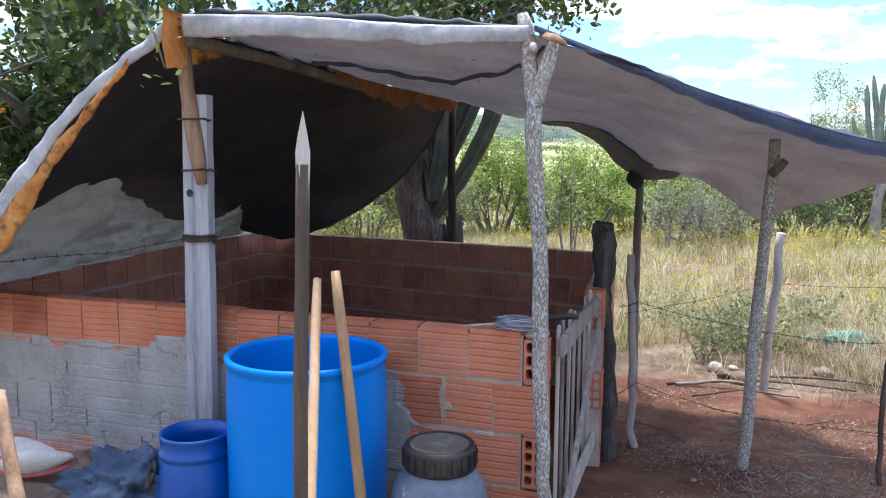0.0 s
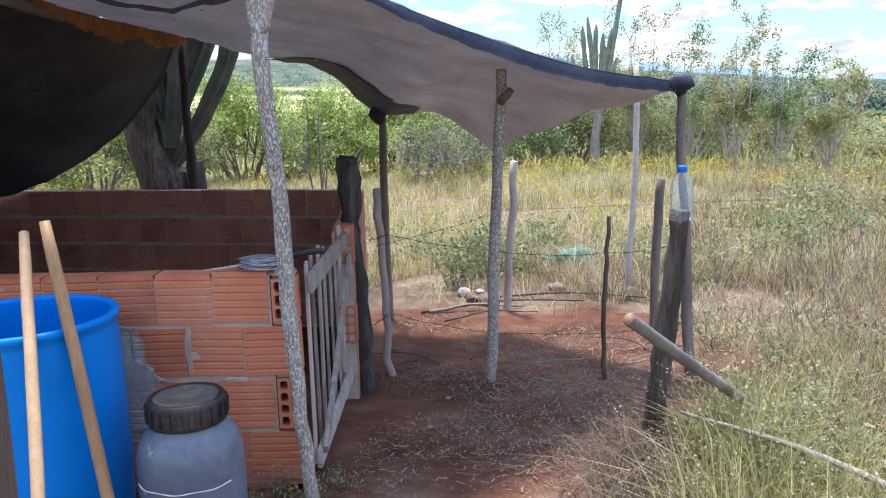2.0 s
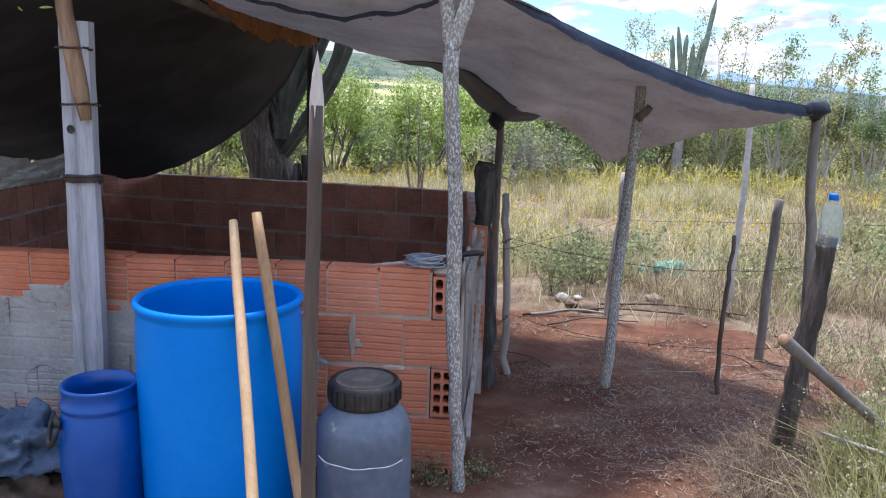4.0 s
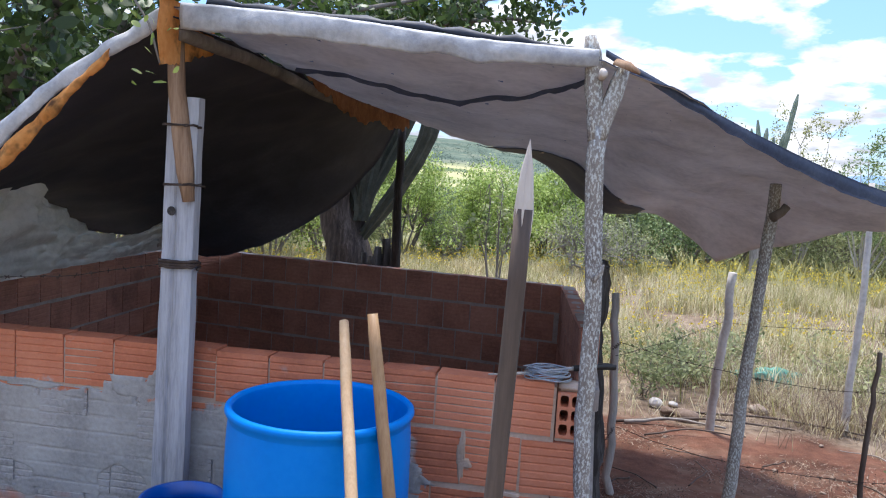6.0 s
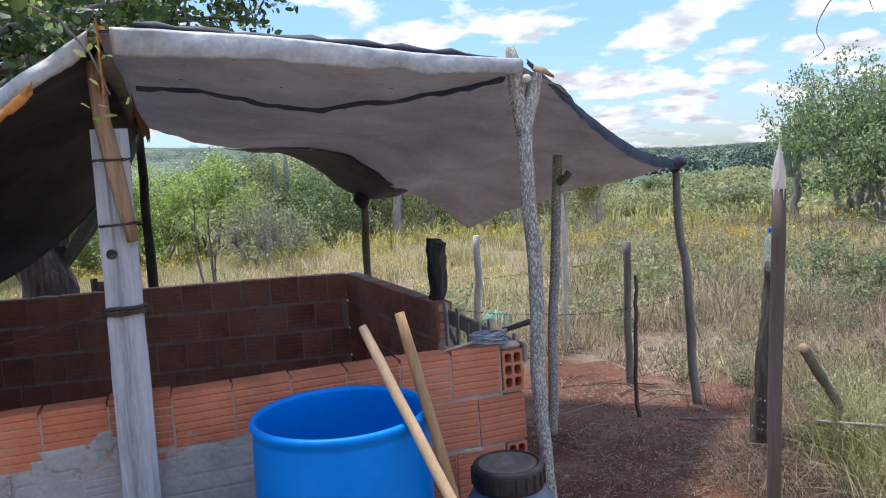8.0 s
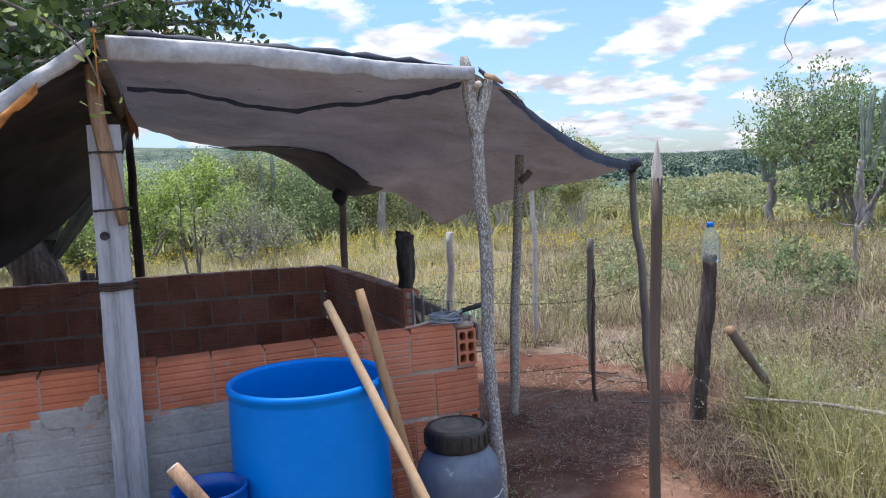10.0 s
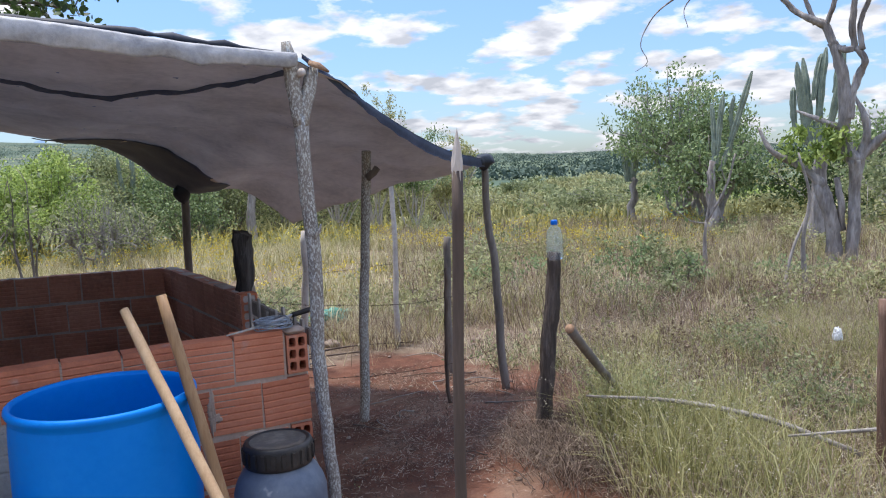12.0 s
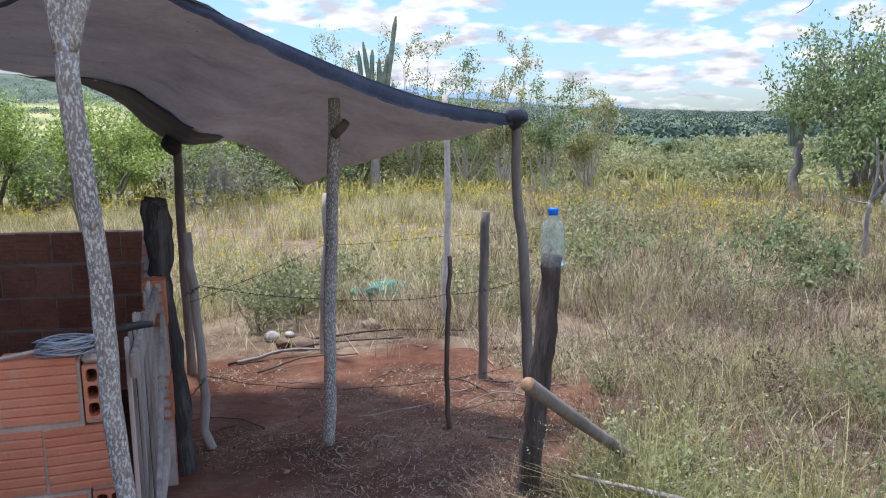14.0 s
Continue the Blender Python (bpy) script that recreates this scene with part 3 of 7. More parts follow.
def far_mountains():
    """A low line of mountains beyond the hills, blue haze painted into its colour."""
    # the blue is distance haze, put into the base colour
    m = surf("hazed_mountain", (0.16, 0.24, 0.34), (0.19, 0.28, 0.39), (0.22, 0.31, 0.42), 0.002, 0.02, 1.0, 0, spec=0.0)
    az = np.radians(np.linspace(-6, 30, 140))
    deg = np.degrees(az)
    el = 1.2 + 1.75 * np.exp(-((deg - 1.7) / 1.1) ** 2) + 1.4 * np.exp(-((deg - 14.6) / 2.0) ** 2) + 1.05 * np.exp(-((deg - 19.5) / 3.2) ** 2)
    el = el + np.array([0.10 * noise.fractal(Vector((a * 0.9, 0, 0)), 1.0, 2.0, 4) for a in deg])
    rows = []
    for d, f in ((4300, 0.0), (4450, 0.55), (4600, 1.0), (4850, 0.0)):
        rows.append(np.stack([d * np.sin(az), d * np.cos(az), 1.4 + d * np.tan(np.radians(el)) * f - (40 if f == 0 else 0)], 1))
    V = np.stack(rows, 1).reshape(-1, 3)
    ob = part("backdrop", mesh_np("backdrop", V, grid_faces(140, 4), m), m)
    tagged(ob, "line of low mountains on the horizon, coloured blue for distance haze", "mountains", kind="structure")


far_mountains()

# ---- pen walls ----
H, PITCH, TH = 0.83, 0.2, 0.09


def brick_mesh(length, mat=None):
    """A hollow clay block: its long faces scored by grooves."""
    bm = bmesh.new()
    hz, hy, g = 0.0905, TH / 2, 0.0038
    prof = [(-hy, -hz)]
    for z in (-0.068, -0.041, -0.014, 0.014, 0.041, 0.068):
        prof += [(-hy, z - 0.0045), (-hy + g, z - 0.001), (-hy + g, z + 0.0015), (-hy, z + 0.0045)]
    prof += [(-hy, hz), (hy, hz)]
    for z in (0.045, 0.0, -0.045):
        prof += [(hy, z + 0.005), (hy - g, z), (hy, z - 0.005)]
    prof += [(hy, -hz)]
    ends = []
    for x in (-length / 2, length / 2):
        ends.append([bm.verts.new((x, y, z)) for y, z in prof])
    n = len(prof)
    for k in range(n):
        bm.faces.new((ends[0][k], ends[0][(k + 1) % n], ends[1][(k + 1) % n], ends[1][k]))
    bm.faces.new(ends[0])
    bm.faces.new(ends[1][::-1])
    bmesh.ops.recalc_face_normals(bm, faces=bm.faces)
    me = bpy.data.meshes.new("brick")
    bm.to_mesh(me)
    bm.free()
    me.materials.append(mat or M_BRICK)
    return me


def hole_brick_mesh(rows=4, h=0.19):
    """The open end of a block, with eight deep round-cornered holes."""
    bm = bmesh.new()
    w, d = 0.085, 0.088
    cols, gap = 2, 0.0085
    cw, ch = (w - gap * (cols + 1)) / cols, (h - gap * (rows + 1)) / rows
    xs, zs = [-w / 2], [-h / 2]
    for i in range(cols):
        xs += [xs[-1] + gap, xs[-1] + gap + cw]
    xs.append(w / 2)
    for i in range(rows):
        zs += [zs[-1] + gap, zs[-1] + gap + ch]
    zs.append(h / 2)
    grid = [[bm.verts.new((x, 0, z)) for z in zs] for x in xs]
    holes = []
    for i in range(len(xs) - 1):
        for j in range(len(zs) - 1):
            f = bm.faces.new((grid[i][j], grid[i + 1][j], grid[i + 1][j + 1], grid[i][j + 1]))
            if i % 2 and j % 2:
                holes.append(f)
    for f in holes:
        c = f.calc_center_median()
        ring = []
        for k in range(10):
            a = 2 * math.pi * k / 10
            ring.append((c.x + cw * 0.49 * math.copysign(abs(math.cos(a)) ** 0.6, math.cos(a)), c.z + ch * 0.49 * math.copysign(abs(math.sin(a)) ** 0.6, math.sin(a))))
        vs = list(f.verts)
        bm.faces.remove(f)
        front = [bm.verts.new((x, 0.0, z)) for x, z in ring]
        back = [bm.verts.new((x, 0.07, z)) for x, z in ring]
        for k in range(10):
            bm.faces.new((front[k], back[k], back[(k + 1) % 10], front[(k + 1) % 10]))
        # hole floor takes the darkened clay, as painted shade
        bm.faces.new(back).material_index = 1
        vs = sorted(vs, key=lambda v: math.atan2(v.co.z - c.z, v.co.x - c.x))
        n = 10
        for q in range(4):
            a0, a1 = vs[q], vs[(q + 1) % 4]
            t0 = math.atan2(a0.co.z - c.z, a0.co.x - c.x)
            t1 = math.atan2(a1.co.z - c.z, a1.co.x - c.x)
            k0, k1 = round(t0 / (2 * math.pi) * n) % n, round(t1 / (2 * math.pi) * n) % n
            idx = [k0]
            while idx[-1] != k1:
                idx.append((idx[-1] + 1) % n)
            bm.faces.new([a0, a1] + [front[i] for i in reversed(idx)])
    outer = [grid[0][0], grid[-1][0], grid[-1][-1], grid[0][-1]]
    back = [bm.verts.new((v.co.x, d, v.co.z)) for v in outer]
    sides = [[grid[i][0] for i in range(len(xs))], [grid[-1][j] for j in range(len(zs))],
             [grid[i][-1] for i in range(len(xs) - 1, -1, -1)], [grid[0][j] for j in range(len(zs) - 1, -1, -1)]]
    for k, s in enumerate(sides):
        bm.faces.new(s + [back[(k + 1) % 4], back[k]])
    bm.faces.new(back)
    bmesh.ops.recalc_face_normals(bm, faces=bm.faces)
    me = bpy.data.meshes.new("hollow_brick_end")
    bm.to_mesh(me)
    bm.free()
    me.materials.append(M_BRICK)
    me.materials.append(M_HOLE_SHADE)
    return me


BRICK = {}


def wall_core(name, p0, p1, z0, z1, label, mat=None, recess=0.007):
    """The mortar body of a wall, a little behind the brick faces, with an uneven top."""
    p0, p1 = np.array(p0, float), np.array(p1, float)
    length = np.linalg.norm(p1 - p0)
    d = (p1 - p0) / length
    nrm = np.array([-d[1], d[0]])
    k = int(length / 0.025)
    bm = bmesh.new()
    rings = []
    for i in range(k + 1):
        p = p0 + d * length * i / k
        lift = 0.006 * noise.fractal(Vector((p[0] * 9, p[1] * 9, z1 * 5)), 1.0, 2.0, 3)
        ring = []
        for off, z in ((recess, z0), (recess, z1 - 0.02), (recess + 0.003, z1 + lift), (0.045, z1 + lift * 1.4 + 0.003), (TH - 0.010, z1 + lift), (TH - 0.006, z1 - 0.02), (TH - 0.006, z0)):
            q = p + nrm * off
            ring.append(bm.verts.new((q[0], q[1], z)))
        rings.append(ring)
    for a, b in zip(rings, rings[1:]):
        for q in range(6):
            bm.faces.new((a[q], b[q], b[q + 1], a[q + 1]))
    bm.faces.new(rings[0])
    bm.faces.new(rings[-1][::-1])
    bmesh.ops.recalc_face_normals(bm, faces=bm.faces)
    ob = part(name, bm, mat or M_MORTAR, smooth=False)
    return tagged(ob, label, "brick wall", kind="structure")


def lay(wall, p0, p1, rows, seed, start=0.0, top=H):
    """Courses of blocks from p0 to p1, half a block apart; the grooved face looks to the right of the way p0 to p1."""
    r = random.Random(seed)
    p0, p1 = Vector((*p0, 0)), Vector((*p1, 0))
    length, d = (p1 - p0).length, (p1 - p0).normalized()
    turn = math.degrees(math.atan2(d.y, d.x))
    nrm = Vector((-d.y, d.x, 0))
    for row in range(rows):
        s = start - PITCH + (PITCH / 2 if row % 2 else 0.0)
        z = top - 0.095 - PITCH * row
        while s < length - 0.03:
            a, b = max(s, 0.004), min(s + 0.19, length - 0.002)
            if b - a > 0.035:
                key = round(b - a, 2)
                if (key, 1) not in BRICK:
                    BRICK[key, 1] = brick_mesh(key, M_BRICK_PEN)
                ob = new("brick", BRICK[key, 1])
                ob.parent = wall
                c = p0 + d * (a + b) / 2 + nrm * (TH / 2 + r.uniform(-0.003, 0.0))
                ob.matrix_basis = pose(c.x, c.y, z + r.uniform(-0.003, 0.003), r.uniform(-0.3, 0.3), r.uniform(-1.0, 1.0), turn + r.uniform(-0.3, 0.3))
            s += PITCH


FRONT_L, FRONT_R = (-2.70, 0.0), (0.295, 0.0)
BACK_L, BACK_R = (-2.86, 3.23), (0.17, 2.69)
SIDE_END = (0.285, 1.02)

wall_s = wall_core("wall_south", FRONT_L, (0.2, 0.0), -0.12, H - 0.022, "low wall of orange hollow bricks, partly smeared with cement", M_MORTAR_FRONT, 0.004)
wall_n = wall_core("wall_north", (BACK_R[0] + 0.016, BACK_R[1] + 0.0886), (BACK_L[0] - 0.082, BACK_L[1] + 0.106), -0.3, H - 0.004, "low brick back wall of the pen in deep shade", M_MORTAR_PEN)
wall_w = wall_core("wall_west", (BACK_L[0] - TH, BACK_L[1]), (FRONT_L[0] - TH, FRONT_L[1] + 0.09), -0.2, H - 0.003, "low brick side wall of the pen under a canvas sheet", M_MORTAR_PEN)
wall_e = wall_core("wall_east", (SIDE_END[0] + TH, SIDE_END[1] + 0.004), (BACK_R[0] + TH, BACK_R[1] - 0.005), -0.3, H - 0.005, "short brick side wall beside the gate opening", M_MORTAR_PEN)

# ---- tarpaulin shelter ----
P_, F_, K_ = np.array((-1.10, -0.20, 1.965)), np.array((0.25, -0.20, 1.855)), np.array((2.045, 1.40, 1.455))
R_, C_, T_ = np.array((-1.10, 3.20, 1.955)), np.array((1.175, 2.82, 1.07)), np.array((-2.32, 3.12, 0.857))
shelter = thing("tarpaulin_shelter", "sagging slate and black tarpaulin roof with torn orange lining", "tarpaulin", P_)


def coons(front, back, left, right, nu, nv):
    """A patch between four border curves: front and back run along u, left and right along v."""
    u, v = np.linspace(0, 1, nu), np.linspace(0, 1, nv)
    f, b, l, r = curve_at(front, u), curve_at(back, u), curve_at(left, v), curve_at(right, v)
    U, V = u[:, None, None], v[None, :, None]
    S = (1 - V) * f[:, None] + V * b[:, None] + (1 - U) * l[None] + U * r[None]
    S -= (1 - U) * (1 - V) * f[0] + U * (1 - V) * f[-1] + (1 - U) * V * b[0] + U * V * b[-1]
    return S, U[..., 0], V[..., 0]


front_edge = [P_, (-0.6, -0.22, 1.925), (-0.1, -0.22, 1.875), F_, (0.80, 0.30, 1.675), (1.42, 0.85, 1.52), K_]
rear_edge = [R_, (-0.665, 3.38, 1.83), (0.03, 3.06, 1.63), (0.374, 2.86, 1.37), (0.80, 2.80, 1.345), C_]
ridge = [P_, (-1.10, 0.9, 1.93), (-1.10, 2.1, 1.92), R_]
right_edge = [K_, (1.72, 1.98, 1.33), (1.42, 2.45, 1.20), C_]
S, U, V = coons(front_edge, rear_edge, ridge, right_edge, 70, 60)
bell = np.exp(-(((S[..., 0] - 1.11) / 0.5) ** 2 + ((S[..., 1] - 1.2) / 0.5) ** 2))
edge_free = (4 * U * (1 - U)) * (4 * V * (1 - V))
S[..., 2] += edge_free * (0.02 - 0.05 * np.sin(U * 7)) + 0.05 * bell * np.minimum(1, 3 * V) * np.minimum(1, 3 * (1 - U))
fk = np.clip((U - 0.42) / 0.58, 0, 1)
S[..., 2] += 0.065 * np.sin(fk * math.pi) ** 0.7 * np.exp(-((V - 0.10) / 0.09) ** 2)
S = wrinkle(S, 0.026, 2.3, 3.0)
S = wrinkle(S, 0.011, 8.0, 8.0)
part("roof_sheet", sheet("roof_sheet", S, M_TARP_TOP, M_TARP_UNDER), M_TARP_TOP, shelter, "slate outside, dusty grey underneath")

left_front = [P_, (-1.55, -0.235, 1.655), (-1.95, -0.25, 1.275), (-2.45, -0.26, 0.80), (-2.95, -0.24, 0.40)]
left_rear = [R_, (-1.30, 3.24, 1.60), (-1.70, 3.22, 1.18), T_, (-2.62, 3.15, 0.78)]
left_low = [(-2.95, -0.24, 0.40), (-3.02, 0.35, 0.85), (-3.08, 1.2, 1.08), (-3.05, 2.2, 1.02), (-2.62, 3.15, 0.78)]
S2, U2, V2 = coons(left_front, left_rear, ridge, left_low, 60, 60)
S2[..., 2] += (4 * U2 * (1 - U2)) * (4 * V2 * (1 - V2)) * 0.16
S2 = wrinkle(S2, 0.03, 1.9, 13.0)
S2 = wrinkle(S2, 0.008, 8.0, 18.0)
part("side_sheet", sheet("side_sheet", S2, M_TARP_DARK, M_TARP_BLACK), M_TARP_BLACK, shelter, "black underside of the side sheet")


def band(path, drops, name, mat, label, width_n=7, wob=0.016, seed=0, inner=None):
    """A strip of cloth that hangs from a path; drops gives its fall (metres) along it."""
    n = 90
    s = np.linspace(0, 1, n)
    top = curve_at(path, s)
    drop = np.interp(s, np.linspace(0, 1, len(drops)), drops)
    w = np.linspace(0, 1, width_n)
    P = np.zeros((n, width_n, 3))
    for j, q in enumerate(w):
        bulge = math.sin(q * math.pi) * 0.009
        P[:, j] = top + np.stack([np.zeros(n), np.full(n, -0.012 - bulge), 0.012 - drop * q], axis=1)
    for i in range(n):
        for j in range(width_n):
            v = Vector(P[i, j])
            P[i, j, 1] += wob * noise.fractal(v * 12 + Vector((seed, 0, 0)), 1.0, 2.0, 3)
            P[i, j, 2] += wob * w[j] * 1.4 * noise.fractal(v * 9 + Vector((0, seed, 0)), 1.0, 2.0, 3)
    me = sheet(name, P, mat, mat, 0.003)
    return part(name, me, mat, shelter, label)


band([P_ + (0.03, 0, 0.01), (-0.6, -0.225, 1.94), (-0.1, -0.225, 1.885), F_ + (0, 0, 0.012)], [0.082, 0.078, 0.074, 0.066, 0.06, 0.045], "front_hem", M_HEM, "folded silver hem", 9, 0.009, 2)
part("upper_fold", tube_bm(wander(P_ + (0.10, 0.03, 0.035), F_ + (-0.02, 0.03, 0.018), 22, 0.012, 71), [0.014 + 0.006 * math.sin(2.3 * k) for k in range(22)], 8, 0.35, 72, 0.7), M_TARP_DARK, shelter, "dark fold of the upper sheet over the hem")
band([P_ + (-0.03, 0, 0.0), (-1.55, -0.245, 1.665), (-1.95, -0.26, 1.285), (-2.45, -0.27, 0.81)], [0.05, 0.07, 0.10, 0.11, 0.10], "side_hem", M_HEM, "folded silver hem", seed=5)
band([(-1.28, -0.252, 1.815), (-1.55, -0.258, 1.575), (-1.90, -0.268, 1.235), (-2.30, -0.273, 0.86)], [0.02, 0.07, 0.09, 0.17, 0.12, 0.1], "torn_lining", M_ORANGE, "torn orange lining", wob=0.02, seed=9)
band([(-1.10, -0.27, 1.985), (-1.105, -0.12, 1.985), (-1.11, 0.05, 1.975), (-1.115, 0.14, 1.96)], [0.22, 0.20, 0.16, 0.13, 0.09], "peak_lining", M_ORANGE, "torn orange lining at the peak", wob=0.02, seed=11)
band([(-1.07, 1.0, 1.92), (-1.07, 1.7, 1.905), (-1.06, 2.4, 1.91), (-1.05, 3.2, 1.94)], [0.02, 0.07, 0.11, 0.08, 0.12, 0.08], "ridge_lining", M_RUSTCLOTH, "stained orange lining along the ridge", wob=0.025, seed=14)
band([F_ + (0.02, 0.0, 0.012), (0.80, 0.285, 1.69), (1.42, 0.835, 1.535), K_ + (0, -0.01, 0.01)], [0.015, 0.040, 0.060, 0.065, 0.05], "roof_flap", M_TARP_TOP, "dark blue folded edge", 7, 0.006, 17)

# the seam where two roof pieces overlap; a dark strip stands for its shadow
seam_shade_pts = []
for q in np.linspace(0, 1, 34):
    p = curve_at([(-1.04, 0.75, 0), (-0.72, 0.71, 0), (-0.50, 0.79, 0), (-0.25, 0.68, 0), (0.0, 0.45, 0), (0.15, 0.26, 0), (0.26, -0.05, 0)], q)[0]
    g_ = S.reshape(-1, 3)
    near = np.argsort(((g_[:, :2] - p[:2]) ** 2).sum(1))[:4]
    seam_shade_pts.append((p[0], p[1] + 0.02 * math.sin(21 * q), g_[near, 2].mean() - 0.008))
part("seam", tube_bm(seam_shade_pts, [0.019 + 0.005 * math.sin(11 * k / 5) for k in range(34)], 10, 0.12, 4, 0.3), M_TARP_BLUE, shelter, "overlapping seam, its fold shadow made as a dark strip")
# a darker second sheet lies under the low back edge
patch_ = S[16:53, 46:60].copy()
pu = np.linspace(0, 1, 37)[:, None]
cut_ = np.clip(1.1 - np.abs(2 * pu - 1.15) ** 1.6 + 0.05 * np.sin(9 * pu), 0.08, 1)
last = patch_[:, -1:]
patch_ = last + (patch_ - last) * cut_[..., None]
patch_[..., 2] -= 0.014
part("back_patch", sheet("back_patch", patch_, M_TARP_BLUE, M_TARP_BLUE, 0.003), M_TARP_BLUE, shelter, "dark blue patch along the back edge")
part("knot", tube_bm(wander(K_ + (-0.10, -0.09, 0.01), K_ + (0.05, 0.04, 0.0), 7, 0.02, 5), [0.022, 0.034, 0.03, 0.045, 0.055, 0.05, 0.02], 12, 0.35, 6), M_TARP_DARK, shelter, "cloth knotted round the corner pole")
part("tie", tube_bm(wander((0.36, 2.83, 1.40), (0.385, 2.86, 1.27), 6, 0.012, 8), [0.025, 0.045, 0.05, 0.045, 0.035, 0.02], 12, 0.4, 9), M_TARP_DARK, shelter, "cloth bound round a pole")
part("ridge_pole", tube_bm(wander((-1.10, -0.16, 1.90), (-1.10, 3.2, 1.90), 14, 0.02, 10), 0.026, 10, 0.15, 11), M_BARK, shelter, "rough ridge pole")


# ---- poles ----
def pole(name, label, base, top, r0, r1, mat, amp=0.02, seed=0, n=14, rough=0.12, group="shelter poles", category="post", cut=None):
    base = (base[0], base[1], gz(base[0], base[1]) - 0.08)
    pts = wander(base, top, n, amp, seed)
    t = thing(name, label, category, (base[0], base[1], base[2]), group)
    part("shaft", tube_bm(pts, list(np.linspace(r0, r1, n)), 12, rough, seed), mat, t)
    if cut:
        d = Vector(pts[-1]) - Vector(pts[-2])
        part("cut_end", tube_bm([Vector(pts[-1]) - d * 0.02, Vector(pts[-1]) + d.normalized() * 0.003], [r1 * 1.01, r1 * 0.98], 12), cut, t, "pale sawn end")
    return t, pts


fork, fpts = pole("forked_pole", "crooked forked pole speckled with white lichen", (0.328, -0.11), (0.265, -0.175, 1.66), 0.026, 0.027, M_LICHEN, 0.018, 21, 18, 0.14)
part("prong", tube_bm(wander((0.265, -0.175, 1.62), (0.222, -0.185, 1.925), 7, 0.006, 22), [0.028, 0.027, 0.026, 0.026, 0.027, 0.025, 0.016], 12, 0.14, 22), M_LICHEN, fork)
part("prong", tube_bm(wander((0.268, -0.175, 1.62), (0.325, -0.175, 1.835), 6, 0.006, 23), [0.026, 0.026, 0.025, 0.026, 0.024, 0.018], 12, 0.14, 23), M_LICHEN, fork)
part("twig_stub", tube_bm([(0.283, -0.18, 1.20), (0.305, -0.19, 1.225), (0.312, -0.192, 1.25)], [0.012, 0.008, 0.003], 8, 0.1, 24), M_LICHEN, fork)
part("branch_stub", tube_bm([(0.262, -0.19, 1.805), (0.266, -0.222, 1.812), (0.268, -0.228, 1.814)], [0.015, 0.014, 0.011], 10, 0.15, 25), M_TIP, fork, "pale cut stub")
part("splinter", tube_bm([(0.30, -0.20, 1.85), (0.335, -0.215, 1.838), (0.372, -0.215, 1.815)], [0.015, 0.017, 0.005], 8, 0.35, 26, 0.6), M_SPLIT, fork, "split brown end")
post4, p4 = pole("pole", "grey stripped pole patched with pale bark under the roof", (1.045, 1.29), (1.113, 1.19, 1.555), 0.030, 0.026, M_LICHEN, 0.018, 31)
part("branch_stub", tube_bm([(1.105, 1.18, 1.40), (1.14, 1.15, 1.43), (1.155, 1.135, 1.455)], [0.022, 0.02, 0.02], 10, 0.1, 32), M_BARK, post4, "short sawn branch")
pole("corner_pole", "thin crooked pole holding the knotted corner of the roof", (2.16, 1.40), (2.055, 1.42, 1.50), 0.030, 0.024, M_BARK, 0.03, 33)
pole("rear_pole", "dark pole behind the pen holding the back of the roof", (0.385, 2.93), (0.374, 2.87, 1.63), 0.03, 0.027, M_BARK, 0.015, 34)
pole("ridge_end_pole", "blackened pole under the back end of the ridge", (-1.16, 3.40), (-1.12, 3.27, 1.93), 0.045, 0.028, M_DARKWOOD, 0.025, 35)
dark, dpts = pole("gate_post", "thick charred and cracked wooden gate post", (0.385, 1.19), (0.352, 1.14, 1.14), 0.056, 0.045, M_DARKWOOD, 0.02, 36, 26, 0.5, "fence posts")
pole("fence_post", "thin crooked fence post beside the gate", (0.505, 1.45), (0.455, 1.47, 0.96), 0.022, 0.02, M_SLAT, 0.03, 37, group="fence posts")
pole("fence_post", "dark bent stick used as a fence post", (1.665, 1.32), (1.675, 1.317, 0.80), 0.014, 0.011, M_STAKE, 0.025, 38, group="fence posts")
pole("fence_post", "short grey fence post", (2.16, 2.20), (2.185, 2.19, 0.905), 0.03, 0.028, M_BARK, 0.012, 39, group="fence posts")
pole("fence_post", "pale debarked fence post with a sawn top", (1.265, 3.06), (1.338, 3.05, 0.97), 0.032, 0.028, M_PALEWOOD, 0.015, 40, group="fence posts", cut=M_TIP)
pole("tall_pale_pole", "tall thin pale pole standing in the grass", (2.26, 3.36), (2.34, 3.54, 1.66), 0.028, 0.02, M_PALEWOOD, 0.03, 41, group="fence posts")
bpost, bp = pole("bottle_post", "crooked dark fence post with a plastic bottle pushed over its top", (1.62, 0.25), (1.712, 0.212, 0.98), 0.047, 0.034, M_POST, 0.013, 42, 26, 0.26, "fence posts")
pole("brown_post", "reddish brown wooden post in the grass", (2.345, -1.14), (2.35, -1.14, 0.83), 0.034, 0.03, M_BROWNPOST, 0.008, 43, group="fence posts")
stake, spts = pole("pointed_stake", "dark upright wooden stake with a pale sharpened point", (0.105, -1.503), (0.1445, -1.527, 1.435), 0.0145, 0.0125, M_STAKE, 0.004, 44, 16, 0.05, "", "stake")
tipbm = bmesh.new()
tv = [tipbm.verts.new((0.1447 + 0.0132 * math.cos(a), -1.527 + 0.0132 * math.sin(a), 1.435 + (0.02 if k % 2 else -0.004))) for k, a in enumerate(np.linspace(0, 2 * math.pi, 9)[:-1])]
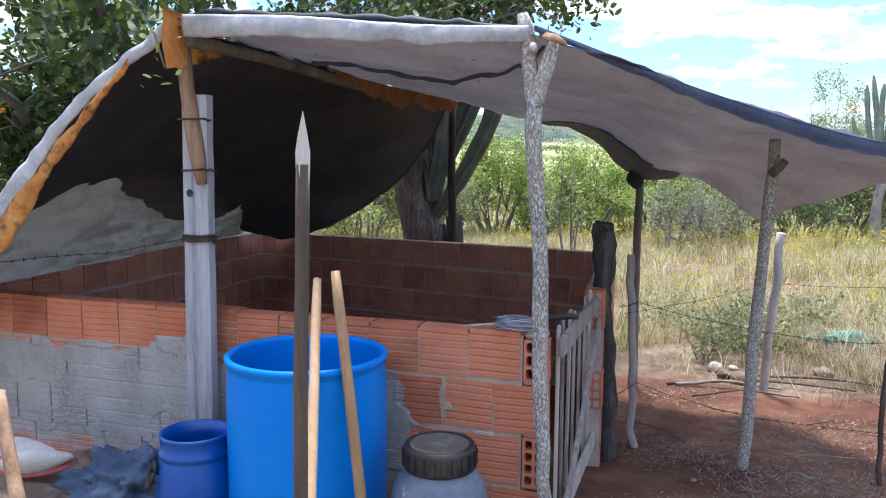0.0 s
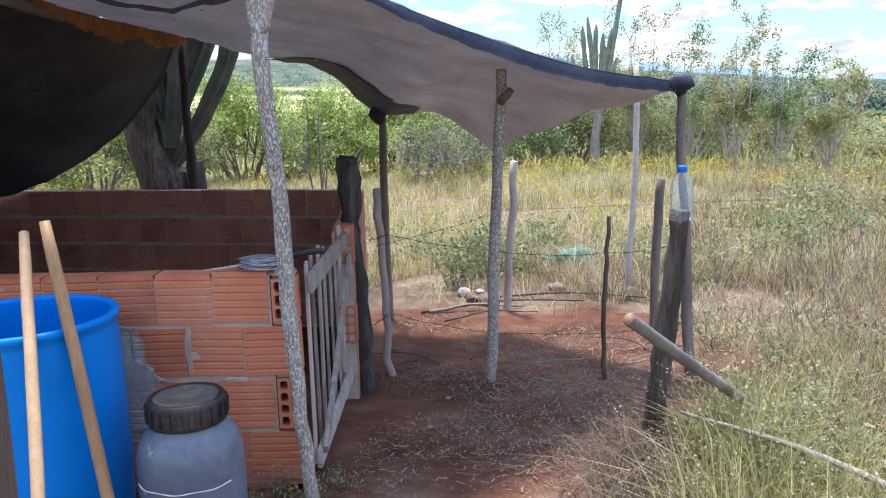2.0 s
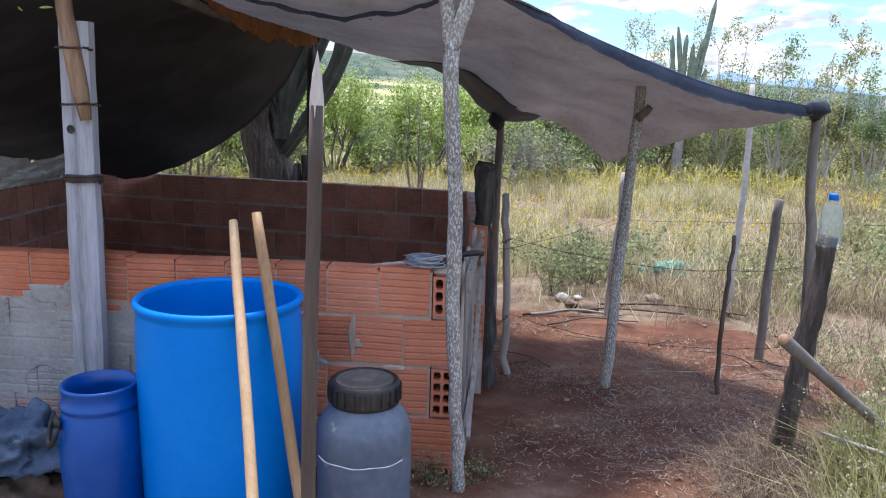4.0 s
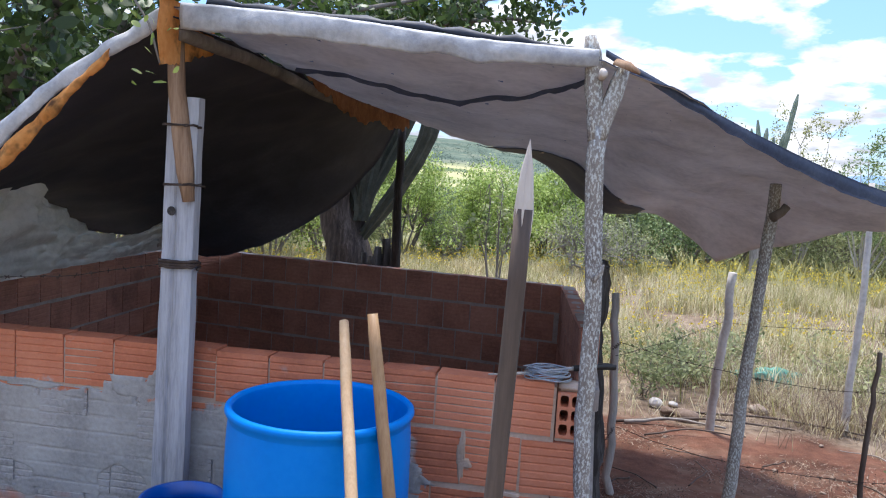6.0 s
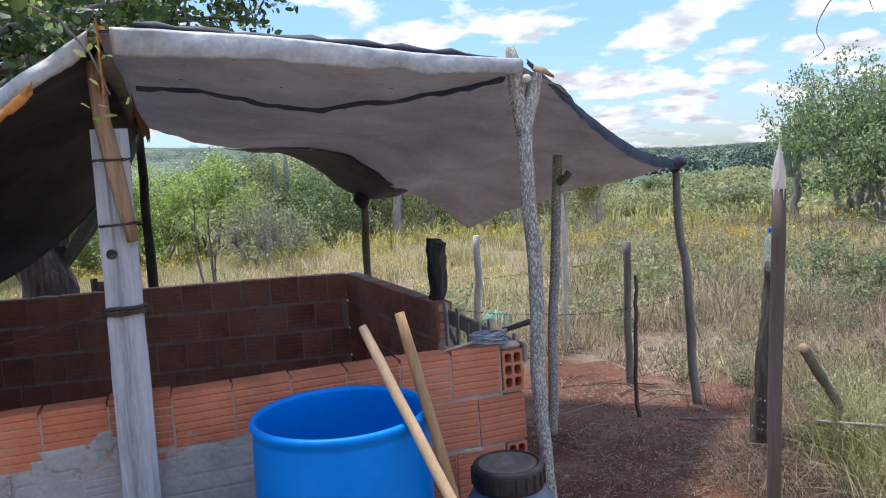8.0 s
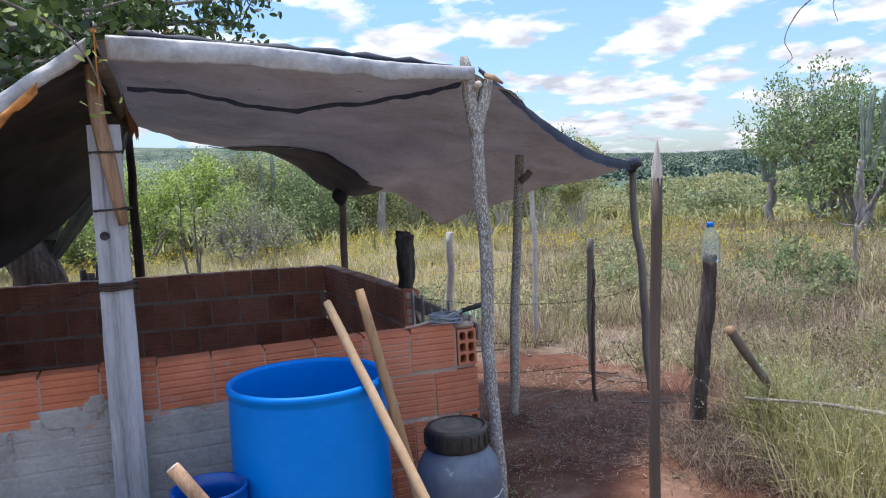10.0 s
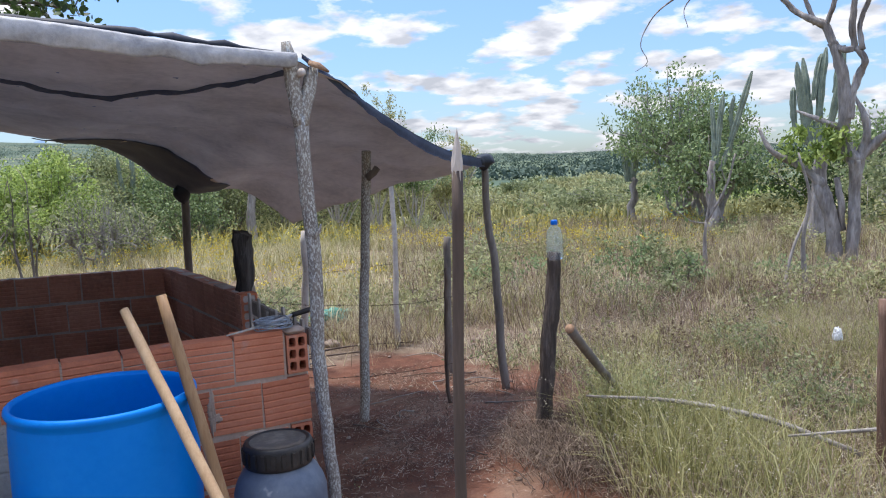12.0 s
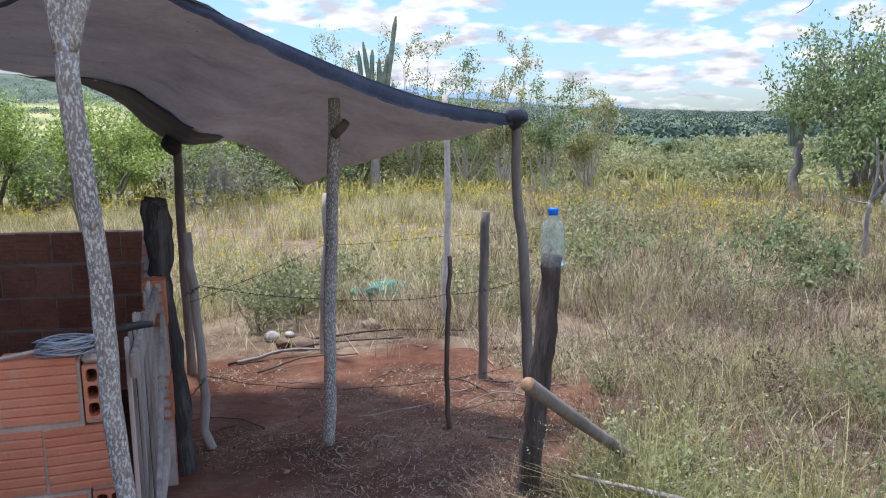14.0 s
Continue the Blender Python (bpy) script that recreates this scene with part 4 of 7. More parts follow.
tm = [tipbm.verts.new((0.1455 + 0.0085 * math.cos(a), -1.528 + 0.0085 * math.sin(a), 1.485)) for a in np.linspace(0, 2 * math.pi, 9)[:-1]]
tt = tipbm.verts.new((0.147, -1.529, 1.527))
tb = [tipbm.verts.new((v.co.x, v.co.y, 1.40)) for v in tv]
for k in range(8):
    q = (k + 1) % 8
    tipbm.faces.new((tb[k], tb[q], tv[q], tv[k]))
    tipbm.faces.new((tv[k], tv[q], tm[q], tm[k]))
    tipbm.faces.new((tm[k], tm[q], tt))
for v in tb:
    v.co.x = 0.1442 + (v.co.x - 0.1447) * 0.9
    v.co.y = -1.527 + (v.co.y + 1.527) * 0.9
part("point", tipbm, M_TIP, stake, "pale whittled point", smooth=False)

# the plank post with the split stick wired to it
plank = thing("plank_post", "weathered grey plank post with a split stick wired to its top", "post", (-1.11, -0.075, 0))
pb = bmesh.new()
rings = []
for k in range(26):
    z = -0.05 + 1.75 * k / 25
    lean = 0.012 * (z - 1.2)
    wv = 0.004 * noise.noise(Vector((0, 0, z * 5)))
    w, d = 0.058 + wv - 0.003 * z, 0.026
    ring = []
    for x, y in ((-w, -d), (-w * 0.35, -d), (-w * 0.2, -d + 0.006), (-w * 0.05, -d), (w * 0.6, -d), (w, -d * 0.6), (w, d), (-w, d)):
        ring.append(pb.verts.new((-1.113 + x + lean + 0.002 * noise.noise(Vector((x * 40, z * 7, 1))), -0.085 + y + 0.002 * noise.noise(Vector((x * 40, z * 9, 7))), z)))
    rings.append(ring)
for a, b in zip(rings, rings[1:]):
    for k in range(8):
        pb.faces.new((a[k], a[(k + 1) % 8], b[(k + 1) % 8], b[k]))
pb.faces.new(rings[0][::-1])
pb.faces.new(rings[-1])
part("plank", pb, M_PLANK, plank, smooth=False)
part("split_stick", tube_bm([(-1.068, -0.125, 1.35), (-1.082, -0.128, 1.45), (-1.10, -0.13, 1.58), (-1.117, -0.135, 1.72), (-1.122, -0.14, 1.90)], [0.018, 0.027, 0.032, 0.029, 0.026], 10, 0.25, 51, 0.7), M_SPLIT, plank, "split brown stick")
part("knot_hole", lathe_bm([(0.0, 0.0), (0.012, 0.002), (0.016, 0.0)], 14), M_DARKWOOD, plank).matrix_basis = Matrix.Translation(-plank.location) @ pose(-1.135, -0.1125, 1.315, 90, 0, 0)


def loops(center, rx, ry, z0, z1, turns, rad, seed):
    r = random.Random(seed)
    pts = []
    n = int(turns * 18)
    for k in range(n + 1):
        a = 2 * math.pi * turns * k / n
        c, s_ = math.cos(a), math.sin(a)
        e = 4.0
        x, y = rx * math.copysign(abs(c) ** (2 / e), c), ry * math.copysign(abs(s_) ** (2 / e), s_)
        pts.append((center[0] + x, center[1] + y, z0 + (z1 - z0) * k / n + r.uniform(-0.003, 0.003)))
    return tube_bm(pts, rad, 6)


part("wire_binding", loops((-1.113, -0.085), 0.066, 0.034, 1.12, 1.145, 3, 0.006, 1), M_RUST, plank, "rusty wire wound round the plank")
part("wire_binding", loops((-1.10, -0.095), 0.062, 0.05, 1.40, 1.41, 2, 0.0025, 2), M_RUST, plank, "thin wire")
part("wire_binding", loops((-1.108, -0.105), 0.055, 0.05, 1.60, 1.605, 2, 0.0025, 3), M_RUST, plank, "thin wire")

# ---- barrels and tanks ----
def big_barrel():
    c = (-0.502, -0.332, gz(-0.5, -0.33))
    t = thing("blue_barrel", "large open bright blue plastic barrel beside the wall", "barrel", c)
    prof = [(0.0, 0.02), (0.24, 0.0), (0.265, 0.015), (0.272, 0.05), (0.275, 0.12), (0.277, 0.2), (0.279, 0.3), (0.280, 0.4), (0.280, 0.5), (0.280, 0.6), (0.279, 0.7), (0.277, 0.77), (0.275, 0.80), (0.275, 0.825),
            (0.282, 0.836), (0.285, 0.845), (0.283, 0.855), (0.277, 0.861), (0.267, 0.860), (0.263, 0.848), (0.262, 0.83), (0.268, 0.8), (0.268, 0.5), (0.265, 0.3), (0.255, 0.04), (0.0, 0.035)]
    prof = [(a, z * 0.902) for a, z in prof]
    part("drum", lathe_bm(prof[:13] + [(0.274, 0.735)], 72, c), M_BLUE, t, "bright blue ribbed wall")
    part("inside", lathe_bm(prof[19:], 72, c), M_BLUE, t, "smooth blue inside")
    part("rim", lathe_bm([(0.2735, 0.735)] + prof[13:20], 72, c), M_BLUE, t, "rolled rim")


def small_drum():
    c = (-0.87, -0.478, gz(-0.86, -0.45))
    t = thing("small_blue_drum", "small open dark blue plastic drum with black side handles", "drum", c)
    prof = [(0.0, 0.01), (0.12, 0.0), (0.138, 0.02), (0.143, 0.08), (0.15, 0.2), (0.153, 0.3), (0.149, 0.4), (0.136, 0.435), (0.134, 0.445), (0.142, 0.452), (0.143, 0.464), (0.135, 0.47), (0.134, 0.515), (0.138, 0.52),
            (0.137, 0.53), (0.128, 0.53), (0.126, 0.47), (0.14, 0.4), (0.142, 0.1), (0.0, 0.03)]
    prof = [(a * 0.90, z * 0.93) for a, z in prof]
    part("drum", lathe_bm(prof, 56, c), M_BLUE2, t)
    for a in (222, 42):
        ca, sa = math.cos(radians(a)), math.sin(radians(a))
        pts = []
        for k in range(13):
            q = math.pi * k / 12
            side, out = 0.045 * math.cos(q), 0.03 * math.sin(q)
            pts.append((c[0] + (0.146 + out * 0.7) * ca - side * sa, c[1] + (0.146 + out * 0.7) * sa + side * ca, c[2] + 0.375 - out * 2.4))
        h = part("handle", tube_bm(pts, 0.008, 8), M_BLACKPL, t, "black carrying handle")
        part("bracket", box_bm(c[0] + 0.140 * ca, c[1] + 0.140 * sa, c[2] + 0.378, 0.014, 0.075, 0.035, 0.004, Matrix.Rotation(radians(a), 4, 'Z')), M_BLACKPL, h, "black bracket")


def jar():
    c = (0.024, -0.422, gz(0.02, -0.42) - 0.02)
    t = thing("screw_top_keg", "grey-blue plastic keg with a ribbed black screw lid", "keg", c)
    part("body", lathe_bm([(0.0, 0.0), (0.13, 0.0), (0.152, 0.02), (0.158, 0.06), (0.160, 0.30), (0.159, 0.305), (0.159, 0.315), (0.160, 0.32), (0.158, 0.385), (0.148, 0.42), (0.128, 0.455), (0.110, 0.475), (0.105, 0.50), (0.0, 0.50)], 56, c), M_GREYPL, t)
    part("scuffed_seam", tube_bm([(c[0] + 0.1605 * math.cos(a), c[1] + 0.1605 * math.sin(a), c[2] + 0.31 + 0.002 * math.sin(9 * a)) for a in np.linspace(-2.6, -0.5, 26)], [0.0012 + 0.0008 * abs(math.sin(7 * k)) for k in range(26)], 6), M_WHITEBAG, t, "pale scuffed moulding seam")
    lid = part("lid", lathe_bm([(0.104, 0.478), (0.116, 0.480), (0.118, 0.49), (0.118, 0.545), (0.114, 0.556), (0.104, 0.560), (0.098, 0.553), (0.0, 0.55)], 56, c), M_BLACKPL, t, "black screw lid")
    part("lid_face", lathe_bm([(0.0, 0.5525), (0.075, 0.5525), (0.082, 0.556), (0.088, 0.5545), (0.097, 0.5555)], 48, c), M_LIDDUST, lid, "dusty moulded top")
    for k in range(22):
        a = 2 * math.pi * k / 22
        part("rib", box_bm(c[0] + 0.119 * math.cos(a), c[1] + 0.119 * math.sin(a), c[2] + 0.517, 0.010, 0.018, 0.052, 0.003, Matrix.Rotation(a, 4, 'Z')), M_BLACKPL, lid, smooth=False)


big_barrel()
small_drum()
jar()


# ---- tools ----
def handle(name, label, top, slope, r, seed):
    base_z = 0.012
    dz = top[2] - base_z
    base = (top[0] + slope[0] * dz, top[1] + slope[1] * dz, base_z + gz(top[0], -0.6))
    t = thing(name, label, "tool", base, "tools leaning by the barrel")
    pts = wander(base, top, 12, 0.004, seed)
    part("handle", tube_bm(pts, list(np.linspace(r * 1.06, r, 11)) + [r * 0.86], 14, 0.03, seed), M_HANDLE, t)
    part("blade", box_bm(base[0], base[1], base[2] + 0.01, 0.16, 0.2, 0.006, 0.002, Matrix.Rotation(radians(8), 4, 'X')), M_IRON, t, "worn iron blade")


handle("hoe", "hoe with a pale smooth wooden handle leaning towards the barrel", (-0.425, -0.396, 1.045), (0.309, -0.70), 0.0165, 61)
handle("hoe", "hoe with an orange-brown wooden handle leaning by the barrel", (-0.323, -0.465, 1.088), (0.188, -0.139), 0.0175, 62)

# ---- gate ----
gate = thing("slatted_gate", "weathered grey wooden gate of upright slats with a diagonal brace", "gate", (0.33, 0.6, 0))
ga, gb = Vector((0.332, 0.09, 0)), Vector((0.337, 1.10, 0))
gd = (gb - ga)
for k, at in enumerate((0.02, 0.13, 0.27, 0.40, 0.55, 0.70, 0.86, 0.97)):
    c = ga + gd * at
    r = random.Random(k)
    w, hgt = r.uniform(0.022, 0.036), 0.775 + r.uniform(-0.04, 0.03)
    b = box_bm(c.x - 0.020, c.y, 0.05 + hgt / 2, 0.011, w, hgt, 0.002,
               Matrix.Rotation(radians(r.uniform(-2.5, 2.5)), 4, 'X') @ Matrix.Rotation(radians(r.uniform(-1, 4)), 4, 'Z'))
    part("slat", b, M_SLAT, gate, smooth=False)
ang = math.atan2(gd.x, gd.y)
for z in (0.765, 0.085):
    c = (ga + gb) / 2
    part("rail", box_bm(c.x, c.y, z, 0.020, gd.length + 0.06, 0.075, 0.004, Matrix.Rotation(-ang, 4, 'Z')), M_SLAT, gate, smooth=False)
br = Vector((gd.x, gd.y, 0.62))
part("brace", box_bm((ga.x + gb.x) / 2 + 0.02, (ga.y + gb.y) / 2, 0.42, 0.018, br.length, 0.045, 0.003, Matrix.Rotation(-ang, 4, 'Z') @ Matrix.Rotation(math.atan2(0.62, gd.length), 4, 'X')), M_SLAT, gate, smooth=False)


# ---- canvas sheet over the side wall ----
def canvas():
    nu, nv = 96, 40
    s = np.linspace(0, 1, nu)
    low = curve_at([(-2.66, 0.10, 0.80), (-2.66, 1.2, 0.83), (-2.80, 2.3, 0.84), (-2.84, 2.95, 0.84)], s)
    top = curve_at([(-2.80, -0.10, 1.05), (-2.55, 0.35, 1.28), (-2.42, 0.80, 1.42), (-2.58, 1.25, 1.22), (-2.66, 1.8, 1.02), (-2.60, 2.3, 1.06), (-2.55, 2.55, 1.17), (-2.78, 2.9, 0.98)], s)
    v = np.linspace(0, 1, nv)[None, :, None]
    P = low[:, None] * (1 - v) + top[:, None] * v
    for i in range(nu):
        for j in range(nv):
            q = Vector(P[i, j])
            f = noise.fractal(q * 3.2, 1.0, 2.0, 4)
            g = noise.fractal(Vector((q.x * 3, q.y * 7, q.z * 14)), 1.0, 2.0, 3)
            P[i, j, 0] += 0.07 * f + 0.045 * g + 0.03 * abs(noise.noise(Vector((q.x * 5, q.y * 9, q.z * 6))))
            P[i, j, 2] += 0.03 * g * j / nv
    t = thing("canvas_sheet", "crumpled dirty grey canvas draped along the side wall", "canvas", (-2.7, 1.4, 0.8))
    part("cloth", sheet("cloth", P, M_SHEET, M_SHEET, 0.006), M_SHEET, t)
    pts = wander((-2.60, 2.50, 1.15), (-2.80, 2.70, 0.90), 8, 0.03, 3)
    part("rolled_end", tube_bm(pts, [0.03, 0.06, 0.07, 0.06, 0.055, 0.05, 0.04, 0.03], 14, 0.5, 7), M_SHEET, t, "bunched end")


canvas()


# ---- wire ----
def barbed(name, label, pts, seed, rad=0.0015, barbs=True):
    t = thing(name, label, "barbed wire", pts[0], "fence wires")
    allp = []
    for a, b in zip(pts, pts[1:]):
        seg = wander(a, b, 10, 0.008, seed + len(allp))
        sag = 0.012 * np.sin(np.linspace(0, math.pi, 10))
        seg[:, 2] -= sag
        allp += list(seg[:-1])
    allp.append(np.array(pts[-1]))
    bm = tube_bm(allp, rad, 5)
    if barbs:
        r = random.Random(seed)
        for p in allp[1:-1]:
            for q in range(2):
                d = Vector((r.uniform(-1, 1), r.uniform(-1, 1), r.uniform(-1, 1))).normalized() * 0.010
                tube_bm([Vector(p) - d, Vector(p) + d], 0.0013, 4, bm=bm)
    part("strand", bm, M_RUST, t)


barbed("barbed_wire", "rusty barbed wire strung from the plank post past the canvas", [(-1.17, -0.12, 1.13), (-1.75, -0.12, 1.04), (-2.5, 0.05, 0.97)], 1)
for z, s in ((0.74, 5), (0.30, 7)):
    barbed("barbed_wire", "rusty barbed wire strung between the fence posts",
           [(0.44, 1.12, z), (0.50, 1.46, z - 0.03), (1.07, 1.27, z - 0.10), (1.66, 1.32, z - 0.13), (2.14, 1.42, z - 0.10)], s)
barbed("barbed_wire", "rusty barbed wire running back to the pale fence post", [(0.46, 1.16, 0.70), (1.30, 3.05, 0.62), (2.26, 3.4, 0.58), (4.5, 4.4, 0.5)], 8)

coil = thing("wire_coil", "coil of shiny galvanised wire lying on the brick wall", "wire coil", (0.165, 0.035, H))
for k in range(16):
    r = random.Random(k)
    rx, ry = 0.075 + r.uniform(-0.022, 0.008), 0.05 + r.uniform(-0.014, 0.006)
    cz, tl, ph = H + 0.006 + 0.0024 * k, r.uniform(-0.10, 0.10), r.uniform(-0.1, 0.1)
    pts = [(0.165 + rx * math.cos(a + ph) + r.uniform(-0.001, 0.001), 0.035 + ry * math.sin(a), cz + tl * 0.05 * math.cos(a) + 0.003 * math.sin(3 * a + k)) for a in np.linspace(0, 2 * math.pi, 26)]
    part("wire_turn", tube_bm(pts, 0.0019, 5), M_WIRE, coil)
bar = thing("iron_bar", "thin iron bar with a dark grip resting on the wall top", "iron bar", (0.1, 0.03, H))
part("rod", tube_bm([(-0.03, -0.005, H + 0.006), (0.12, 0.03, H + 0.018), (0.27, 0.055, H + 0.045)], [0.003, 0.006, 0.007], 8), M_PALEWOOD, bar)
part("grip", tube_bm([(0.25, 0.05, H + 0.042), (0.36, 0.075, H + 0.055), (0.39, 0.08, H + 0.052)], [0.010, 0.012, 0.009], 10, 0.1), M_BLACKPL, bar, "dark grip")

# ---- bottle over its post ----
bt = thing("plastic_bottle", "clear ribbed plastic bottle with a blue cap over a post", "bottle", (1.712, 0.212, 0.88))
prof = [(0.0, 0.0)]
prof = [(0.041, 0.0)] + [(0.043 + (0.0035 if k % 2 else -0.003), 0.008 + 0.011 * k) for k in range(9)] + [(0.042, 0.118), (0.036, 0.145), (0.022, 0.168), (0.0145, 0.178), (0.0145, 0.186)]
body = part("body", lathe_bm(prof, 32, (1.712, 0.212, 0.945)), M_BOTTLE, bt)
body.modifiers.new("wall", 'SOLIDIFY').thickness = 0.0012
body.visible_shadow = False
part("cap", lathe_bm([(0.0165, 0.178), (0.018, 0.180), (0.018, 0.198), (0.016, 0.202), (0.0, 0.202)], 24, (1.712, 0.212, 0.945)), M_CAPBLUE, bt, "blue screw cap")


# ---- logs, branches and litter ----
def log(name, label, pts, radii, mat, seed, cut=None, group=""):
    t = thing(name, label, "branch", pts[-1], group)
    c = curve_at(pts, np.linspace(0, 1, 16))
    if group:
        c = c + wander((0, 0, 0), (0, 0, 0), 16, 0.02, seed + 5) * (1, 1, 0.25)
    rr = list(np.interp(np.linspace(0, 1, 16), np.linspace(0, 1, len(radii)), radii))
    part("stem", tube_bm(c, rr, 12, 0.12, seed), mat, t)
    if cut:
        d = (Vector(c[0]) - Vector(c[1])).normalized()
        part("cut_end", tube_bm([Vector(c[0]) - d * 0.003, Vector(c[0]) + d * 0.003], [rr[0] * 1.02, rr[0] * 0.97], 12), cut, t, "fresh sawn end")


log("short_log", "short sawn log leaning up out of the weeds", [(1.405, -0.285, 0.705), (1.58, -0.18, 0.56), (1.78, -0.06, 0.40), (2.02, 0.08, 0.2), (2.2, 0.2, 0.0)], [0.022, 0.021, 0.020, 0.018], M_BARK, 71, M_SPLIT)
log("long_branch", "long bleached branch lying across the grass", [(1.64, -0.10, 0.31), (1.95, -0.42, 0.30), (2.2, -0.72, 0.24), (2.42, -1.0, 0.12)], [0.006, 0.010, 0.013, 0.012], M_DRIFT, 72)
log("broken_branch", "thin bleached stick lying in the grass", [(2.0, -0.95, 0.28), (2.4, -1.05, 0.25), (2.9, -1.2, 0.2)], [0.005, 0.009, 0.006], M_DRIFT, 73)
SLX, SLY = 0.75, -0.5
STICK = [(-0.967, -1.18, 0.819), (-0.967 + 0.4 * SLX, -1.18 + 0.4 * SLY, 0.419), (-0.967 + 0.8 * SLX, -1.18 + 0.8 * SLY, 0.01)]
log("thick_stick", "brown sawn wooden stick leaning in front of the drum", STICK, [0.017, 0.018, 0.019], M_SPLIT, 74, M_TIP)
for k in range(44):
    r = random.Random(100 + k)
    x, y = r.uniform(0.5, 3.6), r.uniform(-0.4, 3.2)
    if x < 0.75 and y < 1.2:
        continue
    a, ln = r.uniform(0, 6.3), r.uniform(0.12, 0.6)
    z = gz(x, y) + 0.012
    log("fallen_stick", "dry fallen stick on the earth", [(x, y, z), (x + ln * 0.5 * math.cos(a), y + ln * 0.5 * math.sin(a), z + r.uniform(0.004, 0.04)), (x + ln * math.cos(a + 0.3), y + ln * math.sin(a + 0.3), z)],
        [r.uniform(0.003, 0.006), 0.002], r.choice([M_BARK, M_DRIFT, M_STAKE, M_STAKE]), k, None, "fallen sticks")
for (x0, y0, x1, y1, rad) in ((0.68, 3.02, 1.4, 3.12, 0.018), (0.62, 3.0, 1.9, 3.25, 0.014), (0.8, 2.75, 1.5, 2.95, 0.01), (1.2, 3.45, 2.4, 3.3, 0.014)):
    log("fallen_branch", "dry branch lying along the back of the yard", [(x0, y0, gz(x0, y0) + 0.02), ((x0 + x1) / 2, (y0 + y1) / 2 + 0.05, gz(x1, y1) + 0.05), (x1, y1, gz(x1, y1) + 0.02)], [rad * 0.75, rad * 0.4], M_DRIFT if rad > 0.015 else M_STAKE, int(x0 * 100), None, "fallen sticks")


def stone(x, y, size, mat, name="stone", label="small pale stone on the red earth", group="stones"):
    bm = bmesh.new()
    bmesh.ops.create_icosphere(bm, subdivisions=2, radius=1)
    for v in bm.verts:
        f = 1 + 0.35 * noise.noise(v.co * 1.4 + Vector((x * 7, y * 7, 0)))
        v.co = Vector((v.co.x * size * f, v.co.y * size * 0.75 * f, v.co.z * size * 0.5 * f))
    ob = part(name, bm, mat)
    ob.location = (x, y, gz(x, y) + size * 0.3)
    ob.rotation_euler = (0, 0, x * 5)
    tagged(ob, label, "stone", group)


stone(1.505, 0.40, 0.045, M_STONE)
stone(0.96, 3.62, 0.075, M_MORTAR, "rubble", "whitish lump of old plaster at the back of the yard", "rubble")
stone(1.10, 3.66, 0.045, M_MORTAR, "rubble", "whitish lump of old plaster at the back of the yard", "rubble")
for k in range(34):
    r = random.Random(300 + k)
    stone(r.uniform(0.45, 3.2), r.uniform(-0.6, 3.1), r.choice([0.008, 0.010, 0.013, 0.018]), M_STONE)
for k, (x, y, s) in enumerate(((1.15, 3.3, 0.10), (1.02, 3.4, 0.07), (1.75, 3.7, 0.08), (2.9, 3.0, 0.05), (2.5, 2.8, 0.04))):
    stone(x, y, s, M_STONE, "stone", "pale chunk of rubble at the back of the yard")


def crumple(name, label, category, at, size, mat, seed, amp=0.5):
    bm = bmesh.new()
    bmesh.ops.create_icosphere(bm, subdivisions=5, radius=1)
    for v in bm.verts:
        f = 1 + amp * noise.fractal(v.co * 1.7 + Vector((seed, 0, 0)), 1.0, 2.0, 4) + 0.30 * abs(noise.noise(Vector((v.co.x * 2.2 + v.co.z, v.co.y * 6, v.co.z * 4 + seed)))) + 0.10 * noise.noise(v.co * 9)
        v.co = Vector((v.co.x * size[0] * f, v.co.y * size[1] * f, max(v.co.z * size[2] * f, -size[2] * 0.35)))
    ob = part(name, bm, mat)
    ob.location = at
    return tagged(ob, label, category)


crumple("green_netting", "torn scrap of green netting among the dry weeds", "netting", (1.96, 4.4, gz(1.96, 4.4) + 0.07), (0.26, 0.16, 0.12), M_GREENNET, 3)
crumple("plastic_bag", "white plastic bag caught in the grass", "bag", (3.86, 0.09, 0.24), (0.03, 0.026, 0.055), M_WHITEBAG, 5, 0.25)
crumple("sand_mound", "heap of pale sand and brick rubble by the wall", "rubble", (-1.55, -0.32, 0.03), (0.42, 0.24, 0.16), M_STONE, 7, 0.4)
crumple("denim_garment", "faded blue jeans with dark patches bundled on the rubble", "jeans", (-1.22, -0.40, 0.20), (0.20, 0.14, 0.12), M_JEANS, 11, 0.7)


def shoe(name, x, y, z, turn, tilt):
    t = thing(name, "dusty pale canvas shoe with a faded red rubber sole", "shoe", (x, y, z), "shoes")
    t.rotation_euler = (radians(tilt), 0, radians(turn))
    bm = bmesh.new()
    bmesh.ops.create_uvsphere(bm, u_segments=20, v_segments=12, radius=1)
    for v in bm.verts:
        q = v.co.copy()
        toe = 1 - 0.35 * max(q.x, 0)
        v.co = Vector((q.x * 0.135, q.y * 0.045 * toe, 0.035 + q.z * 0.045 * (1.15 - 0.55 * q.x)))
    up_ = part("upper", bm, M_SHOE, t)
    up_.location = (0, 0, 0)
    so = bmesh.new()
    bmesh.ops.create_uvsphere(so, u_segments=20, v_segments=8, radius=1)
    for v in so.verts:
        v.co = Vector((v.co.x * 0.145, v.co.y * 0.05, v.co.z * 0.018))
    s_ = part("sole", so, M_REDRUB, t, "faded red rubber sole")
    s_.location = (0, 0, 0)


shoe("shoe", -1.66, -0.42, 0.235, 40, 35)
shoe("shoe", -1.80, -0.36, 0.22, 15, -25)


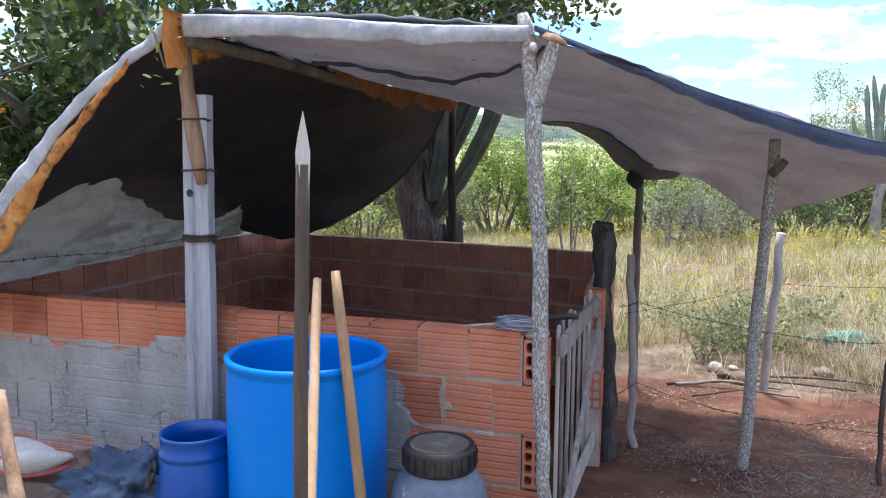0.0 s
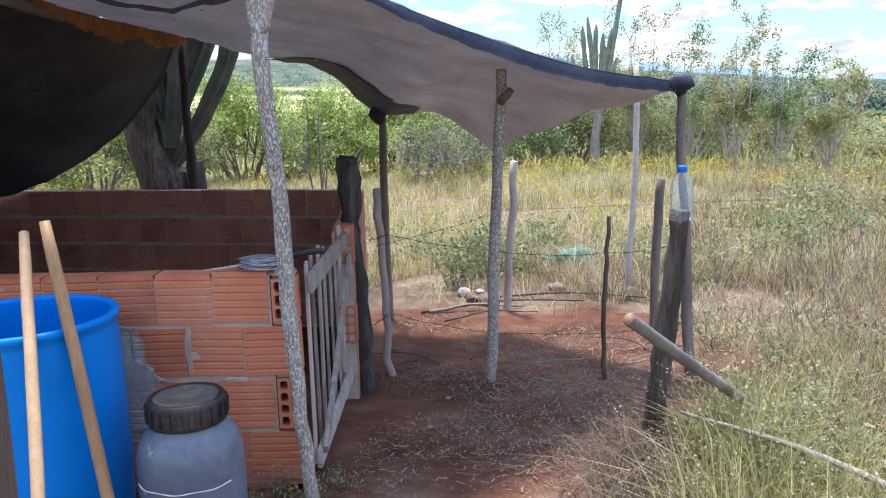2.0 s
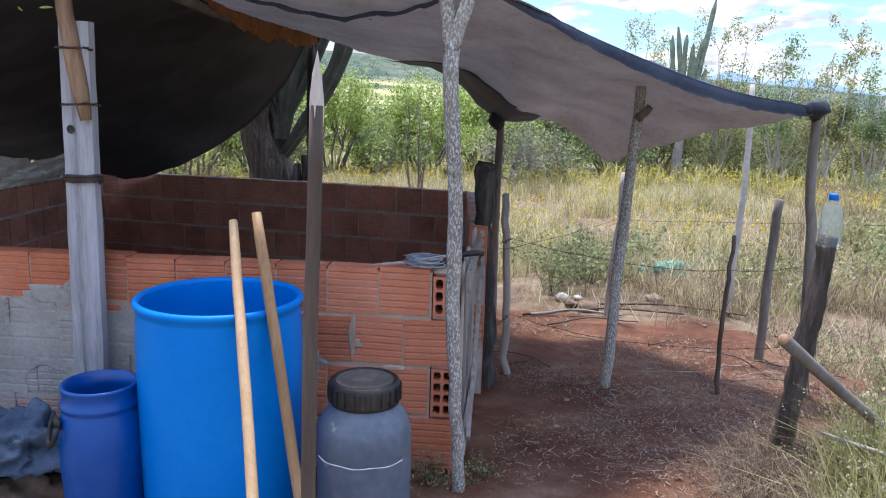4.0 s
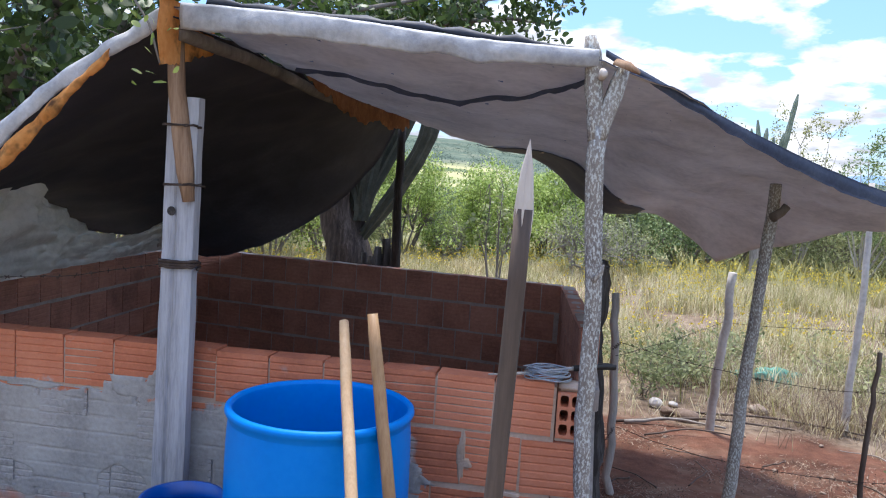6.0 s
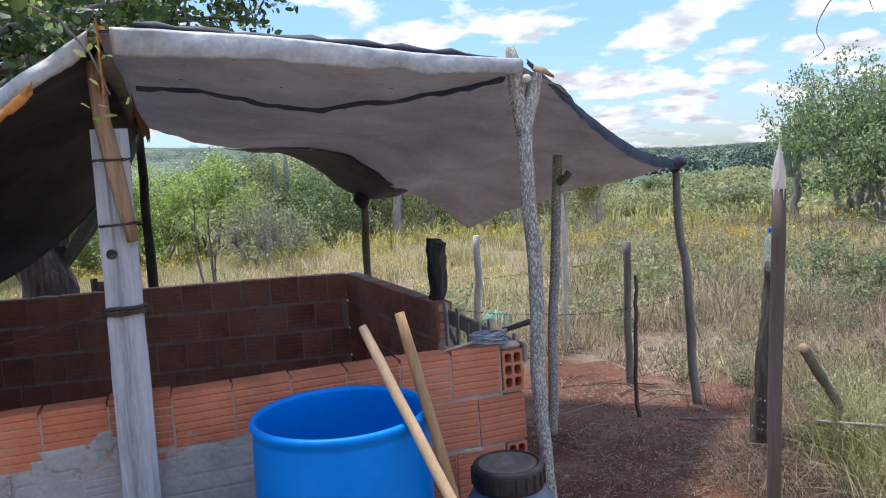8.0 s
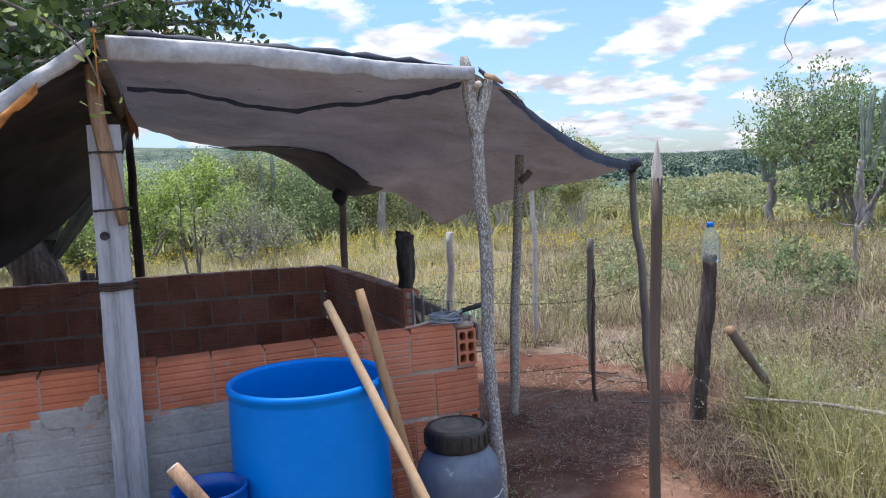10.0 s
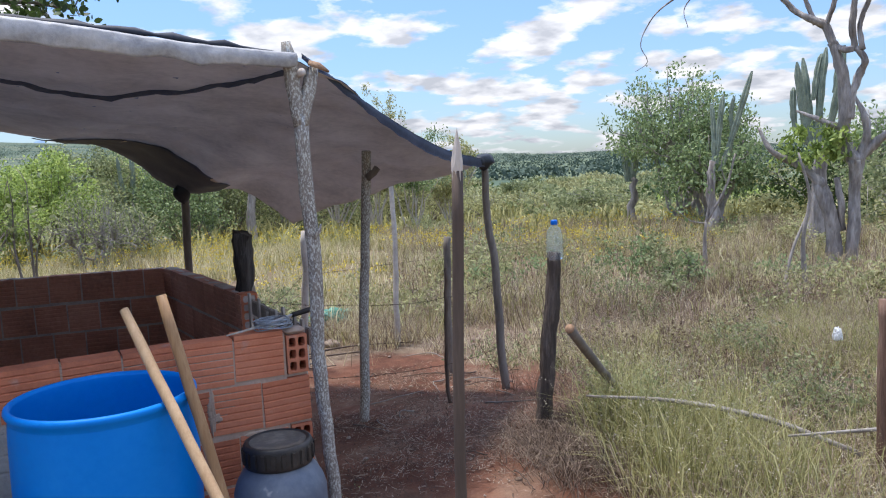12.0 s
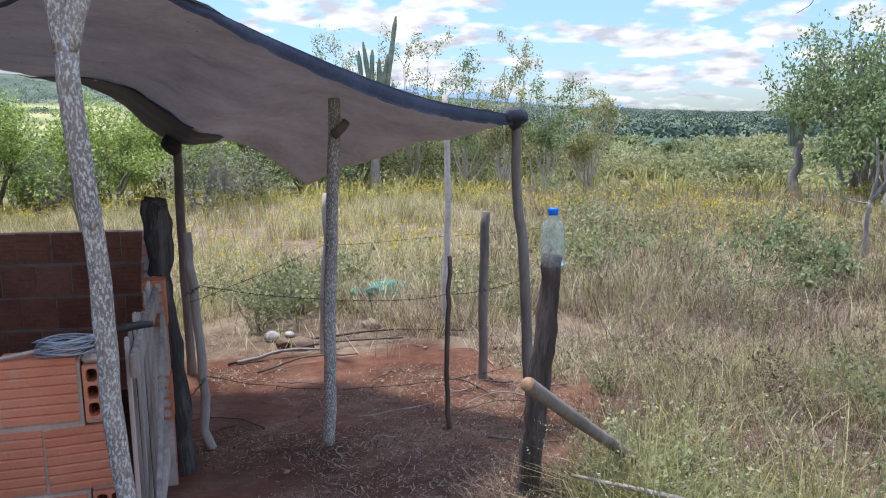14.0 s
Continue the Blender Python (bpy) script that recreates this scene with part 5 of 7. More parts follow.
# ---- plants ----
def blades(P, height, width, lean, seed):
    """Curved grass blades rooted at the points P: each five points, three triangles."""
    r = np.random.default_rng(seed)
    n = len(P)
    a, b = r.uniform(0, 2 * np.pi, n), r.uniform(0, 2 * np.pi, n)
    side = np.stack([np.cos(a), np.sin(a), np.zeros(n)], 1)
    out = np.stack([np.cos(b), np.sin(b), np.zeros(n)], 1)
    h = (height * r.uniform(0.45, 1.25, n))[:, None]
    w = (width * r.uniform(0.6, 1.4, n))[:, None]
    ln = (lean * r.uniform(0.1, 1.6, n))[:, None]
    zz = np.array([[0, 0, 1.0]])
    mid = P + zz * h * 0.6 + out * h * ln * 0.35
    tip = P + zz * h * np.clip(1.05 - 0.35 * ln, 0.5, 1) + out * h * ln
    V = np.stack([P - side * w, P + side * w, mid - side * w * 0.7, mid + side * w * 0.7, tip], 1).reshape(-1, 3)
    k = np.arange(n)[:, None] * 5
    F = np.concatenate([k + [[0, 1, 3]], k + [[0, 3, 2]], k + [[2, 3, 4]]], 0)
    return V, F, tip


def leaf_quads(C, size, seed, long=1.7, droop=0.0):
    """Small folded leaves at the points C."""
    r = np.random.default_rng(seed)
    n = len(C)
    d = r.normal(0, 1, (n, 3))
    d[:, 2] -= droop
    d /= np.linalg.norm(d, axis=1, keepdims=True)
    u = np.cross(d, r.normal(0, 1, (n, 3)))
    u /= np.linalg.norm(u, axis=1, keepdims=True) + 1e-9
    s = (size * r.uniform(0.55, 1.35, n))[:, None]
    V = np.stack([C, C + d * s * long * 0.5 + u * s * 0.42, C + d * s * long, C + d * s * long * 0.5 - u * s * 0.42], 1).reshape(-1, 3)
    F = np.arange(n)[:, None] * 4 + np.array([[0, 1, 2, 3]])
    return V, F


def leaf_hex(C, size, seed, long=1.7, droop=0.0):
    """Rounded, cupped leaves at the points C."""
    r = np.random.default_rng(seed)
    n = len(C)
    d = r.normal(0, 1, (n, 3))
    d[:, 2] -= droop
    d /= np.linalg.norm(d, axis=1, keepdims=True)
    u = np.cross(d, r.normal(0, 1, (n, 3)))
    u /= np.linalg.norm(u, axis=1, keepdims=True) + 1e-9
    w = np.cross(d, u)
    s = (size * r.uniform(0.55, 1.35, n))[:, None]
    pts = [C] + [C + d * s * long * a + u * s * b + w * s * c for a, b, c in ((0.25, 0.33, 0.05), (0.62, 0.40, 0.08), (0.88, 0.2, 0.04), (1.0, 0.0, -0.05), (0.88, -0.2, 0.04), (0.62, -0.40, 0.08), (0.25, -0.33, 0.05))]
    V = np.stack(pts, 1).reshape(-1, 3)
    k = np.arange(n)[:, None] * 8
    F = np.concatenate([k + q for q in ([[0, 1, 2]], [[0, 2, 6]], [[0, 6, 7]], [[2, 3, 6]], [[3, 5, 6]], [[3, 4, 5]])], 0)
    return V, F


def stuff(name, label, category, V, F, mat):
    ob = part(name, mesh_np(name, V, F, mat), mat, smooth=False)
    return tagged(ob, label, category, kind="stuff")


def field_points(n, r0, r1, a0, a1, seed, keep=None):
    r = np.random.default_rng(seed)
    tuft = 26
    rad = np.sqrt(r.uniform(r0 * r0, r1 * r1, n // tuft + 1))
    az = np.radians(r.uniform(a0, a1, n // tuft + 1))
    x, y = 0.1 + rad * np.sin(az), -2.6 + rad * np.cos(az)
    wide = 0.05 + 0.006 * r0
    x, y = np.repeat(x, tuft)[:n] + r.normal(0, wide, n), np.repeat(y, tuft)[:n] + r.normal(0, wide, n)
    patch = np.array([noise.noise(Vector((a * 0.9, b * 0.9, 1.7))) + 0.6 * noise.noise(Vector((a * 2.7, b * 2.7, 4.1))) for a, b in zip(x, y)])
    ok = patch > r.uniform(-0.48, 0.50, n)
    yard = (((x - 1.0) / 1.75) ** 2 + ((y - 1.2) / 1.95) ** 2) < 1.0 + 0.35 * patch
    yard &= ~((x > 1.66 + 0.36 * np.minimum(y, 0)) & (y < 0.5 * (x - 1.66) + 0.1 * patch))
    pen = (x > -3.1) & (x < 0.7) & (y > -3.0) & (y < 3.35)
    trail = (x < 1.15) & (y < 1.0)
    bare = np.array([noise.noise(Vector((a * 0.62, b * 0.62, 7.7))) for a, b in zip(x, y)])
    ok &= ~((bare < -0.16) & (r.uniform(0, 1, n) < 0.8) & (np.hypot(x, y) < 13))
    ok &= ~yard & ~pen & ~trail
    if keep is not None:
        ok &= keep(x, y)
    x, y = x[ok], y[ok]
    return np.stack([x, y, ground_z(x, y) - 0.01], 1)


A0, A1 = -62, 78
near_keep = lambda x, y: (x > 1.25) | (y > 3.0)
P1 = field_points(170000, 1.4, 8.6, -30, 80, 1, near_keep)
V_, F_a, tips = blades(P1, 0.21, 0.0024, 0.95, 2)
stuff("near_dry_grass", "tangled dry grass beside the yard", "grass", V_, F_a, M_STRAW)
P1g = field_points(62000, 1.4, 6.5, 8, 80, 3, lambda x, y: (x > 1.45) & (y < 1.6))
V_, F_a, tips_g = blades(P1g, 0.30, 0.0028, 0.8, 4)
stuff("near_green_grass", "green seeding grass beside the yard", "grass", V_, F_a, M_GREENGRASS)
# brown dead twigs round the foot of the bottle post and along the yard's edge
rt = np.random.default_rng(61)
tw = np.concatenate([np.stack([rt.normal(cx, sx_, m), rt.normal(cy, sy_, m)], 1) for cx, cy, sx_, sy_, m in ((1.70, 0.16, 0.13, 0.12, 1100), (1.60, -0.35, 0.12, 0.22, 550), (1.92, 0.30, 0.16, 0.10, 900), (2.5, 0.9, 0.25, 0.2, 900), (3.3, 0.2, 0.3, 0.3, 900), (1.75, -0.75, 0.14, 0.16, 700), (1.50, -0.02, 0.09, 0.10, 900), (1.42, -0.28, 0.10, 0.12, 380))])
V_, F_a, _t = blades(np.column_stack([tw, ground_z(tw[:, 0], tw[:, 1]) - 0.01]), 0.20, 0.0016, 1.5, 62)
stuff("dead_twigs", "brown dead twigs matted round the post and weeds", "grass", V_, F_a, M_TWIG)
# tall seeding tufts where the grass meets the yard
tf = np.concatenate([np.stack([rt.normal(cx, sd, m), rt.normal(cy, sd, m)], 1) for cx, cy, sd, m in ((1.84, -0.14, 0.07, 420), (1.97, -0.02, 0.09, 420), (1.80, -0.42, 0.09, 380), (2.05, -0.55, 0.12, 420), (1.62, -0.72, 0.10, 320), (2.4, -0.3, 0.15, 420), (2.25, 0.2, 0.12, 360), (1.9, -0.95, 0.14, 380))])
V_, F_a, tips_t = blades(np.column_stack([tf, ground_z(tf[:, 0], tf[:, 1]) - 0.01]), 0.43, 0.0026, 0.6, 64)
stuff("tall_grass_tufts", "tall green seeding grass tufts beside the yard", "grass", V_, F_a, M_GREENGRASS)
# drooping seed heads on the tall grass
r_ = np.random.default_rng(5)
th = np.concatenate([tips_g[r_.choice(len(tips_g), 1500, replace=False)], tips_t[::5]])
dirs = r_.normal(0, 1, (len(th), 3)) * (1, 1, 0.35)
dirs /= np.linalg.norm(dirs, axis=1, keepdims=True)
heads_v, heads_f = [], []
for k in range(10):
    C = th + dirs * 0.008 * k + (0, 0, -0.0008 * k * k)
    v, f = leaf_quads(C, 0.0065, 50 + k, 1.5)
    heads_f.append(f + sum(len(q) for q in heads_v))
    heads_v.append(v)
stuff("grass_seed_heads", "pale fluffy seed heads of the grass", "grass", np.concatenate(heads_v), np.concatenate(heads_f), M_SEED)
P1s = field_points(95000, 1.6, 8.5, 6, 80, 14, lambda x, y: x > 1.4)
V_, F_a, _t = blades(P1s, 0.30, 0.0022, 1.2, 15)
stuff("near_dead_stalks", "brown dead stalks tangled in the grass", "grass", V_, F_a, M_STALK)
P2s = field_points(70000, 6.5, 18, 22, A1, 16)
V_, F_a, _t = blades(P2s, 0.42, 0.0042, 0.7, 17)
stuff("field_dead_stalks", "brown dead stalks standing through the field", "grass", V_, F_a, M_STALK)
P2 = field_points(190000, 6.8, 16, A0, A1, 6)
V_, F_a, tips2 = blades(P2, 0.34, 0.0045, 0.75, 7)
stuff("field_dry_grass", "tall dry straw-coloured grass of the field", "grass", V_, F_a, M_STRAW)
P2g = field_points(130000, 6.4, 18, A0, A1, 8)
V_, F_a, tips2g = blades(P2g, 0.36, 0.0050, 0.65, 9)
stuff("field_green_grass", "green weeds mixed through the field", "grass", V_, F_a, M_GREENGRASS)
P3 = field_points(90000, 15, 60, A0, A1, 10)
V_, F_a, tips3 = blades(P3, 0.55, 0.025, 0.6, 11)
stuff("distant_grass", "pale green scrubby grass farther off", "grass", V_, F_a, M_GREENGRASS)
# yellow flowers over the field
fk = tips2g[np.array([noise.noise(Vector((p[0] * 0.35, p[1] * 0.35, 9.0))) for p in tips2g]) > -0.05]
fk = fk[(fk[:, 1] > 5.0)]
fk = fk[r_.choice(len(fk), min(9000, len(fk)), replace=False)] + (0, 0, 0.07)
C = np.concatenate([fk + r_.normal(0, 0.012, fk.shape) for _ in range(3)])
v, f = leaf_quads(C, 0.024, 13, 1.2)
stuff("yellow_flowers", "small yellow flowers scattered over the field", "flowers", v, f, M_FLOWER)
# dry litter and straw on the bare yard
n = 130000
lx, ly = r_.uniform(0.3, 3.6, n), r_.uniform(-1.6, 3.9, n)
ok = np.array([noise.noise(Vector((a * 1.6, b * 1.6, 2.2))) for a, b in zip(lx, ly)]) + 0.25 * np.exp(-((ly - 0.7) / 0.7) ** 2) > r_.uniform(-0.25, 0.7, n)
ok &= ~((lx < 0.45) & (ly > -0.2))
lx, ly = lx[ok], ly[ok]
C = np.stack([lx, ly, ground_z(lx, ly) + 0.012], 1)
d = r_.normal(0, 1, C.shape) * (1, 1, 0.12)
d /= np.linalg.norm(d, axis=1, keepdims=True)
u = np.stack([-d[:, 1], d[:, 0], np.zeros(len(d))], 1)
s = (0.004 + 0.042 * r_.uniform(0, 1, len(C)) ** 3)[:, None]
w = (r_.uniform(0.0006, 0.0026, len(C)))[:, None]
V_ = np.stack([C - u * w, C + u * w, C + d * s + u * w + (0, 0, 0.004), C + d * s - u * w + (0, 0, 0.004)], 1).reshape(-1, 3)
stuff("dry_litter", "dead leaves and straw scattered on the red earth", "litter", V_, np.arange(len(C))[:, None] * 4 + [[0, 1, 2, 3]], M_LITTER)


def shrub(name, label, x, y, height, radius, leaf_mat, bark, leaves=3500, size=0.05, seed=0, stems=7, low=0.12, gap=0.5, trunk_r=0.03, category="shrub", group="shrubs", bare=0.0):
    """Forked stems from one root and a ragged crown of small leaves in clumps round the twig ends."""
    r = np.random.default_rng(seed)
    z0 = gz(x, y)
    t = thing(name, label, category, (x, y, z0), group)
    bm, ends = bmesh.new(), []
    for k in range(stems):
        a, out = 2 * math.pi * (k + r.uniform(0, 0.8)) / stems, r.uniform(0.25, 1.0) * radius
        top = (x + out * math.cos(a), y + out * math.sin(a), z0 + height * r.uniform(0.55, 0.98) * (1 - 0.25 * out / radius))
        pts = wander((x + r.uniform(-.05, .05), y, z0 - 0.05), top, 8, 0.10 * radius, seed * 31 + k)
        tube_bm(pts, list(np.linspace(trunk_r, trunk_r * 0.2, 8)), 6, 0.1, k, bm=bm)
        for q in range(5):
            i = r.integers(3, 8)
            e = pts[i] + r.normal(0, 1, 3) * (radius * 0.30, radius * 0.30, height * 0.13)
            e[2] = max(e[2], z0 + low * height)
            tube_bm([pts[i], (pts[i] + e) / 2 + (0, 0, 0.03), e], [trunk_r * 0.35, trunk_r * 0.22, trunk_r * 0.1], 4, 0, k, bm=bm)
            ends.append(e)
            ends.append((pts[i] + e) / 2)
    part("stem", bm, bark, t)
    ends = np.array(ends)
    ends = ends[r.uniform(0, 1, len(ends)) > bare]
    if leaves and len(ends):
        c = ends[r.integers(0, len(ends), leaves)] + r.normal(0, 1, (leaves, 3)) * (radius * 0.13 * gap * 2, radius * 0.13 * gap * 2, height * 0.055 * gap * 2)
        v, f = leaf_quads(c, size, seed + 1, 1.6, 0.3)
        part("crown", mesh_np("crown", v, f, leaf_mat), leaf_mat, t, smooth=False)


def scrub_tree(name, label, az, d, height, radius, mat, leaves, size, seed, stems=9, foot=0.42, bark=None, twigs=7, spread=0.085):
    """Many thin stems that fan out from one root, bare below, with a lumpy leafy dome above."""
    r = np.random.default_rng(seed)
    x, y = pp(az, d)
    z0 = gz(x, y)
    t = thing(name, label, "tree", (x, y, z0), "scrub trees")
    bm, sprays = bmesh.new(), []
    for k in range(stems):
        a = 2 * math.pi * (k + r.uniform(0, 0.9)) / stems
        fork = np.array((x + radius * 0.42 * math.cos(a), y + radius * 0.42 * math.sin(a), z0 + height * r.uniform(0.30, 0.46)))
        tube_bm(wander((x + 0.1 * math.cos(a), y + 0.1 * math.sin(a), z0 - 0.06), fork, 6, 0.07, seed + k), list(np.linspace(0.032, 0.018, 6)), 6, 0.2, k, bm=bm)
        for q in range(twigs):
            b, e = a + r.normal(0, 0.6), r.uniform(0, 1) ** 0.8
            reach = radius * math.sqrt(max(0.05, 1 - 0.85 * e * e)) * r.uniform(0.5, 1.08)
            tip = np.array((x + reach * math.cos(b), y + reach * math.sin(b), z0 + height * (foot + (1 - foot) * e * r.uniform(0.85, 1.05))))
            pts = wander(fork, tip, 6, 0.09, seed * 5 + 17 * k + q)
            tube_bm(pts, list(np.linspace(0.014, 0.004, 6)), 4, 0.1, k, bm=bm)
            sprays += [pts[i] + r.normal(0, 0.05, 3) for i in (3, 4, 5, 5)]
    part("stem", bm, bark or M_BARK, t)
    sprays = np.array(sprays)
    c = sprays[r.integers(0, len(sprays), leaves)] + r.normal(0, 1, (leaves, 3)) * (spread * radius, spread * radius, spread * 0.75 * radius)
    v, f = leaf_quads(c, size, seed + 1, 1.6, 0.2)
    part("crown", mesh_np("crown", v, f, mat), mat, t, smooth=False)


SCRUB = {"bright_leaves": "bright green leafy tree with thin grey stems beyond the field", "olive_leaves": "olive-green scrub tree with grey stems beyond the field",
         "grey_green_leaves": "pale sparse thorny tree beyond the field", "tree_leaves": "mid-green bushy tree beyond the field"}
for k, (az, d, h, rad, mat, nl) in enumerate((
        (-12.2, 16.0, 2.3, 1.3, M_LEAF_A, 15000), (-5.0, 16.5, 2.2, 1.2, M_LEAF_A, 13000), (-17.5, 15.0, 2.0, 1.1, M_LEAF_B, 8000), (-22.0, 14.0, 2.1, 1.3, M_LEAF_A, 9000),
        (-8.4, 21.0, 1.5, 0.9, M_LEAF_E, 4000), (-1.0, 18.0, 2.3, 1.25, M_LEAF_A, 11000), (2.2, 21.0, 2.6, 1.5, M_LEAF_B, 9000), (5.6, 23.0, 2.6, 1.5, M_LEAF_A, 9000),
        (8.2, 20.0, 2.2, 1.3, M_LEAF_E, 8000), (11.6, 22.0, 2.0, 1.5, M_LEAF_B, 8000), (15.5, 24.0, 1.9, 1.7, M_LEAF_D, 8000), (19.0, 23.0, 1.7, 1.6, M_LEAF_B, 7000),
        (22.8, 25.0, 1.7, 1.8, M_LEAF_D, 7500), (26.5, 25.0, 1.5, 1.8, M_LEAF_D, 6000), (-27, 14.5, 2.3, 1.5, M_LEAF_B, 9000), (-33, 13.5, 2.4, 1.6, M_LEAF_B, 9000))):
    scrub_tree("scrub_tree", SCRUB[mat.name], az, d, h, rad, mat, nl, 0.040 if d < 18 else 0.052, 400 + 3 * k, 10, 0.15 if az < 6 else 0.08, spread=0.085 if az < 6 else 0.13)
# grey, nearly leafless thorn bushes between the green ones
for k, (az, d, h, rad, nl) in enumerate(((1.4, 15.0, 1.45, 0.9, 2200), (3.8, 16.2, 1.2, 0.8, 2000), (-8.6, 15.6, 1.0, 0.5, 1200))):
    scrub_tree("thorn_bush", "grey thorn bush of bare tangled twigs with few leaves", az, d, h, rad, M_LEAF_B, nl, 0.036, 480 + 3 * k, 10, 0.2, M_DEADWOOD, 10)
for k, (az, d, h, rad, mat, nl) in enumerate((
        (31, 26, 1.15, 2.0, M_LEAF_D, 3600), (36, 28, 1.0, 2.4, M_LEAF_D, 4000), (40, 24, 1.0, 1.6, M_LEAF_B, 2600),
        (-40, 12, 2.6, 1.7, M_LEAF_C, 5200), (-47, 11, 2.8, 1.8, M_LEAF_C, 5200), (55, 20, 2.4, 1.8, M_LEAF_C, 4200), (60, 16, 2.2, 1.6, M_LEAF_B, 3800))):
    x, y = pp(az, d)
    kind_ = {"olive_leaves": "olive-green shrub with grey twigs beyond the field",
             "grey_green_leaves": "pale sparse thorny shrub beyond the field", "dark_leaves": "dense dark green shrub at the field's edge"}[mat.name]
    shrub("shrub", kind_, x, y, h, rad, mat, M_DEADWOOD, nl, 0.055 if d < 18 else 0.07, 440 + k, 8, bare=0.12)
rs = random.Random(77)
for k in range(60):
    az, d = rs.uniform(-60, 75), rs.uniform(30, 85)
    x, y = pp(az, d)
    tall = 0.5 if az > 26 or az < 2 else 1.0
    m_ = rs.choice([M_LEAF_A, M_LEAF_B, M_LEAF_B, M_LEAF_D, M_LEAF_C])
    shrub("shrub", "scrubby bush far across the field", x, y, rs.uniform(1.3, 2.3) * tall, rs.uniform(1.4, 3.0), m_, M_DEADWOOD, 1100, 0.16, 600 + k, 5)
for k in range(34):
    az, d = rs.uniform(26, 50), rs.uniform(21, 62)
    x, y = pp(az, d)
    shrub("shrub", "low scrubby bush across the dry field", x, y, rs.uniform(0.55, 0.95) + 0.006 * d, rs.uniform(1.0, 2.4), rs.choice([M_LEAF_D, M_LEAF_B, M_LEAF_B]), M_STALK, 1900, 0.09 + 0.001 * d, 1000 + k, 6)
# tall thin airy trees
for k, (az, d, h, rad) in enumerate(((8.8, 22, 4.2, 1.4), (11.2, 23, 4.1, 1.1), (15.6, 22, 4.2, 1.0), (19.5, 21, 3.6, 1.1), (22.3, 20, 3.6, 1.0), (25.3, 20, 3.5, 1.2), (28.2, 21, 2.9, 1.0), (5.2, 23, 3.3, 0.9))):
    x, y = pp(az, d)
    shrub("thin_tree", "slender tree with a sparse pale crown", x, y, h, rad, M_LEAF_E if k % 2 else M_LEAF_D, M_PALEWOOD, 5200, 0.044, 700 + k, 9, 0.40, 0.26, 0.03, "tree", "thin trees", 0.2)


def round_tree(name, label, az, d, height, radius, low, leaves, size, mat, seed, stems=5):
    """Several crooked trunks and a broad domed crown of leaf sprays with gaps between them."""
    r = np.random.default_rng(seed)
    x, y = pp(az, d)
    z0 = gz(x, y)
    t = thing(name, label, "tree", (x, y, z0), "trees")
    bm = bmesh.new()
    sprays = []
    for k in range(stems):
        a = 2 * math.pi * k / stems + r.uniform(0, 0.9)
        fork = np.array((x + 0.35 * radius * math.cos(a), y + 0.35 * radius * math.sin(a), z0 + height * r.uniform(0.38, 0.52)))
        tube_bm(wander((x + 0.08 * math.cos(a), y + 0.08 * math.sin(a), z0 - 0.05), fork, 7, 0.10, seed + k), list(np.linspace(0.07, 0.045, 7)), 8, 0.2, k, bm=bm)
        for q in range(15):
            b, e = a + r.normal(0, 0.75), r.uniform(-0.25 if low > 1.5 else -0.75, 1.0)
            reach = radius * r.uniform(0.55, 1.05)
            ce = math.sqrt(max(0.0, 1 - max(e, 0) ** 2))
            tip = np.array((x + reach * ce * math.cos(b), y + reach * ce * math.sin(b), z0 + height * 0.56 + e * height * 0.42 * reach / radius))
            tip[2] = max(tip[2], z0 + low)
            pts = wander(fork, tip, 7, 0.12, seed * 7 + 20 * k + q)
            tube_bm(pts, list(np.linspace(0.03, 0.006, 7)), 5, 0.1, k, bm=bm)
            for i in range(3, 7):
                sprays += [pts[i] + r.normal(0, 0.13, 3) for _ in range(2)]
    part("trunk", bm, M_GNARL, t)
    sprays = np.array(sprays)
    c = sprays[r.integers(0, len(sprays), leaves)] + r.normal(0, 1, (leaves, 3)) * (0.12, 0.12, 0.075)
    v, f = leaf_quads(c, size, seed + 3, 1.7, 0.9)
    part("crown", mesh_np("crown", v, f, mat), mat, t, smooth=False)


round_tree("leafy_tree", "broad round green tree standing among cacti", 45.3, 18.5, 3.85, 1.85, 1.95, 12000, 0.055, M_LEAF_E, 800, 6)
round_tree("leafy_tree", "low drooping green tree beside a cactus", 47.3, 17.0, 2.5, 1.2, 0.7, 6500, 0.056, M_LEAF_E, 801, 4)
round_tree("leafy_tree", "spreading green tree behind the dead tree", 59.5, 20, 2.9, 2.0, 0.7, 7000, 0.075, M_LEAF_E, 805, 5)


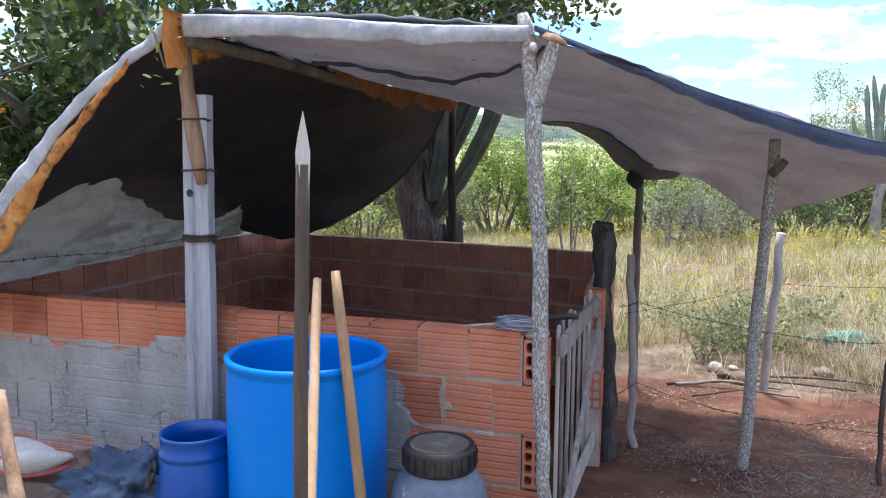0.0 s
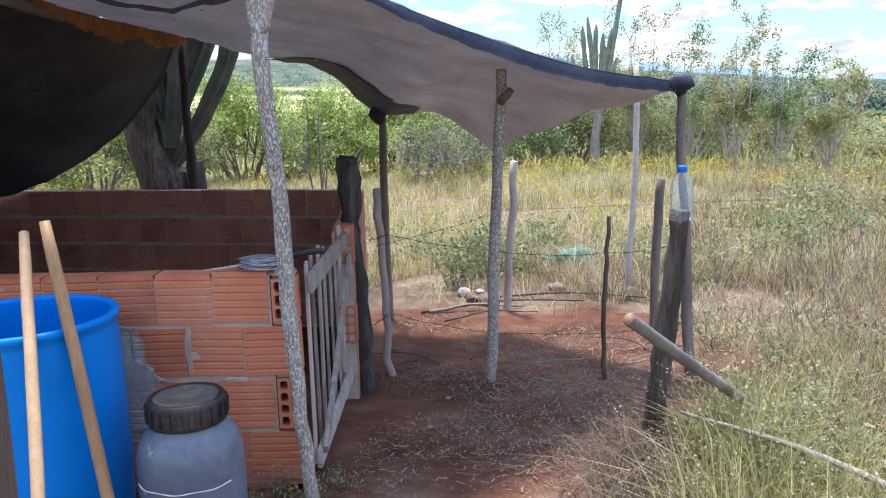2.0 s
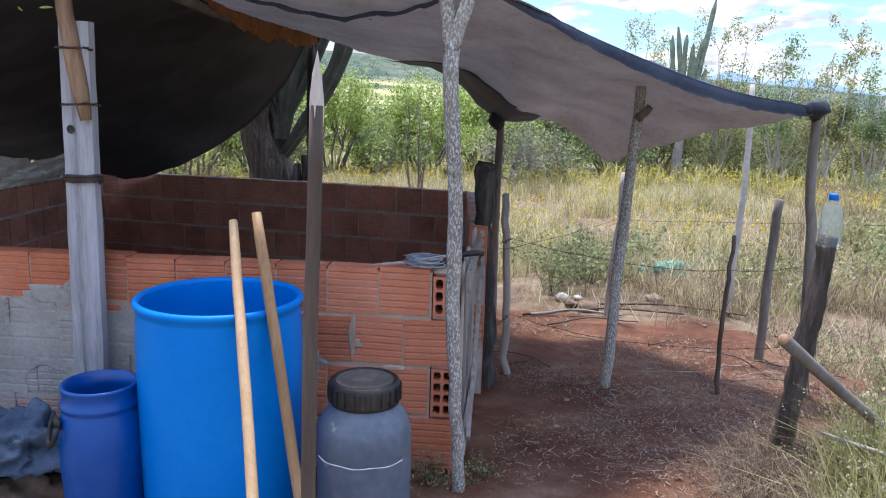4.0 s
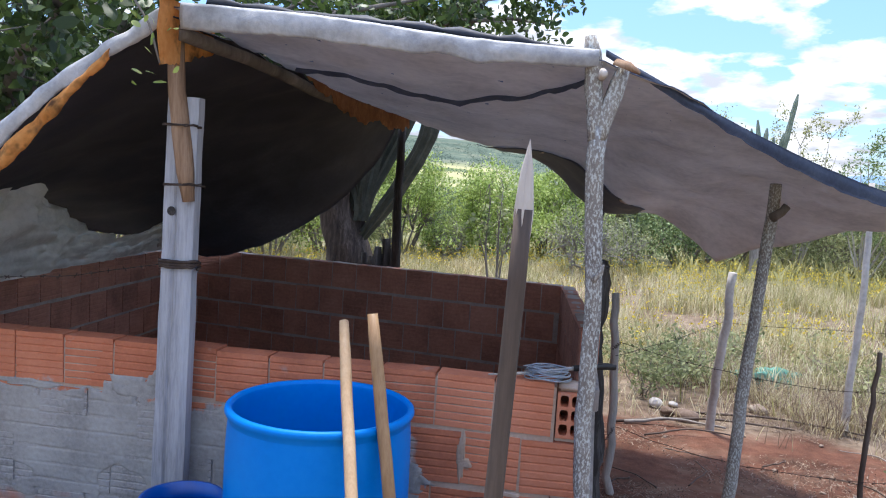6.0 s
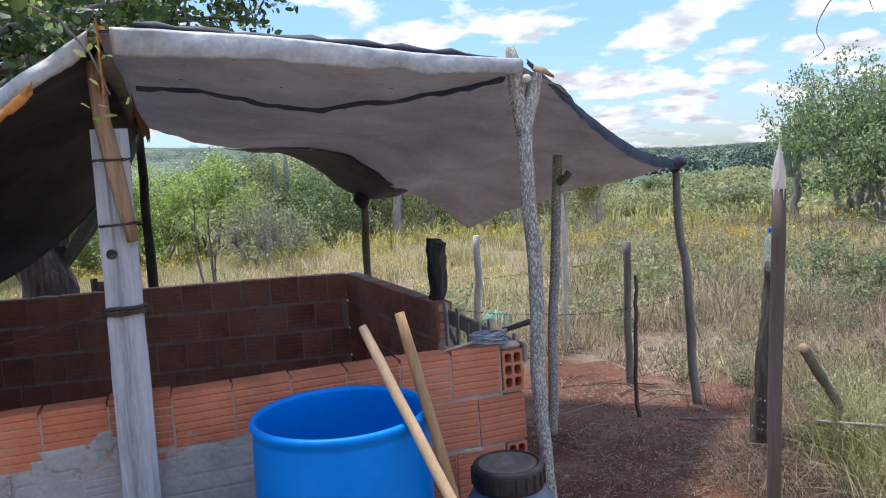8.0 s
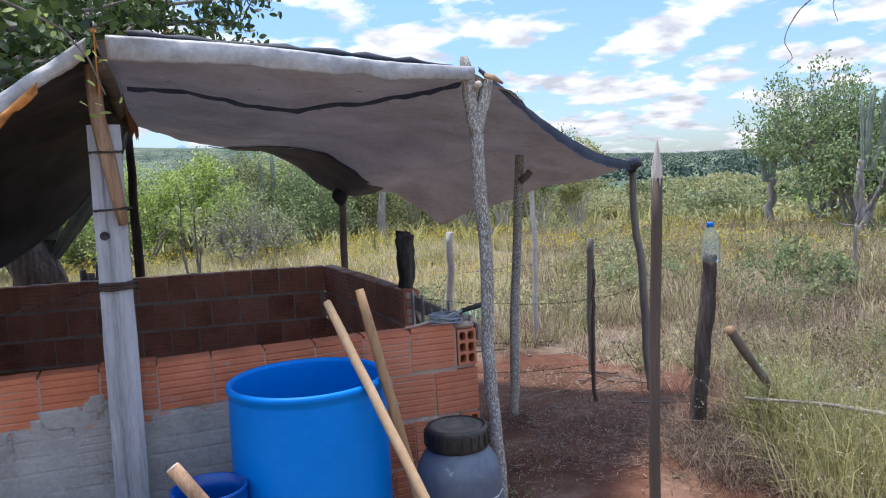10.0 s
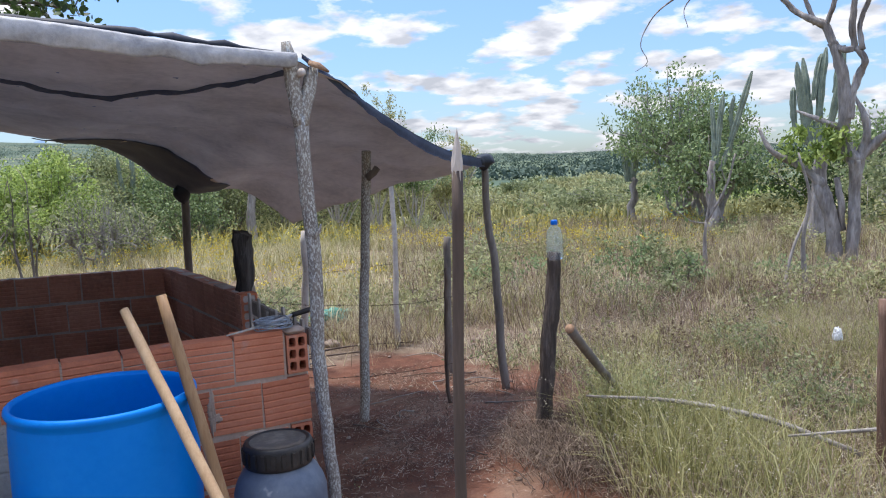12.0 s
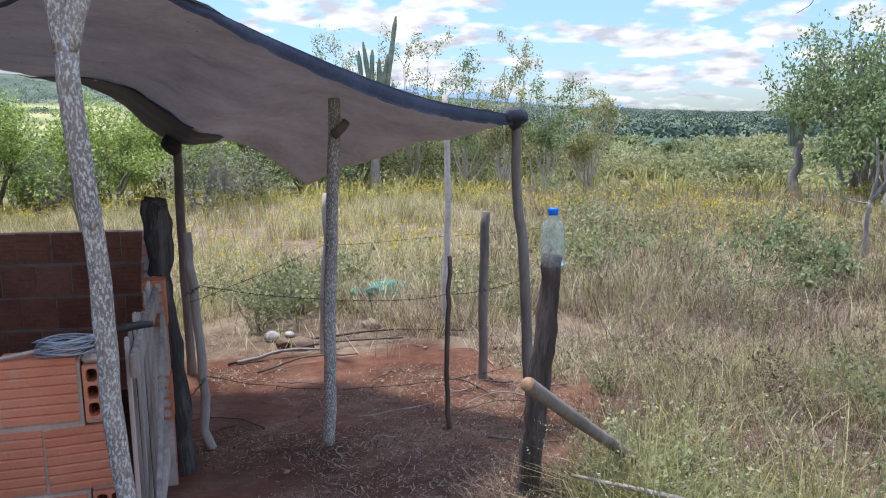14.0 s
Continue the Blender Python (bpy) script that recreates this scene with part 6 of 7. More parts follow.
def sapling():
    """A thin crooked stem with a few sparse leaves at its end."""
    t = thing("sapling", "thin crooked sapling with a few leaves", "tree", (7.52, 4.49, gz(7.52, 4.49)), "trees")
    z0 = gz(7.52, 4.49)
    a = np.array((7.52, 4.49, z0))
    side = np.array((math.cos(radians(46.6)), -math.sin(radians(46.6)), 0))
    zz = np.array((0, 0, 1.0))
    bm = bmesh.new()
    tips = []
    for k, (l, rad) in enumerate((([(0, -0.05), (-0.02, 0.4), (0.0, 0.72)], 0.035), ([(0, 0.7), (0.15, 0.95), (0.27, 1.2), (0.38, 1.62)], 0.02), ([(0, 0.7), (0.05, 1.0), (0.02, 1.4)], 0.018), ([(0, 0.68), (-0.2, 0.72), (-0.36, 0.86)], 0.010), ([(0.27, 1.2), (0.2, 1.45), (0.22, 1.6)], 0.008))):
        pts = [a + side * u + zz * v for u, v in l]
        c = curve_at(pts, np.linspace(0, 1, 9))
        tube_bm(c, list(np.linspace(rad, rad * 0.55, 9)), 8, 0.2, k, bm=bm)
        if k:
            tips += list(c[5:])
    part("stem", bm, M_GNARL, t)
    r = np.random.default_rng(44)
    tips = np.array(tips)
    c = tips[r.integers(0, len(tips), 130)] + r.normal(0, 0.07, (130, 3))
    v, f = leaf_quads(c, 0.045, 45, 1.7, 0.6)
    part("crown", mesh_np("crown", v, f, M_LEAF_E), M_LEAF_E, t, smooth=False)


sapling()
shrub("sapling", "thin bare sapling rising behind the pen", -0.62, 6.2, 1.95, 0.35, M_LEAF_B, M_BARK, 120, 0.05, 803, 3, 0.6, 0.5, 0.02, "tree", "trees", 0.4)
shrub("low_bush", "low bright green bush in the dry grass", 6.2, 3.6, 0.50, 0.34, M_LEAF_E, M_BARK, 1100, 0.032, 804, 7, 0.05)
for k, (x, y, h, rad, nl) in enumerate(((2.6, 4.7, 0.55, 0.5, 700), (1.1, 4.4, 0.6, 0.45, 700), (0.6, 5.0, 0.5, 0.5, 600), (3.6, 0.6, 0.4, 0.3, 350), (3.2, 2.0, 0.5, 0.3, 160), (2.0, -0.05, 0.5, 0.25, 260), (2.35, -0.35, 0.45, 0.25, 260), (4.6, 3.0, 0.5, 0.5, 500), (5.2, 1.4, 0.45, 0.45, 500), (1.25, 4.3, 0.5, 0.45, 900), (2.75, 4.1, 0.45, 0.45, 700), (0.9, 3.9, 0.42, 0.4, 700), (3.2, 4.2, 0.45, 0.5, 700), (1.8, 5.2, 0.55, 0.5, 800), (4.0, 5.0, 0.5, 0.6, 800), (5.5, 4.6, 0.5, 0.5, 600), (6.6, 2.2, 0.5, 0.5, 500), (2.9, -0.5, 0.35, 0.25, 300), (1.86, -0.02, 0.46, 0.16, 420), (1.98, -0.22, 0.44, 0.2, 420), (2.1, 0.12, 0.42, 0.2, 380))):
    shrub("weed", "leafy weed clump growing in the dry grass", x, y, h, rad, M_LEAF_B if k % 2 else M_LEAF_D, M_BARK, nl * 3 if y < 1 else nl, 0.015 if y < 1 else 0.026, 820 + k, 8, 0.08, 0.5, 0.004 if y < 1 else 0.006, "weed", "weeds")

for k, (x, y) in enumerate(((0.22, -0.10), (0.40, -0.02), (0.10, -0.14))):
    shrub("weed", "small ragged weed at the foot of the brick wall", x, y, 0.15 - 0.03 * k, 0.09, M_LEAF_B, M_STALK, 220, 0.010, 1140 + k, 8, 0.05, 0.5, 0.003, "weed", "weeds")
rd = random.Random(90)
for k in range(26):
    x, y = rd.uniform(2.3, 6.2), rd.uniform(-0.6, 4.6)
    shrub("dry_weed", "brown dried-out weed standing in the grass", x, y, rd.uniform(0.22, 0.48), rd.uniform(0.14, 0.32), rd.choice([M_STALK, M_STALK, M_LEAF_B]), M_STALK, 420, 0.016, 1100 + k, 12, 0.05, 0.5, 0.004, "weed", "dry weeds")
rw = random.Random(88)
for k in range(34):
    az, d = rw.uniform(24, 66), rw.uniform(7.5, 17)
    x, y = pp(az, d)
    shrub("weed", "leafy weed clump growing in the dry grass", x, y, rw.uniform(0.3, 0.75), rw.uniform(0.25, 0.6), rw.choice([M_LEAF_E, M_LEAF_B, M_LEAF_D, M_LEAF_D]), M_STALK, 650, 0.034, 860 + k, 9, 0.05, 0.5, 0.006, "weed", "weeds")


def cactus(name, label, x, y, arms, seed, trunk=None, skin=None):
    """A candelabra cactus: ribbed columns from a woody trunk."""
    z0 = gz(x, y)
    t = thing(name, label, "cactus", (x, y, z0), "cacti")
    r = np.random.default_rng(seed)
    if trunk:
        hgt, rad, lean = trunk
        part("trunk", tube_bm(wander((x, y, z0 - 0.1), (x + lean, y, z0 + hgt), 14, 0.05, seed), list(np.linspace(rad * 1.15, rad * 0.9, 14)), 18, 0.55, seed), M_POST, t, "woody grey trunk")
    for k, (dx, dy, zb, zt, out, rad) in enumerate(arms):
        n = 16
        pts = []
        for q in np.linspace(0, 1, 12):
            e = 1 - (1 - min(q * 1.25, 1)) ** 1.4
            pts.append((x + dx * e * out + 0.02 * math.sin(5 * q + k), y + dy * e * out, z0 + zb + (zt - zb) * q))
        bm = bmesh.new()
        rings = []
        for i, p in enumerate(pts):
            w = rad * (0.75 + 0.25 * min(i / 3, 1)) * (1 if i < 10 else (0.85 if i == 10 else 0.3)) * (1 + 0.05 * math.sin(2.1 * i + k))
            rings.append([bm.verts.new((p[0] + w * (1 if m % 2 else 0.72) * math.cos(2 * math.pi * m / n), p[1] + w * (1 if m % 2 else 0.72) * math.sin(2 * math.pi * m / n), p[2])) for m in range(n)])
        for a, b in zip(rings, rings[1:]):
            for m in range(n):
                bm.faces.new((a[m], a[(m + 1) % n], b[(m + 1) % n], b[m]))
        bm.faces.new(rings[-1])
        bm.faces.new(rings[0][::-1])
        part("arm", bm, skin or M_CACTUS, t, smooth=False)


cactus("cactus", "old candelabra cactus with a thick woody trunk behind the pen", -2.0, 5.3,
       [(0.6, 0.1, 1.2, 4.6, 0.5, 0.13), (-0.4, 0.2, 1.3, 4.8, 0.5, 0.14), (1.0, -0.2, 1.0, 2.5, 0.75, 0.10), (0.2, 0.6, 1.3, 4.4, 0.5, 0.13), (0.9, 0.5, 1.3, 4.9, 1.0, 0.13), (1.0, 0.2, 1.9, 5.0, 1.35, 0.12), (-0.8, -0.1, 1.4, 4.2, 0.7, 0.12)], 1, (2.1, 0.22, -0.22), M_CACTUS_OLD)


def column_cactus(label, az, d, trunk, columns, seed):
    """Upright ribbed columns on a short woody trunk; columns are (side, height) pairs from foot to tip, with a radius."""
    x, y = pp(az, d)
    z0 = gz(x, y)
    t = thing("cactus", label, "cactus", (x, y, z0), "cacti")
    side = np.array((math.cos(radians(az)), -math.sin(radians(az)), 0))
    o = np.array((x, y, z0))
    for k, (u, z, rad) in enumerate(trunk):
        part("trunk", tube_bm(wander(o + side * u + (0, 0, -0.1), o + side * u * 1.3 + (0, 0, z), 10, 0.07, seed + k), list(np.linspace(rad * 1.2, rad * 0.7, 10)), 12, 0.3, seed + k), M_GNARL, t, "woody grey trunk")
    r = np.random.default_rng(seed)
    for k, (u0, h0, u1, h1, rad) in enumerate(columns):
        off = r.uniform(-0.25, 0.25)
        n, m = 14, 14
        bend = r.uniform(-0.05, 0.05)
        bm = bmesh.new()
        rings = []
        for i in range(m):
            q = i / (m - 1)
            p = o + side * (u0 + (u1 - u0) * q ** 0.8 + bend * math.sin(math.pi * q)) + (off * q * 0.5, off * q * 0.5, h0 + (h1 - h0) * q)
            w = 0.86 * rad * (0.7 + 0.3 * min(i / 4, 1)) * (1, 0.96, 0.78, 0.3)[max(0, i - m + 4)] * (1 + 0.10 * math.sin(1.7 * i + 2 * k))
            rings.append([bm.verts.new(p + np.array((math.cos(2 * math.pi * j / n), math.sin(2 * math.pi * j / n), 0)) * w * (1 if j % 2 else 0.7)) for j in range(n)])
        for a, b in zip(rings, rings[1:]):
            for j in range(n):
                bm.faces.new((a[j], a[(j + 1) % n], b[(j + 1) % n], b[j]))
        bm.faces.new(rings[-1])
        bm.faces.new(rings[0][::-1])
        part("arm", bm, M_CACTUS, t, smooth=False)


column_cactus("tall candelabra cactus of many grey-green columns among thin trees", 13.1, 20, [(0.0, 1.7, 0.11)],
              [(0.12, 1.6, 0.60, 4.3, 0.075), (-0.05, 1.5, -0.44, 3.5, 0.07), (-0.02, 1.6, -0.28, 3.7, 0.07), (0.0, 1.5, 0.02, 3.5, 0.075), (0.05, 1.5, 0.22, 3.0, 0.07),
               (-0.1, 1.4, -0.64, 2.8, 0.065), (0.1, 1.4, 0.46, 2.7, 0.065), (0.0, 1.6, 0.14, 3.3, 0.07), (-0.05, 1.5, -0.15, 3.1, 0.07), (0.1, 1.6, 0.36, 3.4, 0.07)], 2)
column_cactus("dark slender cactus clump between the green trees", 4.9, 20.5, [(0.0, 0.6, 0.08)],
              [(0.0, 0.5, -0.16, 2.3, 0.06), (0.0, 0.5, 0.02, 2.5, 0.06), (0.02, 0.5, 0.2, 2.25, 0.06), (-0.02, 0.5, -0.33, 1.7, 0.055), (0.03, 0.5, 0.36, 1.8, 0.055)], 3)
column_cactus("low dark cactus clump at the field's edge", 9.9, 21, [(0.0, 0.3, 0.07)],
              [(0.0, 0.2, -0.2, 1.1, 0.06), (0.0, 0.2, 0.0, 1.3, 0.06), (0.02, 0.2, 0.22, 1.15, 0.06), (0.03, 0.2, 0.42, 0.9, 0.055)], 7)
column_cactus("cluster of cactus columns beside a round green tree", 41.2, 19, [(0.15, 1.2, 0.10)],
              [(0.05, 1.1, -0.07, 2.41, 0.065), (0.1, 1.1, 0.08, 2.48, 0.065), (0.15, 1.1, 0.31, 2.54, 0.065), (0.2, 1.1, 0.55, 2.91, 0.065), (0.2, 1.1, 0.40, 2.35, 0.06)], 4)
column_cactus("tall pale cactus columns rising out of a tree", 47.5, 15, [(-0.05, 1.5, 0.09)],
              [(-0.05, 1.3, -0.07, 2.6, 0.06), (0.0, 1.4, 0.14, 2.76, 0.065), (0.05, 1.3, 0.63, 3.13, 0.072), (0.3, 2.0, 0.33, 2.7, 0.05)], 5)
column_cactus("tall branching cactus with many upright columns behind the dead tree", 53.2, 13, [(0.2, 1.7, 0.12)],
              [(-0.11, 1.95, -0.14, 2.63, 0.062), (0.12, 1.6, -0.10, 3.02, 0.068), (0.16, 1.6, 0.02, 3.1, 0.066), (0.14, 2.4, 0.27, 3.13, 0.058), (0.22, 1.6, 0.34, 3.22, 0.072), (0.27, 1.6, 0.55, 3.2, 0.072), (0.05, 1.7, -0.11, 2.0, 0.055), (0.45, 2.5, 0.50, 3.3, 0.06)], 6)


def dead_tree():
    x, y = pp(55.9, 11)
    z0 = gz(x, y)
    t = thing("dead_tree", "pale gnarled half-dead tree with a split trunk and bare limbs", "tree", (x, y, z0), "trees")
    bm = bmesh.new()
    side = np.array((math.cos(radians(55.9)), -math.sin(radians(55.9)), 0))   # to the right as seen from the yard
    zz = np.array((0, 0, 1.0))
    o = np.array((x, y, z0))
    limbs = [([(-0.10, -0.1), (-0.18, 0.45), (-0.27, 0.9), (-0.32, 1.18)], (0.13, 0.10, 0.10, 0.10)),
             ([(-0.06, 0.5), (-0.10, 0.9), (-0.13, 1.22)], (0.06, 0.05, 0.045)),
             ([(0.03, -0.1), (0.07, 0.4), (0.12, 1.0), (0.11, 1.46)], (0.12, 0.085, 0.08, 0.10)),
             ([(-0.32, 1.1), (-0.45, 1.3), (-0.60, 1.42), (-0.99, 1.65), (-1.12, 1.95)], (0.08, 0.06, 0.05, 0.04, 0.018)),
             ([(0.11, 1.40), (-0.02, 1.78), (-0.03, 2.07), (-0.08, 2.50), (-0.16, 3.04)], (0.10, 0.085, 0.085, 0.075, 0.065)),
             ([(-0.16, 3.00), (-0.28, 3.28), (-0.42, 3.34), (-0.62, 3.48), (-0.82, 3.75), (-1.25, 4.0)], (0.06, 0.055, 0.05, 0.04, 0.035, 0.02)),
             ([(-0.36, 3.30), (-0.50, 3.55), (-0.62, 3.9), (-0.6, 4.3)], (0.035, 0.03, 0.025, 0.012)),
             ([(-0.26, 3.24), (-0.19, 3.59), (-0.20, 4.1)], (0.04, 0.032, 0.015)),
             ([(-0.16, 2.98), (-0.05, 2.92), (0.07, 2.94), (0.06, 3.2), (0.03, 3.6), (0.10, 4.2)], (0.05, 0.05, 0.05, 0.04, 0.035, 0.015)),
             ([(-0.02, 2.00), (0.06, 2.34), (0.17, 2.62), (0.18, 2.75), (0.08, 2.94)], (0.07, 0.06, 0.055, 0.05, 0.045)),
             ([(0.14, 2.90), (0.16, 3.25), (0.24, 3.54), (0.34, 4.0)], (0.04, 0.035, 0.03, 0.012)),
             ([(0.12, 1.42), (0.30, 1.62), (0.47, 1.80), (0.75, 2.1)], (0.08, 0.065, 0.055, 0.02)),
             ([(0.13, 1.44), (0.21, 1.65), (0.20, 1.92), (0.10, 2.30)], (0.07, 0.06, 0.05, 0.015)),
             ([(0.05, 1.45), (-0.10, 1.62), (-0.08, 1.72)], (0.06, 0.045, 0.02)),
             ([(-0.02, 1.85), (-0.33, 2.0), (-0.62, 2.16)], (0.05, 0.04, 0.015)),
             ([(-1.25, 4.0), (-1.9, 4.0), (-2.6, 3.6), (-2.75, 3.25), (-2.68, 3.02), (-2.79, 2.9)], (0.022, 0.018, 0.014, 0.011, 0.008, 0.004)),
             ([(-1.9, 4.0), (-2.1, 3.7), (-2.05, 3.45)], (0.012, 0.009, 0.004))]
    for k, (l, rr) in enumerate(limbs):
        pts = [o + side * p[0] + zz * p[1] + (0.02 * math.sin(3 * i + k), 0.04 * math.cos(2 * i + k), 0) for i, p in enumerate(l)]
        m = 8 + 4 * len(l)
        c = curve_at(pts, np.linspace(0, 1, m))
        tube_bm(c, list(np.interp(np.linspace(0, 1, m), np.linspace(0, 1, len(rr)), rr) * 0.88), 14, 0.42, k, bm=bm)
    part("trunk", bm, M_GNARL, t)
    r = np.random.default_rng(9)
    ends = o + side * r.uniform(-0.85, -0.02, 26)[:, None] + zz * r.uniform(1.48, 1.92, 26)[:, None] + r.normal(0, 0.12, (26, 3)) * (1, 1, 0.3)
    c = ends[r.integers(0, 26, 900)] + r.normal(0, 0.055, (900, 3))
    v, f = leaf_hex(c, 0.045, 10, 2.0, 0.9)
    part("regrowth", mesh_np("regrowth", v, f, M_LEAF_A), M_LEAF_A, t, "tuft of fresh green leaves", smooth=False)["kind"] = "stuff"


dead_tree()
log("leaning_stick", "pale dry stick leaning in the weeds by the dead tree", [(6.65, 2.62, -0.15), (6.85, 2.66, 0.3), (7.1, 2.62, 0.78)], [0.02, 0.017, 0.012], M_DRIFT, 75)
log("bare_pole", "thin crooked bare pole beside the dead tree", [(7.02, 2.60, -0.2), (7.0, 2.62, 0.5), (7.05, 2.58, 0.9), (6.96, 2.66, 1.42)], [0.03, 0.026, 0.02, 0.01], M_DRIFT, 76)


def yard_tree():
    """The leafy tree behind the pen whose limbs reach over the roof."""
    x, y = -4.3, 2.6
    z0 = gz(x, y)
    t = thing("leafy_tree", "broad dark-leaved tree whose branches reach over the shelter", "tree", (x, y, z0), "trees")
    r = np.random.default_rng(21)
    bm, ends = bmesh.new(), []
    tube_bm(wander((x, y, z0 - 0.1), (-4.1, 2.4, 1.7), 8, 0.05, 1), list(np.linspace(0.2, 0.13, 8)), 12, 0.2, 1, bm=bm)
    goals = [(-0.2, 4.3, 3.15), (-1.0, 3.8, 3.0), (-1.9, 3.2, 2.8), (-2.8, 1.8, 2.75), (-1.3, -0.30, 2.12), (-1.9, 0.3, 2.35), (-2.6, 0.2, 2.1), (-3.2, 0.4, 1.9), (-3.0, 1.0, 2.4), (-3.6, 0.2, 2.4), (-2.4, 2.6, 3.2), (-1.6, 4.6, 3.4), (-3.6, 3.6, 3.3), (-4.4, 1.0, 2.4), (-4.8, 0.6, 1.7), (-3.7, 0.9, 1.5), (-3.4, 4.2, 2.2), (-4.4, 2.2, 3.6), (-0.9, 5.2, 3.3), (-0.3, 4.8, 3.5), (-1.4, 4.4, 3.0), (-2.2, 4.4, 3.3), (-0.7, 4.0, 2.75), (-2.0, 3.8, 2.6), (-2.6, 3.4, 2.3), (-1.6, 4.2, 2.5), (-0.1, 4.6, 2.95)]
    for k, g in enumerate(goals):
        pts = wander((-4.1, 2.4, 1.6), g, 10, 0.22, 40 + k)
        tube_bm(pts, list(np.linspace(0.075, 0.010, 10)), 7, 0.15, k, bm=bm)
        for i in range(3, 10):
            for q in range(3):
                e = pts[i] + r.normal(0, 1, 3) * (0.26, 0.26, 0.16)
                tube_bm([pts[i], (pts[i] + e) / 2 + (0, 0, 0.02), e], [0.008, 0.006, 0.003], 4, 0, k, bm=bm)
                for f in (0.5, 0.75, 1.0):
                    ends.append(pts[i] + (e - pts[i]) * f)
    part("limb", bm, M_BARK, t)
    ends = np.array(ends)
    c = np.repeat(ends, 15, axis=0) + r.normal(0, 0.075, (len(ends) * 15, 3))
    # keep the open air under the roof and in front of it free of leaves
    roof = np.interp(c[:, 0], [-3.0, -1.1, 0.3], [0.5, 2.02, 1.95])
    ok = (c[:, 2] > roof + 0.02) | (c[:, 1] > 3.5) | (c[:, 0] < -3.0)
    c = c[ok]
    v, f = leaf_hex(c, 0.044, 23, 1.6, 0.35)
    part("crown", mesh_np("crown", v, f, M_LEAF_C), M_LEAF_C, t, smooth=False)
    k = r.choice(len(c), 60, replace=False)
    v, f = leaf_hex(c[k], 0.05, 24, 1.5, 0.4)
    part("dying_leaves", mesh_np("dying_leaves", v, f, M_LEAF_O), M_LEAF_O, t, "scattered orange leaves", smooth=False)
    # the sprig that hangs in front of the peak
    sp = curve_at([(-1.9, 0.1, 2.3), (-1.35, -0.25, 2.08), (-1.15, -0.30, 1.95), (-1.08, -0.31, 1.78)], np.linspace(0, 1, 10))
    sb = tube_bm(sp, list(np.linspace(0.008, 0.003, 10)), 6)
    tw = part("sprig", sb, M_BARK, t)
    c = sp[r.integers(2, 10, 60)] + r.normal(0, 0.035, (60, 3))
    v, f = leaf_hex(c, 0.022, 26, 1.5, 0.5)
    part("sprig_leaves", mesh_np("sprig_leaves", v, f, M_LEAF_A), M_LEAF_A, tw, "fresh green leaves", smooth=False)


yard_tree()

# stump by the back wall
st = thing("broken_stump", "splintered dark stump behind the back wall", "stump", (-1.45, 4.1, gz(-1.45, 4.1)))
for k in range(7):
    r = random.Random(900 + k)
    x, y = -1.45 + r.uniform(-0.14, 0.14), 4.1 + r.uniform(-0.1, 0.1)
    part("splinter", tube_bm(wander((x, y, gz(x, y) - 0.05), (x + r.uniform(-0.06, 0.06), y, r.uniform(0.75, 1.08)), 6, 0.02, k), [0.055, 0.05, 0.05, 0.045, 0.042, 0.022], 9, 0.65, k), M_DARKWOOD, st)

# far woods on the hills
r_ = np.random.default_rng(31)
n = 5000
rad, az = r_.uniform(90, 900, n) , np.radians(r_.uniform(-62, 78, n))
x, y = rad * np.sin(az), -2.6 + rad * np.cos(az)
dens = np.array([noise.fractal(Vector((a * 0.006, b * 0.006, 3.0)), 1.0, 2.0, 3) for a, b in zip(x, y)])
ok = (dens > 0.05) | (rad > 480) | (np.degrees(az) > 8)
x, y, rad = x[ok], y[ok], rad[ok]
base = np.stack([x, y, ground_z(x, y)], 1)
c = np.repeat(base, 34, axis=0)
s_ = np.repeat(np.clip(rad / 260, 0.7, 1.8), 34)[:, None]
c = c + r_.normal(0, 1, c.shape) * np.concatenate([s_ * 1.3, s_ * 1.3, s_ * 0.45], 1) + np.concatenate([s_ * 0, s_ * 0, s_ * 0.9], 1)
v, f = leaf_quads(c, 0.5, 33, 1.4)
stuff("distant_woods", "scattered trees and scrub on the far slopes", "woods", v, f, M_FARWOOD)

# ---- bricks ----


def lay_front():
    r = random.Random(5)
    for row in range(5):
        z = H - 0.095 - PITCH * row
        right = 0.19 if row % 2 == 0 else 0.29
        x = right
        while x > FRONT_L[0] + 0.05:
            a = max(x - 0.193, FRONT_L[0] + 0.004)
            key = round(x - a, 3)
            if key not in BRICK:
                BRICK[key] = brick_mesh(key)
            ob = new("brick", BRICK[key])
            ob.parent = wall_s
            ob.matrix_basis = pose((a + x) / 2, TH / 2 + r.uniform(-0.004, 0.001), z + r.uniform(-0.005, 0.004), r.uniform(-0.6, 0.6), r.uniform(-1.1, 1.1), r.uniform(-0.6, 0.6))
            x -= PITCH
        if row % 2 == 0:
            ob = new("hollow_brick", HOLE_MESH if row else HOLE_SHORT)
            ob.parent = wall_s
            ob.matrix_basis = pose(0.2475, -0.002, z if row else z - 0.014)
        part("mortar_joint", box_bm(0.245, 0.045, z - 0.1, 0.085, 0.066, 0.013, 0.003), M_MORTAR_FRONT, wall_s, smooth=False)


